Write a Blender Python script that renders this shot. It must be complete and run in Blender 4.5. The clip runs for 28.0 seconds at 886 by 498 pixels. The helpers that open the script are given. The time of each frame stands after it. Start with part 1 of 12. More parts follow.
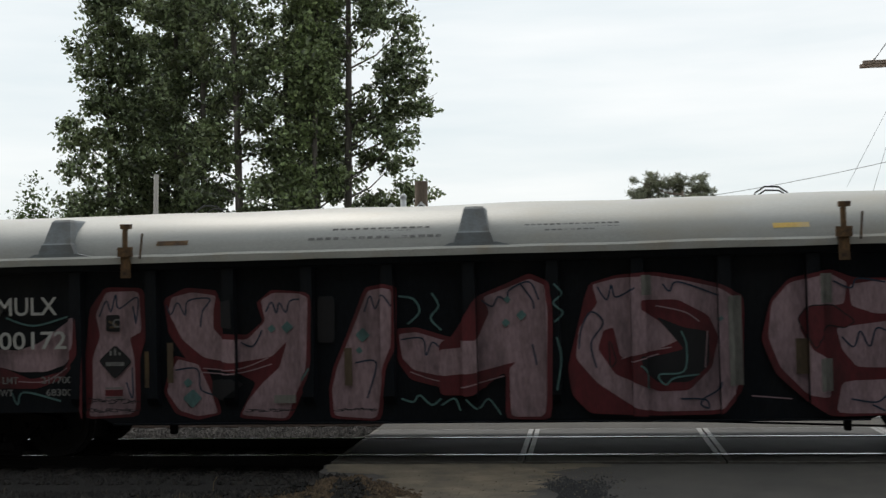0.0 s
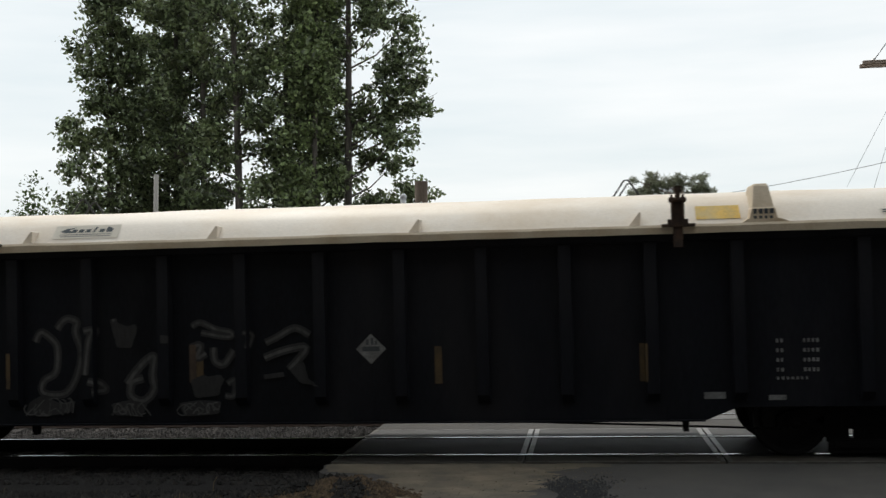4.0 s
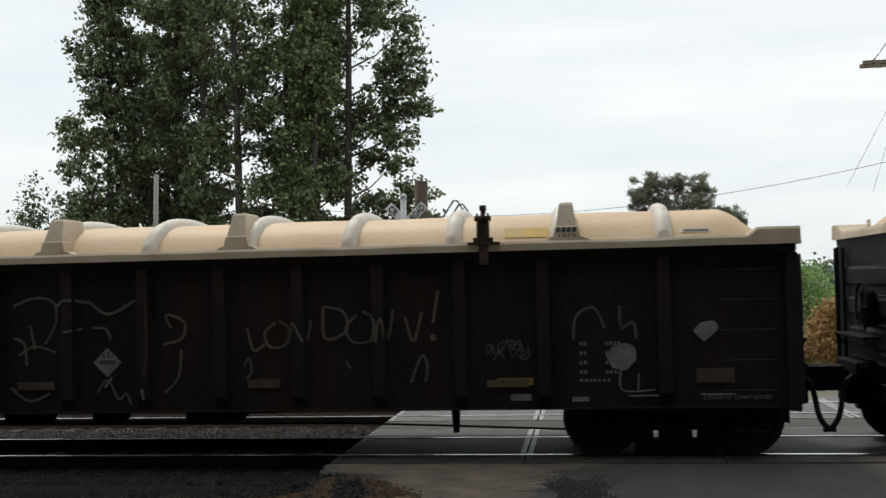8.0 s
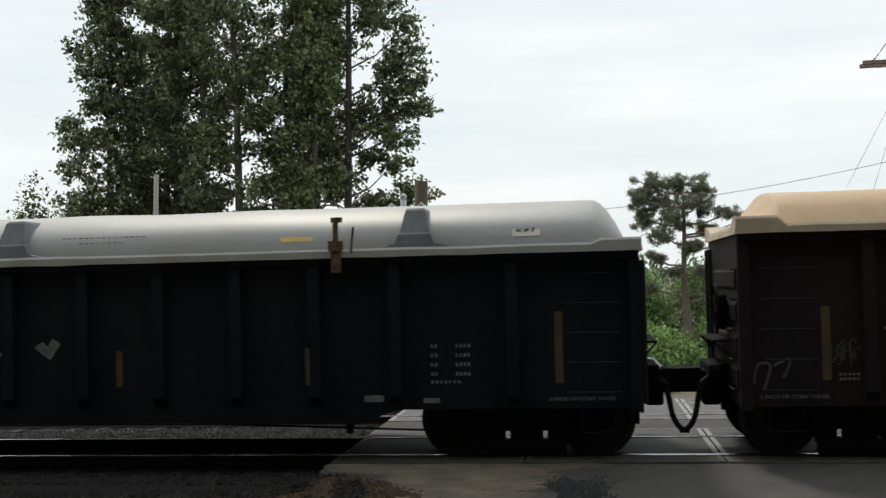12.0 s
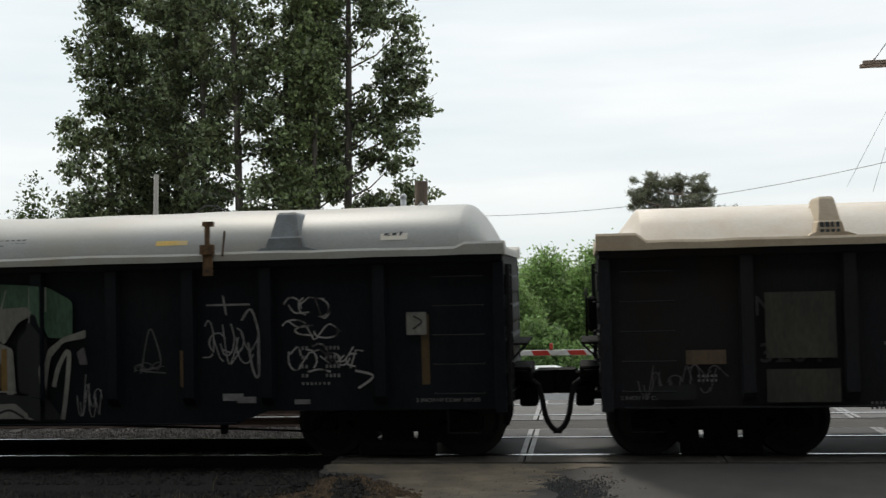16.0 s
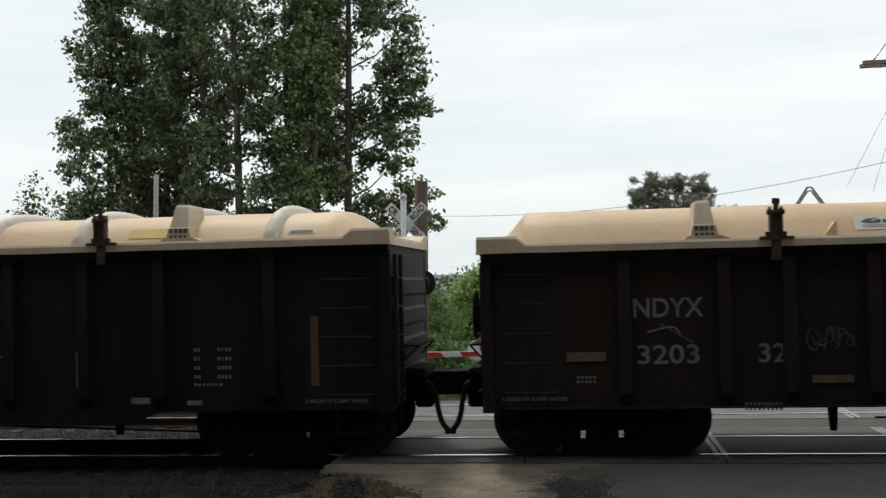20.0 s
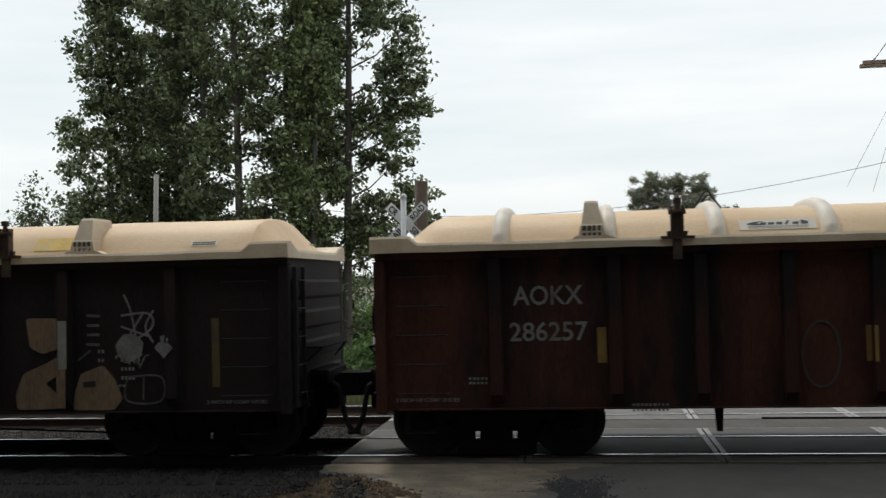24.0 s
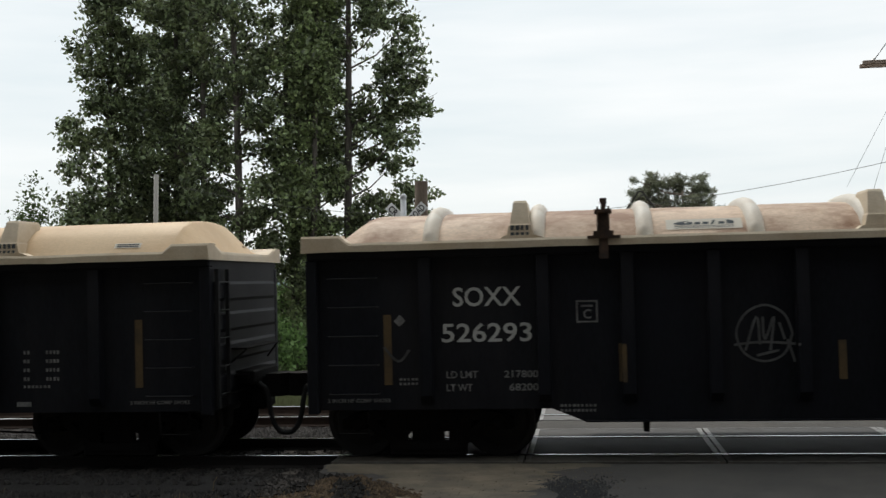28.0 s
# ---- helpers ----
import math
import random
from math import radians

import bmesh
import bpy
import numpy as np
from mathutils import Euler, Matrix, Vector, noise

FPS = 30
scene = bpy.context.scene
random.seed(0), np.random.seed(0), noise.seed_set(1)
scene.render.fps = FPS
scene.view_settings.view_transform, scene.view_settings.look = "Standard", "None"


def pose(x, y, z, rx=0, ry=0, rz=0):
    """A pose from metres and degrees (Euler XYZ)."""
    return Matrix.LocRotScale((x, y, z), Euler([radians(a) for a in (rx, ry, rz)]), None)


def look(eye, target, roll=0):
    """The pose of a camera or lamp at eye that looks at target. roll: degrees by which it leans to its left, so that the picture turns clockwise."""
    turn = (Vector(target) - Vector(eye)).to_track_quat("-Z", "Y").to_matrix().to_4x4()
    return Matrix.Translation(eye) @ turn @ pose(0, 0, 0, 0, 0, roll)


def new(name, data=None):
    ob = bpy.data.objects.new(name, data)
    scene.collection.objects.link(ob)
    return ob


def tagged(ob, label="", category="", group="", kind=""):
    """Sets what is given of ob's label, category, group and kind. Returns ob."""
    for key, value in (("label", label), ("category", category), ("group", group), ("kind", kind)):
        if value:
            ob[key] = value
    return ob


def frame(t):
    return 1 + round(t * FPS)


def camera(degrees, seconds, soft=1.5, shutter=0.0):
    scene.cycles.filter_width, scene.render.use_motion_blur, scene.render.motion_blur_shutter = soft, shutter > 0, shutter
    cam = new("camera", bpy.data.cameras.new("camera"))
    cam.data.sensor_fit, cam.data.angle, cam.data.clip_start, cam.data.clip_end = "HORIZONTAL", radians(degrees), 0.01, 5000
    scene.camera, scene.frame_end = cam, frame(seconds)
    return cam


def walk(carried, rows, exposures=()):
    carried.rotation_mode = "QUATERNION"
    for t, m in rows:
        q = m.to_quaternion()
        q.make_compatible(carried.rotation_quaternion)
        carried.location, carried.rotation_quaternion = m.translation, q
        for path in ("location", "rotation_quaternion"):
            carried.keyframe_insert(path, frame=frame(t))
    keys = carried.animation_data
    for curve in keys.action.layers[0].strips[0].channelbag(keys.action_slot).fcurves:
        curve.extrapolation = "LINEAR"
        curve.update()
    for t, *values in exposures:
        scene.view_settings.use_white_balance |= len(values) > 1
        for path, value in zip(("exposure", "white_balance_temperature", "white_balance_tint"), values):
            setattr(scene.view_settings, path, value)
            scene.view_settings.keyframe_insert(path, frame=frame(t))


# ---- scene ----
from mathutils import geometry

cam = camera(45.07, 28.0, soft=1.4, shutter=0.05)
EYE = (0.807, -13.758, 2.249)
AIM = look(EYE, (0.6761, -12.7672, 2.2787), -1.384)
walk(cam, [(0.0, AIM), (28.0, AIM)])

# ---- daylight: thin high cloud, soft sun beyond the train ----
SUN_EL, SUN_AZ = 52.0, -22.0          # degrees; azimuth from +Y towards +X
world = bpy.data.worlds.new("sky")
scene.world = world
world.use_nodes = True
wn, wl = world.node_tree.nodes, world.node_tree.links
wn.clear()
w_out, w_bg = wn.new("ShaderNodeOutputWorld"), wn.new("ShaderNodeBackground")
w_sky = wn.new("ShaderNodeTexSky")
w_sky.sky_type = "NISHITA"
w_sky.sun_disc = False
w_sky.sun_elevation, w_sky.sun_rotation = radians(SUN_EL), radians(SUN_AZ)
w_sky.air_density, w_sky.dust_density = 1.0, 2.5
w_tc, w_map, w_noise = wn.new("ShaderNodeTexCoord"), wn.new("ShaderNodeMapping"), wn.new("ShaderNodeTexNoise")
w_map.inputs["Scale"].default_value = (1.2, 1.2, 9.0)
w_map.inputs["Rotation"].default_value = (0.0, 0.22, 0.0)
w_noise.inputs["Scale"].default_value, w_noise.inputs["Detail"].default_value = 2.2, 7.0
w_ramp = wn.new("ShaderNodeValToRGB")
w_ramp.color_ramp.elements[0].position, w_ramp.color_ramp.elements[0].color = 0.30, (9.2, 10.1, 10.4, 1)
w_ramp.color_ramp.elements[1].position, w_ramp.color_ramp.elements[1].color = 0.66, (11.4, 11.7, 11.7, 1)
w_mix = wn.new("ShaderNodeMixRGB")
w_mix.inputs[0].default_value = 0.88
wl.new(w_tc.outputs["Generated"], w_map.inputs[0])
wl.new(w_map.outputs[0], w_noise.inputs["Vector"])
wl.new(w_noise.outputs["Fac"], w_ramp.inputs[0])
wl.new(w_sky.outputs[0], w_mix.inputs[1])
wl.new(w_ramp.outputs[0], w_mix.inputs[2])
wl.new(w_mix.outputs[0], w_bg.inputs[0])
w_bg.inputs[1].default_value = 0.090
wl.new(w_bg.outputs[0], w_out.inputs[0])

sun_data = bpy.data.lights.new("sun", "SUN")
sun_data.energy, sun_data.angle, sun_data.color = 1.6, radians(8), (1.0, 0.93, 0.82)
sun = new("sun", sun_data)
_e, _a = radians(SUN_EL), radians(SUN_AZ)
sun.matrix_world = look((40 * math.sin(_a) * math.cos(_e), 40 * math.cos(_a) * math.cos(_e), 40 * math.sin(_e)), (0, 0, 0))


# ---- materials ----
def material(name, base, rough=0.7, metal=0.0, var=0.25, scale=3.0, fine=40.0, bump=0.15, stain=None, stain_at=0.6, stain_soft=0.15,
             stretch=(1, 1, 1), per_object=0.0, emit=0.0, spec=0.5, island=0.0, translucent=0.0):
    """A surface with grain at two scales, stains of a second colour and fine relief."""
    m = bpy.data.materials.new(name)
    m.use_nodes = True
    n, l = m.node_tree.nodes, m.node_tree.links
    b = n["Principled BSDF"]
    tc, mp = n.new("ShaderNodeTexCoord"), n.new("ShaderNodeMapping")
    mp.inputs["Scale"].default_value = stretch
    l.new(tc.outputs["Object"], mp.inputs[0])
    big, small = n.new("ShaderNodeTexNoise"), n.new("ShaderNodeTexNoise")
    big.inputs["Scale"].default_value, big.inputs["Detail"].default_value = scale, 6.0
    small.inputs["Scale"].default_value, small.inputs["Detail"].default_value = fine, 4.0
    l.new(mp.outputs[0], big.inputs["Vector"])
    l.new(mp.outputs[0], small.inputs["Vector"])
    add = n.new("ShaderNodeMath")
    add.operation = "ADD"
    l.new(big.outputs["Fac"], add.inputs[0])
    l.new(small.outputs["Fac"], add.inputs[1])
    mr = n.new("ShaderNodeMapRange")
    mr.inputs["From Min"].default_value, mr.inputs["From Max"].default_value = 0.6, 1.4
    mr.inputs["To Min"].default_value, mr.inputs["To Max"].default_value = 1 - var, 1 + var
    l.new(add.outputs[0], mr.inputs["Value"])
    value = mr.outputs[0]
    if per_object or island:
        src = n.new("ShaderNodeObjectInfo") if per_object else n.new("ShaderNodeNewGeometry")
        o = n.new("ShaderNodeMapRange")
        k = per_object or island
        o.inputs["To Min"].default_value, o.inputs["To Max"].default_value = 1 - k, 1 + k
        l.new(src.outputs["Random" if per_object else "Random Per Island"], o.inputs["Value"])
        mul = n.new("ShaderNodeMath")
        mul.operation = "MULTIPLY"
        l.new(value, mul.inputs[0])
        l.new(o.outputs[0], mul.inputs[1])
        value = mul.outputs[0]
    sc = n.new("ShaderNodeVectorMath")
    sc.operation = "SCALE"
    sc.inputs[0].default_value = base
    l.new(value, sc.inputs["Scale"])
    colour = sc.outputs[0]
    if stain:
        sn = n.new("ShaderNodeTexNoise")
        sn.inputs["Scale"].default_value, sn.inputs["Detail"].default_value, sn.inputs["Roughness"].default_value = scale * 0.6, 9.0, 0.65
        l.new(mp.outputs[0], sn.inputs["Vector"])
        sr = n.new("ShaderNodeMapRange")
        sr.inputs["From Min"].default_value, sr.inputs["From Max"].default_value = stain_at - stain_soft, stain_at + stain_soft
        l.new(sn.outputs["Fac"], sr.inputs["Value"])
        mx = n.new("ShaderNodeMixRGB")
        mx.inputs[2].default_value = (*stain, 1)
        l.new(sr.outputs[0], mx.inputs[0])
        l.new(colour, mx.inputs[1])
        colour = mx.outputs[0]
    l.new(colour, b.inputs["Base Color"])
    b.inputs["Roughness"].default_value, b.inputs["Metallic"].default_value = rough, metal
    b.inputs["Specular IOR Level"].default_value = spec
    if translucent:
        b.inputs["Transmission Weight"].default_value = 0.0
        tr, ms = n.new("ShaderNodeBsdfTranslucent"), n.new("ShaderNodeMixShader")
        l.new(colour, tr.inputs["Color"])
        ms.inputs[0].default_value = translucent
        l.new(b.outputs[0], ms.inputs[1])
        l.new(tr.outputs[0], ms.inputs[2])
        l.new(ms.outputs[0], n["Material Output"].inputs["Surface"])
    if emit:
        b.inputs["Emission Color"].default_value, b.inputs["Emission Strength"].default_value = (*base, 1), emit
    if bump:
        bp = n.new("ShaderNodeBump")
        bp.inputs["Strength"].default_value, bp.inputs["Distance"].default_value = bump, 0.01
        l.new(small.outputs["Fac"], bp.inputs["Height"])
        l.new(bp.outputs[0], b.inputs["Normal"])
    return m


def spray(name, base, rough=0.7, var=0.3, scale=2, bump=0):
    """Old spray paint: uneven cover, thin vertical streaks and scuffs where the dark car paint shows through."""
    dark = tuple(0.25 * c + 0.008 for c in base)
    return material(name, base, rough, var=var + 0.12, scale=scale * 1.4, fine=22, bump=bump, stain=dark, stain_at=0.63, stain_soft=0.13, stretch=(1.3, 1, 0.45))


M = dict(
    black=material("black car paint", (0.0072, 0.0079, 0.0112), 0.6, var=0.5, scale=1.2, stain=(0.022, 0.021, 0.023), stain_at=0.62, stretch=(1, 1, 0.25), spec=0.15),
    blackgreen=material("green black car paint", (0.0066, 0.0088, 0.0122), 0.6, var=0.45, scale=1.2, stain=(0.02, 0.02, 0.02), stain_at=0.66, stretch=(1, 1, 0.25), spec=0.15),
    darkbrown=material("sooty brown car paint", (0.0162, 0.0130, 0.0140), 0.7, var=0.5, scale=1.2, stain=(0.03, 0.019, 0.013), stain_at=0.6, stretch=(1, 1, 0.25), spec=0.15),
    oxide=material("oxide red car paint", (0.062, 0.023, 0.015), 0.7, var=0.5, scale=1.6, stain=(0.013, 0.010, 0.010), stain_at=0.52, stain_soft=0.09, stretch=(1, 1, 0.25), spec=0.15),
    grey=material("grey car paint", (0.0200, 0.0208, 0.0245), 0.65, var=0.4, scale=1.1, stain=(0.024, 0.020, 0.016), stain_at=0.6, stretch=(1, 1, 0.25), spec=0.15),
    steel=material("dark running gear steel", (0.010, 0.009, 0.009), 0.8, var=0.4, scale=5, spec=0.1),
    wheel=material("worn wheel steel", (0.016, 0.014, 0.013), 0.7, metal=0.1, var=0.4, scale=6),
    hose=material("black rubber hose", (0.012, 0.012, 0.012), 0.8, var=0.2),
    rust=material("rusty clamp steel", (0.22, 0.125, 0.05), 0.8, metal=0.1, var=0.45, scale=8, stain=(0.03, 0.02, 0.016), stain_at=0.5),
    clampdark=material("blackened clamp steel", (0.085, 0.045, 0.024), 0.8, metal=0.1, var=0.45, scale=8, stain=(0.02, 0.015, 0.013), stain_at=0.5),
    cream=material("cream fibreglass cover", (0.62, 0.455, 0.28), 0.6, var=0.14, scale=1.3, stain=(0.47, 0.29, 0.15), stain_at=0.63, stain_soft=0.2, bump=0.05, stretch=(0.7, 1, 1)),
    tan=material("tan fibreglass cover", (0.58, 0.41, 0.265), 0.6, var=0.18, scale=1.3, stain=(0.38, 0.21, 0.11), stain_at=0.62, stain_soft=0.18, bump=0.05, stretch=(0.7, 1, 1)),
    rustorange=material("orange tan fibreglass cover", (0.58, 0.38, 0.22), 0.6, var=0.22, scale=1.6, stain=(0.30, 0.14, 0.065), stain_at=0.58, stain_soft=0.14, bump=0.05, stretch=(0.7, 1, 1)),
    rustdeep=material("deep rust-stained fibreglass cover", (0.50, 0.285, 0.128), 0.6, var=0.28, scale=1.5, stain=(0.27, 0.125, 0.055), stain_at=0.53, stain_soft=0.16, bump=0.06, stretch=(1.6, 1, 0.5)),
    rustrim=material("rust-stained cover rim", (0.50, 0.39, 0.29), 0.6, var=0.2, scale=2.0, stain=(0.27, 0.165, 0.095), stain_at=0.52, stain_soft=0.12, bump=0.05),
    rustytan=material("rust stained fibreglass cover", (0.62, 0.47, 0.35), 0.6, var=0.25, scale=2.2, stain=(0.24, 0.125, 0.07), stain_at=0.51, stain_soft=0.10, bump=0.05, stretch=(0.7, 1, 1)),
    whitecover=material("white fibreglass cover", (0.78, 0.72, 0.64), 0.55, var=0.1, scale=1.3, stain=(0.58, 0.45, 0.30), stain_at=0.64, stain_soft=0.2, bump=0.05, stretch=(0.7, 1, 1)),
    greycover=material("pale grey fibreglass cover", (0.39, 0.395, 0.38), 0.5, var=0.12, scale=1.4, stain=(0.38, 0.35, 0.29), stain_at=0.66, stain_soft=0.15, bump=0.05, stretch=(0.6, 1, 1)),
    rib=material("pale cover rib", (0.66, 0.62, 0.55), 0.6, var=0.12, scale=2.0, stain=(0.46, 0.34, 0.22), stain_at=0.64, bump=0.05),
    rim=material("cover rim", (0.60, 0.50, 0.37), 0.6, var=0.15, scale=2.0, stain=(0.42, 0.30, 0.18), stain_at=0.62, bump=0.05),
    rimgrey=material("grey cover rim", (0.44, 0.44, 0.41), 0.6, var=0.15, scale=2.0, stain=(0.38, 0.30, 0.2), stain_at=0.66, bump=0.05),
    white=material("white stencil paint", (0.44, 0.44, 0.42), 0.7, var=0.15, scale=6, bump=0),
    wornwhite=material("flaking white paint", (0.30, 0.29, 0.28), 0.75, var=0.4, scale=5, stain=(0.03, 0.025, 0.025), stain_at=0.57, stain_soft=0.04, bump=0),
    dimwhite=material("worn white paint", (0.19, 0.19, 0.185), 0.75, var=0.4, scale=5, stain=(0.08, 0.07, 0.07), stain_at=0.6, bump=0),
    ghost=material("faded white paint", (0.09, 0.09, 0.088), 0.75, var=0.4, scale=4, stain=(0.03, 0.03, 0.03), stain_at=0.58, bump=0),
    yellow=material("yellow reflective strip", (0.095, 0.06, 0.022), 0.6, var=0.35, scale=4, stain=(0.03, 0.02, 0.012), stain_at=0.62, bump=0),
    yellowlabel=material("yellow label", (0.78, 0.52, 0.12), 0.6, var=0.2, scale=5, stain=(0.6, 0.5, 0.3), stain_at=0.6, bump=0),
    ink=material("dark label ink", (0.05, 0.055, 0.06), 0.7, var=0.2, bump=0),
    wornink=material("worn grey stencil ink", (0.16, 0.16, 0.155), 0.7, var=0.4, scale=6, stain=(0.34, 0.34, 0.33), stain_at=0.56, stain_soft=0.05, bump=0),
    logoink=material("teal label ink", (0.06, 0.075, 0.085), 0.7, var=0.2, bump=0),
    sign=material("white label film", (0.68, 0.63, 0.54), 0.5, var=0.08, scale=3, bump=0),
    pink=spray("pink spray paint", (0.30, 0.205, 0.225), 0.7, 0.3, 2),
    red=spray("dark red spray paint", (0.105, 0.012, 0.016), 0.7, 0.25, 2),
    blue=spray("blue spray paint", (0.009, 0.040, 0.082), 0.7, 0.25, 2),
    navy=spray("navy spray paint", (0.012, 0.03, 0.06), 0.7, 0.25, 2),
    teal=spray("teal spray paint", (0.085, 0.17, 0.165), 0.7, 0.25, 2),
    green=spray("green spray paint", (0.035, 0.075, 0.04), 0.7, 0.3, 2),
    cyan=spray("pale blue spray paint", (0.30, 0.36, 0.39), 0.7, 0.25, 2),
    bone=spray("bone spray paint", (0.19, 0.185, 0.165), 0.7, 0.25, 2),
    sage=spray("sage spray paint", (0.165, 0.17, 0.125), 0.7, 0.3, 2),
    cyandim=spray("dull pale blue spray paint", (0.17, 0.20, 0.215), 0.7, 0.3, 2),
    tealdim=spray("dull teal spray paint", (0.060, 0.115, 0.105), 0.7, 0.35, 2),
    sagegreen=spray("sage green fade spray paint", (0.075, 0.095, 0.055), 0.7, 0.35, 2),
    sagedim=spray("dull sage spray paint", (0.088, 0.088, 0.068), 0.7, 0.35, 2),
    tanpaint=spray("tan spray paint", (0.155, 0.105, 0.062), 0.7, 0.35, 2),
    brownpaint=spray("brown spray paint", (0.062, 0.040, 0.026), 0.7, 0.35, 2),
    rosegrey=spray("faded rose grey spray paint", (0.125, 0.098, 0.092), 0.7, 0.35, 2),
    redbrown=spray("red brown spray paint", (0.060, 0.026, 0.024), 0.7, 0.35, 2),
    ashline=spray("thin grey spray line", (0.125, 0.125, 0.122), 0.7, 0.35, 3),
    umber2=spray("olive drab spray paint", (0.048, 0.046, 0.034), 0.7, 0.35, 2),
    ashline2=spray("dull tan spray line", (0.074, 0.064, 0.054), 0.7, 0.35, 2),
    brownline=spray("brownish pale spray line", (0.098, 0.080, 0.062), 0.7, 0.35, 2),
    ghostline=spray("thin faint white spray line", (0.115, 0.114, 0.112), 0.7, 0.35, 3),
    mint=spray("mint green spray paint", (0.050, 0.105, 0.064), 0.7, 0.35, 2),
    mauve=spray("greyish mauve spray paint", (0.098, 0.085, 0.092), 0.7, 0.3, 2),
    paleline=spray("pale outline spray paint", (0.26, 0.255, 0.24), 0.7, 0.3, 3),
    ochre=spray("ochre spray paint", (0.10, 0.07, 0.041), 0.7, 0.3, 2),
    orange=material("orange lettering paint", (0.20, 0.10, 0.026), 0.7, var=0.3, scale=4, stain=(0.08, 0.05, 0.02), stain_at=0.58, bump=0),
    strip=material("bright yellow reflective strip", (0.21, 0.125, 0.03), 0.6, var=0.25, scale=4, stain=(0.10, 0.06, 0.02), stain_at=0.62, bump=0),
    ash=spray("faded grey spray paint", (0.058, 0.056, 0.058), 0.7, 0.35, 2),
    umber=spray("dark olive spray paint", (0.034, 0.034, 0.026), 0.7, 0.35, 2),
    grab=material("worn grab iron steel", (0.014, 0.014, 0.015), 0.85, metal=0.1, var=0.5, scale=9),
    olive=spray("olive green spray paint", (0.046, 0.054, 0.031), 0.7, 0.4, 2),
    olivepale=spray("pale olive spray paint", (0.066, 0.068, 0.050), 0.7, 0.35, 2),
    haze=spray("thin grey overspray", (0.021, 0.0205, 0.021), 0.7, 0.45, 3),
    umberred=spray("dark rust spray paint", (0.036, 0.020, 0.017), 0.7, 0.4, 2),
    ghostdim=spray("smudged grey spray paint", (0.072, 0.070, 0.068), 0.7, 0.5, 4),
    inkblack=spray("black spray paint", (0.008, 0.008, 0.010), 0.7, 0.2, 2),
    maroon=material("maroon patch paint", (0.05, 0.008, 0.008), 0.7, var=0.5, scale=2, stain=(0.018, 0.008, 0.008), stain_at=0.55, bump=0),
    rail=material("rail steel side", (0.07, 0.045, 0.033), 0.7, metal=0.2, var=0.35, scale=5),
    # darker copy of the rail side, with the train's shadow in its colour
    shadedrail=material("shade darkened rail side", (0.014, 0.011, 0.010), 0.8, metal=0.1, var=0.35, scale=5),
    railhead=material("polished rail head", (0.62, 0.62, 0.63), 0.22, metal=1.0, var=0.08, scale=2, bump=0.02),
    tie=material("weathered tie", (0.035, 0.029, 0.025), 0.9, var=0.35, scale=4, stretch=(4, 1, 4), per_object=0.25),
    # near-track concrete, toned down for the shade by the train
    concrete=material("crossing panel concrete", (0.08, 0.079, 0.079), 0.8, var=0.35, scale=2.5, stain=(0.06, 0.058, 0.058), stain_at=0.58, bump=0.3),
    panelsteel=material("panel edge steel", (0.30, 0.30, 0.30), 0.5, metal=0.3, var=0.3, scale=5, stain=(0.09, 0.08, 0.07), stain_at=0.58),
    dirtysteel=material("dirt covered panel steel", (0.075, 0.068, 0.058), 0.7, metal=0.1, var=0.4, scale=4, stain=(0.16, 0.155, 0.15), stain_at=0.62),
    # gauge panels with the train's shadow painted into the concrete colour
    gaugepanel=material("train-shaded gauge panel concrete", (0.026, 0.026, 0.028), 0.75, var=0.4, scale=2.0, stain=(0.045, 0.044, 0.043), stain_at=0.6, bump=0.3),
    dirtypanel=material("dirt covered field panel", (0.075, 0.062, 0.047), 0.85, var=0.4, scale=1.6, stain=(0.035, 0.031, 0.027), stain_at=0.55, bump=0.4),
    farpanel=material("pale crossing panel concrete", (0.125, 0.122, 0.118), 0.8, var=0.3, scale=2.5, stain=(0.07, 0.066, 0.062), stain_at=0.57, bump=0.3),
    asphalt=material("old asphalt", (0.062, 0.058, 0.054), 0.9, var=0.3, scale=1.2, fine=90, stain=(0.095, 0.085, 0.075), stain_at=0.58, bump=0.6),
    patch=material("dark asphalt patch", (0.036, 0.036, 0.037), 0.9, var=0.35, scale=3, fine=90, bump=0.8),
    apron=material("worn sandy apron", (0.19, 0.155, 0.11), 0.9, var=0.35, scale=2.2, fine=70, island=0.12, stain=(0.085, 0.074, 0.06), stain_at=0.54, stain_soft=0.14, bump=0.6),
    # oily ballast; the shade beside the train is painted into the near-black base
    oilshade=material("oily ballast with train shade", (0.0045, 0.0042, 0.004), 0.9, var=0.5, scale=12, fine=60, bump=1.0),
    # dirt between the stones; their contact shadows are put into this black base
    dirt=material("dirt with contact shade", (0.0055, 0.0045, 0.0038), 0.95, var=0.4, scale=3, fine=60, bump=0.9),
    # dark ballast stones, train shade included in the tone
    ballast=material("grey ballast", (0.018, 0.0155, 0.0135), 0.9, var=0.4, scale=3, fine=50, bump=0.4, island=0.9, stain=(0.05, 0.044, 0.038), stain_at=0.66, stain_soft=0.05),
    ballastgrey=material("pale grey ballast", (0.058, 0.052, 0.048), 0.9, var=0.4, scale=3, fine=50, bump=0.4, island=0.5),
    # the bed's base is lowered to hold the shade under the train
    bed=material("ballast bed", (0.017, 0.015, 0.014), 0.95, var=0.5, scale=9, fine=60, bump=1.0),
    ground=material("rough grass ground", (0.135, 0.125, 0.095), 0.95, var=0.4, scale=0.3, fine=8, stain=(0.13, 0.11, 0.07), stain_at=0.55, bump=0.8),
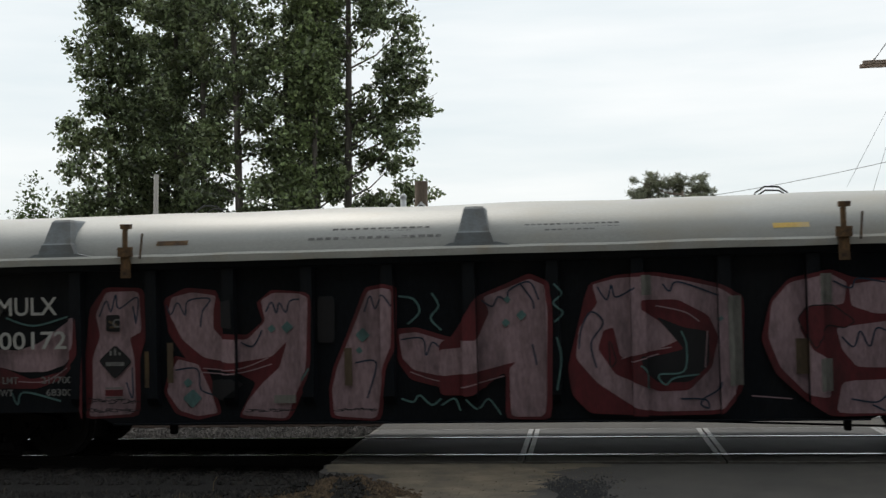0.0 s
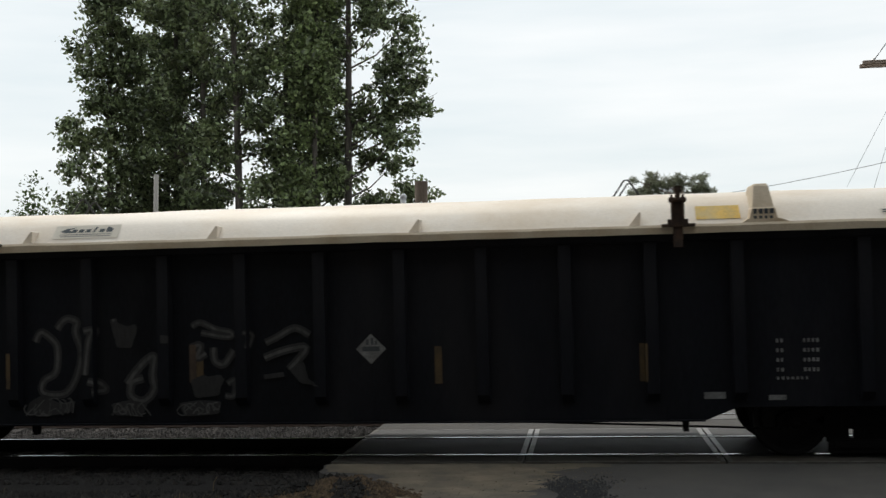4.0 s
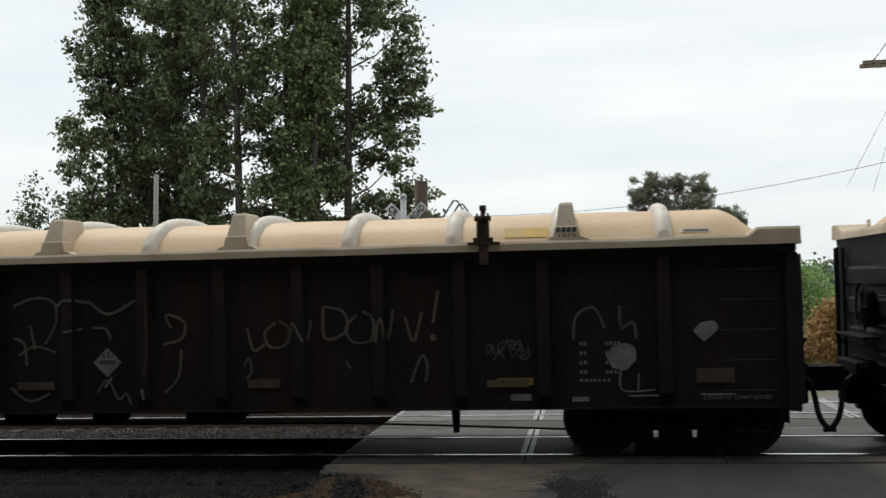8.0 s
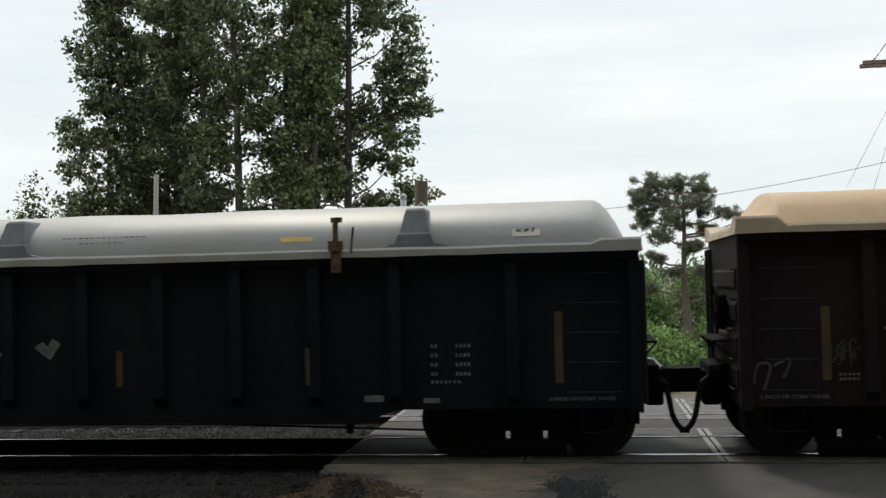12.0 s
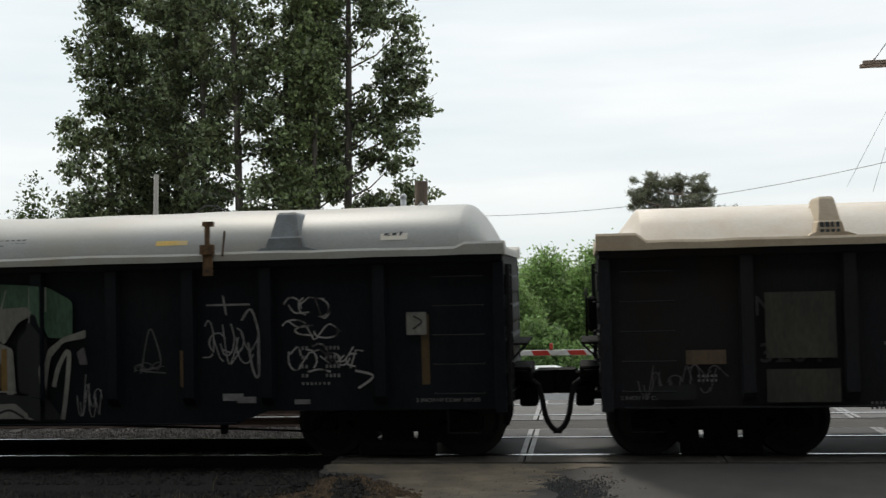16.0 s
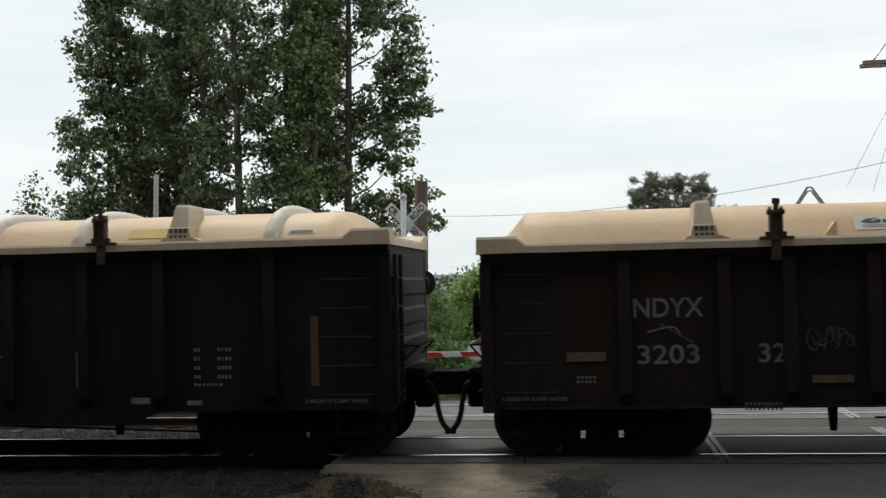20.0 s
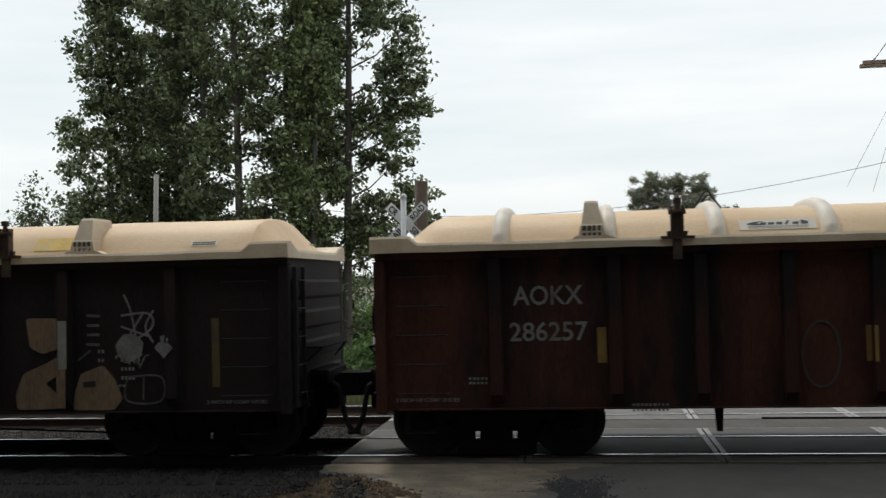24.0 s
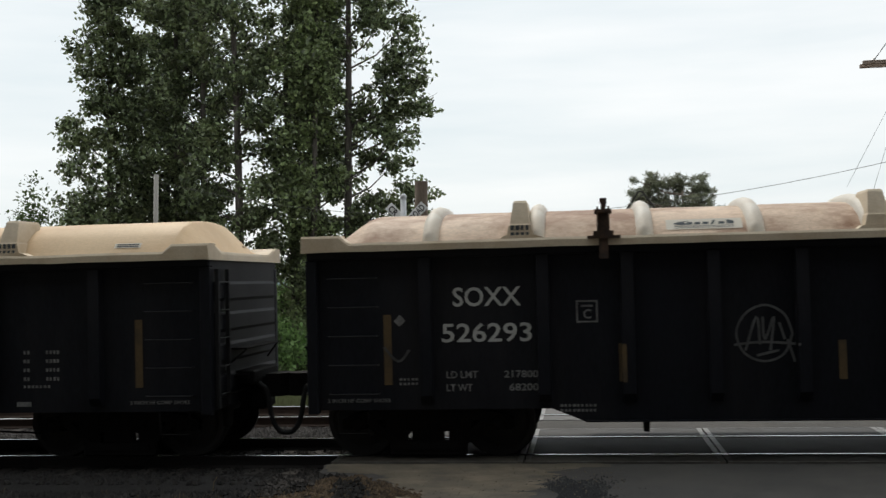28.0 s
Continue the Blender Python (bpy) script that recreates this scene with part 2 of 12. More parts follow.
    clod=material("crumbly brown dirt", (0.085, 0.058, 0.034), 0.95, var=0.4, scale=5, fine=40, island=0.45, bump=0.6),
    saddlegrey=material("blue grey saddle", (0.20, 0.225, 0.24), 0.6, var=0.25, scale=3, stain=(0.13, 0.12, 0.11), stain_at=0.6),
    straw=material("dry straw grass", (0.12, 0.09, 0.05), 0.9, var=0.3, island=0.3, bump=0),
    grass=material("green grass", (0.105, 0.12, 0.06), 0.9, var=0.3, island=0.35, bump=0, translucent=0.3),
    galv=material("galvanised steel", (0.55, 0.56, 0.57), 0.45, metal=0.4, var=0.15, scale=4),
    whitesteel=material("white painted steel", (0.74, 0.74, 0.72), 0.5, var=0.1, scale=3, stain=(0.5, 0.46, 0.4), stain_at=0.68),
    blacksteel=material("black painted steel", (0.012, 0.012, 0.013), 0.5, var=0.2),
    crossbuck=material("crossbuck sheeting", (0.86, 0.87, 0.86), 0.5, var=0.08, scale=5, bump=0),
    redsheet=material("red reflective sheeting", (0.50, 0.04, 0.025), 0.5, var=0.15, scale=5, bump=0),
    lens=material("dark red lens", (0.14, 0.006, 0.006), 0.25, var=0.1, bump=0),
    glow=material("hot lamp core", (1.0, 0.45, 0.32), 0.4, var=0.02, bump=0, emit=4.0),
    lit=material("lit red lens", (1.0, 0.05, 0.025), 0.4, var=0.02, bump=0, emit=2.2),
    pole=material("weathered pole timber", (0.115, 0.085, 0.062), 0.9, var=0.45, scale=3, fine=30, stretch=(5, 5, 0.4), bump=0.8),
    armwood=material("weathered crossarm timber", (0.33, 0.26, 0.21), 0.85, var=0.3, scale=3, fine=30, stretch=(0.6, 5, 5)),
    palepole=material("pale grey post", (0.34, 0.32, 0.29), 0.85, var=0.2, scale=3, stretch=(5, 5, 0.4)),
    wire=material("overhead wire", (0.03, 0.03, 0.03), 0.6, var=0.1, bump=0),
    # lighter grey that paints in the sky's reflection along the wire
    palewire=material("wire with sky reflection in its grey", (0.14, 0.14, 0.135), 0.5, metal=0.2, var=0.2, bump=0),
    bark=material("furrowed bark", (0.125, 0.11, 0.098), 0.95, var=0.5, scale=2.5, fine=14, stretch=(5, 5, 0.6), bump=1.0),
    pinebark=material("pine bark", (0.22, 0.175, 0.145), 0.95, var=0.4, scale=2.5, fine=14, stretch=(5, 5, 0.8), bump=1.0),
    leaf=material("cottonwood leaf", (0.155, 0.195, 0.098), 0.30, var=0.5, scale=0.5, fine=2.5, island=0.8, bump=0, translucent=0.3, stain=(0.21, 0.235, 0.105), stain_at=0.62, stain_soft=0.1),
    # brighter copy of the leaf, its sunlit look put into the green
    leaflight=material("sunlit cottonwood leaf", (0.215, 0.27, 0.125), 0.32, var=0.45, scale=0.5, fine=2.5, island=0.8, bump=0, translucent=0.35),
    leaf2=material("young tree leaf", (0.09, 0.13, 0.05), 0.6, var=0.25, scale=0.5, fine=3, island=0.4, bump=0, translucent=0.3),
    needle=material("pine needle", (0.22, 0.235, 0.16), 0.6, var=0.25, scale=0.8, fine=5, island=0.4, bump=0, translucent=0.4),
    bush=material("willow leaf", (0.27, 0.40, 0.15), 0.6, var=0.35, scale=0.4, fine=3, island=0.5, bump=0, translucent=0.45),
    bush2=material("hedge leaf", (0.17, 0.27, 0.095), 0.6, var=0.35, scale=0.4, fine=3, island=0.5, bump=0, translucent=0.45),
    autumn=material("orange brown leaf", (0.42, 0.27, 0.12), 0.8, var=0.3, scale=0.5, fine=3, island=0.45, bump=0, translucent=0.3),
    farleaf=material("far wood leaf", (0.12, 0.16, 0.09), 0.8, var=0.3, scale=0.1, fine=1, island=0.35, bump=0, translucent=0.2),
    # the haze of distance is mixed into the hills' base colour
    hill=material("hill with painted blue haze", (0.36, 0.46, 0.52), 1.0, var=0.08, scale=0.004, fine=0.02, bump=0),
    carwhite=material("white car paint", (0.78, 0.79, 0.80), 0.3, var=0.03, bump=0),
    glass=material("dark window glass", (0.02, 0.025, 0.03), 0.08, var=0.05, bump=0),
    tyre=material("tyre rubber", (0.02, 0.02, 0.02), 0.85, var=0.2),
    # for the unseen wall that keeps light off the near sides
    wall=material("unseen light-blocking wall", (0.062, 0.066, 0.074), 0.9, var=0.2, scale=0.6),
)
HAZ = M["dimwhite"]


# ---- mesh building ----
class Build:
    """Gathers vertices and faces of one mesh."""

    def __init__(self):
        self.v, self.f = [], []

    def add(self, verts, faces):
        k = len(self.v)
        self.v += [tuple(p) for p in verts]
        self.f += [tuple(i + k for i in q) for q in faces]
        return self

    def box(self, x0, x1, y0, y1, z0, z1):
        v = [(x, y, z) for z in (z0, z1) for y in (y0, y1) for x in (x0, x1)]
        return self.add(v, [(0, 2, 3, 1), (4, 5, 7, 6), (0, 1, 5, 4), (2, 6, 7, 3), (0, 4, 6, 2), (1, 3, 7, 5)])

    def cbox(self, x0, x1, y0, y1, z0, z1, c=0.01):
        """A box with chamfered edges."""
        bm = bmesh.new()
        v = [bm.verts.new((x, y, z)) for z in (z0, z1) for y in (y0, y1) for x in (x0, x1)]
        for q in [(0, 2, 3, 1), (4, 5, 7, 6), (0, 1, 5, 4), (2, 6, 7, 3), (0, 4, 6, 2), (1, 3, 7, 5)]:
            bm.faces.new([v[i] for i in q])
        bmesh.ops.bevel(bm, geom=bm.edges[:], offset=c, segments=1, affect="EDGES")
        bm.verts.index_update()
        self.add([p.co for p in bm.verts], [[p.index for p in q.verts] for q in bm.faces])
        bm.free()
        return self

    def prism(self, profile, axis, a, b):
        """An outline of (p, q) pairs pulled along axis from a to b; p, q are the two other axes in order."""
        n = len(profile)
        def put(p, q, s):
            return {"x": (s, p, q), "y": (p, s, q), "z": (p, q, s)}[axis]
        v = [put(p, q, a) for p, q in profile] + [put(p, q, b) for p, q in profile]
        f = [tuple(range(n))[::-1], tuple(range(n, 2 * n))] + [(i, (i + 1) % n, n + (i + 1) % n, n + i) for i in range(n)]
        return self.add(v, f)

    def tube(self, pts, r, n=8, r2=None):
        """A round bar along points."""
        pts = [Vector(p) for p in pts]
        m, rings = len(pts), []
        for i, p in enumerate(pts):
            d = (pts[min(i + 1, m - 1)] - pts[max(i - 1, 0)]).normalized()
            u = d.cross(Vector((0, 0, 1)))
            if u.length < 1e-3:
                u = d.cross(Vector((1, 0, 0)))
            u.normalize()
            w = d.cross(u)
            rr = r if r2 is None else r + (r2 - r) * i / max(1, m - 1)
            rings.append([p + rr * (math.cos(a) * u + math.sin(a) * w) for a in (2 * math.pi * j / n for j in range(n))])
        f = [(i * n + j, i * n + (j + 1) % n, (i + 1) * n + (j + 1) % n, (i + 1) * n + j) for i in range(m - 1) for j in range(n)]
        f += [tuple(range(n))[::-1], tuple(range((m - 1) * n, m * n))]
        return self.add([p for q in rings for p in q], f)

    def lathe(self, profile, n=24, centre=(0, 0, 0)):
        """Rings of (radius, y) about the y axis."""
        cx, cy, cz = centre
        m = len(profile)
        v = [(cx + r * math.cos(2 * math.pi * j / n), cy + y, cz + r * math.sin(2 * math.pi * j / n)) for r, y in profile for j in range(n)]
        f = [(i * n + j, (i + 1) * n + j, (i + 1) * n + (j + 1) % n, i * n + (j + 1) % n) for i in range(m - 1) for j in range(n)]
        f += [tuple(range(n)), tuple(range((m - 1) * n, m * n))[::-1]]
        return self.add(v, f)

    def grid(self, rows):
        """A sheet through rows of equally many points."""
        n = len(rows[0])
        return self.add([p for q in rows for p in q], [(i * n + j, i * n + j + 1, (i + 1) * n + j + 1, (i + 1) * n + j)
                                                      for i in range(len(rows) - 1) for j in range(n - 1)])

    def mesh(self, name, mat, smooth=False):
        me = bpy.data.meshes.new(name)
        me.from_pydata(self.v, [], self.f)
        me.materials.append(mat)
        if smooth:
            me.polygons.foreach_set("use_smooth", [True] * len(me.polygons))
        bm = bmesh.new()
        bm.from_mesh(me)
        bmesh.ops.recalc_face_normals(bm, faces=bm.faces[:])
        bm.to_mesh(me)
        bm.free()
        return me


STORE = {}


def shared(key, make, mat, smooth=False):
    """A mesh that is made once for each key and material."""
    k = (key, mat.name)
    if k not in STORE:
        STORE[k] = make().mesh(str(key), mat, smooth)
    return STORE[k]


def part(name, me, parent, at=(0, 0, 0), label="", turn=None):
    ob = new(name, me)
    ob.parent = parent
    ob.matrix_basis = (turn and Matrix.Translation(at) @ turn) or Matrix.Translation(at)
    if label:
        ob["label"] = label
    return ob


def thing(name, label, category, at=(0, 0, 0), group="", me=None, kind=""):
    ob = new(name, me)
    ob.matrix_basis = Matrix.Translation(at)
    return tagged(ob, label, category, group, kind)


def words(text, size, mat, bold=0.0, spread=1.0, flip=False):
    """Flat lettering in the x-z plane that faces -y, its lower left corner at the origin; returns mesh and width."""
    key = ("words", text, size, mat.name, bold, spread)
    if key not in STORE:
        cu = bpy.data.curves.new("lettering", "FONT")
        cu.body, cu.size, cu.offset, cu.space_character, cu.resolution_u = text, size, bold, spread, 3
        ob = bpy.data.objects.new("lettering", cu)
        scene.collection.objects.link(ob)
        bpy.context.view_layer.update()
        me = bpy.data.meshes.new_from_object(ob.evaluated_get(bpy.context.evaluated_depsgraph_get()))
        bpy.data.objects.remove(ob)
        me.transform(Matrix.Rotation(radians(90), 4, "X"))
        me.materials.clear()
        me.materials.append(mat)
        STORE[key] = (me, max([v.co.x for v in me.vertices] or [0]))
    return STORE[key]


# ---- the ground, tracks and crossing ----
G, L = 1.505, 2.438                  # rail centres apart; length of a crossing panel
TRACK2 = 3.98                        # near rail of the second track
ROAD_X0, ROAD_X1 = -L, 4 * L


def ground_z(x, y):
    """Height of the land: a flat railway bed that falls off beyond the tracks."""
    z = -0.24
    if y > 6.5:
        z -= 0.30 * min(1, (y - 6.5) / 3) + 1.85 * min(1, max(0, (y - 9.5) / 14))
    if y < -2.2:
        z += 0.16 * min(1, (-2.2 - y) / 2)
    return z


def ground():
    xs = [-2500, -900, -300, -120, -60] + list(np.linspace(-30, 30, 61)) + [60, 120, 300, 900, 2500]
    ys = [-600, -120, -40, -20] + list(np.linspace(-14, 44, 59)) + [60, 100, 200, 500, 1200, 3000]
    b = Build().grid([[(x, y, ground_z(x, y) + 0.03 * noise.noise((x * 0.7, y * 0.7, 0))) for x in xs] for y in ys])
    thing("ground", "rough ground of gravel, dirt and dry grass", "ground", me=b.mesh("ground", M["ground"], True), kind="structure")


ground()


def beds():
    """Ballast beds under both tracks, left and right of the road."""
    for name, y0 in (("ballast_bed", 0.0), ("ballast_bed", TRACK2)):
        b = Build()
        for xa, xb in ((-460, ROAD_X0 - 0.02), (ROAD_X1 + 0.02, 460)):
            b.prism([(y0 - 1.75, -0.30), (y0 - 1.0, -0.17), (y0 + G + 0.95, -0.17), (y0 + G + 1.45, -0.30)], "x", xa, xb)
        thing(name, "dark grey ballast bed under the track", "ballast", me=b.mesh(name, M["bed"]), kind="structure")


beds()


def rails():
    for i, y in enumerate((0.0, G, TRACK2, TRACK2 + G)):
        b = Build().prism([(y - 0.07, -0.17), (y + 0.07, -0.17), (y + 0.07, -0.155), (y + 0.012, -0.13), (y + 0.012, -0.035), (y + 0.036, -0.03),
                           (y + 0.036, -0.004), (y - 0.036, -0.004), (y - 0.036, -0.03), (y - 0.012, -0.035), (y - 0.012, -0.13), (y - 0.07, -0.155)], "x", -460, 460)
        # the near track's two rails take the copy with painted shadow
        r = thing("rail", "rust brown steel rail with polished head", "rail", group="rails of the two tracks", me=b.mesh("rail", M["rail" if i > 1 else "shadedrail"]), kind="structure")
        h = Build().prism([(y - 0.030, -0.004), (y + 0.030, -0.004), (y + 0.026, 0.002), (y - 0.026, 0.002)], "x", -460, 460)
        part("rail_head", h.mesh("rail_head", M["railhead"]), r, label="polished running surface")


rails()


def crossing():
    """Concrete crossing panels with steel edges on both tracks."""
    rnd = random.Random(5)
    for y0 in (0.0, TRACK2):
        deck = thing("crossing_deck", "worn grey concrete panels with steel edges between the rails", "crossing", kind="structure")
        strips = [(y0 - 0.56, y0 - 0.085), (y0 + 0.10, y0 + G - 0.10), (y0 + G + 0.085, y0 + G + 0.80)]
        if y0:
            strips[0], strips[2] = (y0 - 0.62, y0 - 0.085), (y0 + G + 0.085, y0 + G + 0.65)
        for i in range(-1, 4):
            xa, xb = i * L + 0.012, (i + 1) * L - 0.012
            for j, (ya, yb) in enumerate(strips):
                # near gauge and far-side panels use concrete tones that contain the train's shade
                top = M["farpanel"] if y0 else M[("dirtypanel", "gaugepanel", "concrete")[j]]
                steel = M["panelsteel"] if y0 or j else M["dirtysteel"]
                s = shared(("crossing_panel", j, y0 > 0), lambda: Build().cbox(0, L - 0.024, 0, yb - ya, -0.2, 0, 0.012), top)
                p = part("crossing_panel", s, deck, (xa, ya, -0.004 + rnd.uniform(-0.003, 0.003)))
                e = shared(("edge_bar", j, y0 > 0), lambda: Build().cbox(0, 0.07, 0.005, yb - ya - 0.005, -0.05, 0.006, 0.004), steel)
                worn = shared(("edge_bar_worn", j, y0 > 0), lambda: Build().cbox(0, 0.07, 0.005, yb - ya - 0.005, -0.05, 0.006, 0.004), M["dirtysteel"])
                for u in (0.0, L - 0.094):
                    part("edge_bar", worn if i < 0 and u == 0 and not y0 else e, p, (u, 0, 0), "pale steel end bar")
                f = shared(("side_bar", j, y0 > 0), lambda: Build().cbox(0.075, L - 0.1, 0, 0.025, -0.05, 0.005, 0.004), steel)
                for v in ((0.0,) if j == 0 else (yb - ya - 0.025,) if j == 2 else ()):
                    part("side_bar", f, p, (0, v, 0), "pale steel side bar")


crossing()


def road_edge(y):
    """Where the road's broken edge runs."""
    return -2.34 + 0.10 * max(0.0, -y - 0.6) + min(1.3, 0.75 * max(0.0, -y - 1.15)) + 0.07 * min(1.0, max(0.0, -y - 0.9)) * 1.4 * noise.noise((y * 2.3, 1.0, 0)) + 0.05 * noise.noise((y * 8, 2.0, 0))


def road():
    def slab(name, label, pts, z, mat, thick=0.25):
        b = Build().prism(pts, "z", z - thick, z)
        return thing(name, label, "road", me=b.mesh(name, mat), kind="structure")
    y1 = -0.575
    n = 14
    wob = lambda t, k: 0.09 * noise.noise((t * 1.7, k, 3.1)) + 0.04 * noise.noise((t * 6, k, 1.1))
    edge = [(road_edge(y) - 0.14, y) for y in np.concatenate([np.linspace(-30, -5, 20), np.linspace(-4.8, y1, 50)])]
    slab("road", "old dark asphalt road up to the crossing", [(ROAD_X1 + 0.4, y1), (ROAD_X1 + 0.8, -30)] + edge, -0.022, M["asphalt"])
    slab("road", "asphalt between the two tracks", [(ROAD_X0, G + 0.80 + 0.01), (ROAD_X1, G + 0.80 + 0.01), (ROAD_X1, TRACK2 - 0.63), (ROAD_X0, TRACK2 - 0.63)], -0.012, M["asphalt"])
    ys = np.linspace(TRACK2 + G + 0.66, 25, 40)
    b = Build().grid([[(x, y, max(ground_z(x, y) + 0.05, -0.012 - 0.13 * (y - ys[0]))) for x in (ROAD_X0 + 0.2, 2, 5, ROAD_X1)] for y in ys])
    thing("road", "grey asphalt road falling away beyond the tracks", "road", me=b.mesh("road", M["asphalt"], True), kind="structure")
    # sandy soil washed over the road's edge, and a rough darker patch beside it
    rnd = random.Random(12)

    def washed(name, label, outline, count, r0, r1, z0, mat):
        bld, tries = Build(), 0
        while len(bld.f) < count and tries < 5000:
            tries += 1
            cx, cy = rnd.uniform(-2.6, 1.4), rnd.uniform(-3.4, -0.6)
            inside = False
            for (xa, ya), (xb, yb) in zip(outline, outline[1:] + outline[:1]):
                if (ya > cy) != (yb > cy) and cx < (xb - xa) * (cy - ya) / (yb - ya) + xa:
                    inside = not inside
            if not inside:
                continue
            r, k = rnd.uniform(r0, r1), len(bld.v)
            rim = road_edge(cy) - 0.10
            for ang in np.linspace(0, 6.283, 25)[:-1]:
                q = r * (1 + 0.5 * noise.noise((cx * 3 + math.cos(ang) * 1.3, cy * 3 + math.sin(ang) * 1.3, 2)) + 0.35 * noise.noise((cx * 9 + math.cos(ang) * 4, math.sin(ang) * 4, cy)))
                bld.v.append((max(rim, cx + 1.35 * q * math.cos(ang)), min(-0.585, cy + 0.8 * q * math.sin(ang)), z0 + 0.00002 * len(bld.f)))
            bld.f.append(tuple(range(k, k + 24)))
        thing(name, label, "road", me=bld.mesh(name, mat), kind="stuff")
    washed("washed_sand", "sandy soil washed over the road's edge", [(-2.3, -0.6), (0.9, -0.6), (0.25, -1.0), (0.1, -1.9), (0.15, -3.2), (-0.85, -3.2), (-1.15, -2.2), (-1.6, -1.2), (-2.25, -1.0)], 260, 0.08, 0.27, -0.0185, M["apron"])


road()


# ---- gondola cars ----
BODY, LIP = 16.0, 0.07               # length of a car between its end walls' inner faces; end overhang
POSTS = [1.42, 2.87] + [2.87 + 1.02 * i for i in range(1, 10)] + [13.07, 14.52]
SPLIT_POSTS = [1.66, 2.84, 3.59, 4.55, 5.51, 6.47, 7.42, 8.56, 9.51, 10.47, 11.43, 12.39, 13.14, 14.32]   # two cars have a pair of posts about the middle
POSTS_OF = {}
PAINT = 0.05                         # the paint's u counts from this far inside the end wall
SIDE, FACE = 1.38, 1.50              # half widths at the side sheet and at the posts' faces
PW = 0.085                           # half width of a post


def side_sheet(h, straight=False):
    """The outline of a side in (x, z): deep between the trucks, cut up over them."""
    a = BODY / 2 + LIP
    if straight:
        return [(-a, 0.655), (a, 0.655), (a, h), (-a, h)]
    return [(-a, 0.66), (-a + 3.02, 0.66), (-a + 3.42, 0.50), (a - 3.42, 0.50), (a - 3.02, 0.66), (a, 0.66), (a, h), (-a, h)]


def truck():
    """Shared meshes of a truck: side frame, bolster, wheelset."""
    def frame_side():
        b = Build()
        for sx in (-1, 1):
            b.prism([(sx * 0.30, 0.70), (sx * 0.62, 0.62), (sx * 0.98, 0.56), (sx * 1.10, 0.50), (sx * 1.10, 0.38), (sx * 0.98, 0.36), (sx * 0.80, 0.46), (sx * 0.55, 0.50), (sx * 0.34, 0.56)], "y", -0.07, 0.07)
            b.prism([(sx * 0.82, 0.48), (sx * 0.70, 0.50), (sx * 0.34, 0.20), (sx * 0.42, 0.16)], "y", -0.06, 0.06)
            b.box(min(sx * 0.28, sx * 0.36), max(sx * 0.28, sx * 0.36), -0.07, 0.07, 0.36, 0.66)
        b.box(-0.42, 0.42, -0.075, 0.075, 0.12, 0.22)
        b.box(-0.34, 0.34, -0.07, 0.07, 0.62, 0.72)
        return b
    def near_plate():
        """Brake beam, spring plank and column guides of the near side, with two slots left between them; the solid low
        part stands in for shade under the truck.
        """
        b = Build().cbox(-0.56, 0.56, -0.05, 0.03, 0.34, 0.68, 0.02).cbox(-0.50, 0.50, -0.05, 0.03, 0.04, 0.205, 0.02)
        for xa, xb in ((-0.52, -0.265), (-0.205, 0.205), (0.265, 0.52)):
            b.box(xa, xb, -0.045, 0.025, 0.19, 0.36)
        return b
    def springs():
        b = Build()
        for k in range(5):
            b.lathe([(0.055, -0.011), (0.066, 0.0), (0.055, 0.011)], 10)
            n0 = len(b.v) - 30
            for i in range(n0, len(b.v)):
                x, y, z = b.v[i]
                b.v[i] = (x, z, 0.37 + 0.05 * k + y)
        return b
    def bearing():
        return Build().lathe([(0.0, -0.07), (0.05, -0.07), (0.07, -0.05), (0.10, -0.04), (0.10, 0.06), (0.0, 0.06)], 12)
    def bolster():
        return Build().cbox(-0.19, 0.19, -0.9, 0.9, 0.36, 0.68, 0.03).box(-1.0, -0.46, -0.5, 0.5, 0.12, 0.5).box(0.46, 1.0, -0.5, 0.5, 0.12, 0.5).box(-0.5, 0.5, -0.5, 0.5, 0.36, 0.52)
    def wheelset():
        b = Build()
        for s in (-1, 1):
            y = s * 0.7525
            prof = [(0.10, -0.09), (0.12, 0.07), (0.34, 0.0), (0.40, 0.045), (0.455, 0.05), (0.457, -0.05), (0.487, -0.062), (0.485, -0.09), (0.40, -0.085), (0.34, -0.03), (0.12, -0.09)]
            b.lathe([(r, q * s) for r, q in prof], 36, (0, y, 0))
        b.lathe([(0.0, -1.1), (0.075, -1.1), (0.085, -0.6), (0.08, 0), (0.085, 0.6), (0.075, 1.1), (0.0, 1.1)], 14)
        for a in range(4):
            c, s = math.cos(a * 1.5708), math.sin(a * 1.5708)
            b.box(0.2 * c - 0.03, 0.2 * c + 0.03, -0.83, -0.79, 0.2 * s - 0.03, 0.2 * s + 0.03)
        return b
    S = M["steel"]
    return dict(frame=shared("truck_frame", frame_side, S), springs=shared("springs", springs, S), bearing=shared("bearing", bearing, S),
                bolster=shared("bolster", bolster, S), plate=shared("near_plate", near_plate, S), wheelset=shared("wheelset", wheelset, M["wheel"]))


WHEELS = []                          # (car index, wheelset)


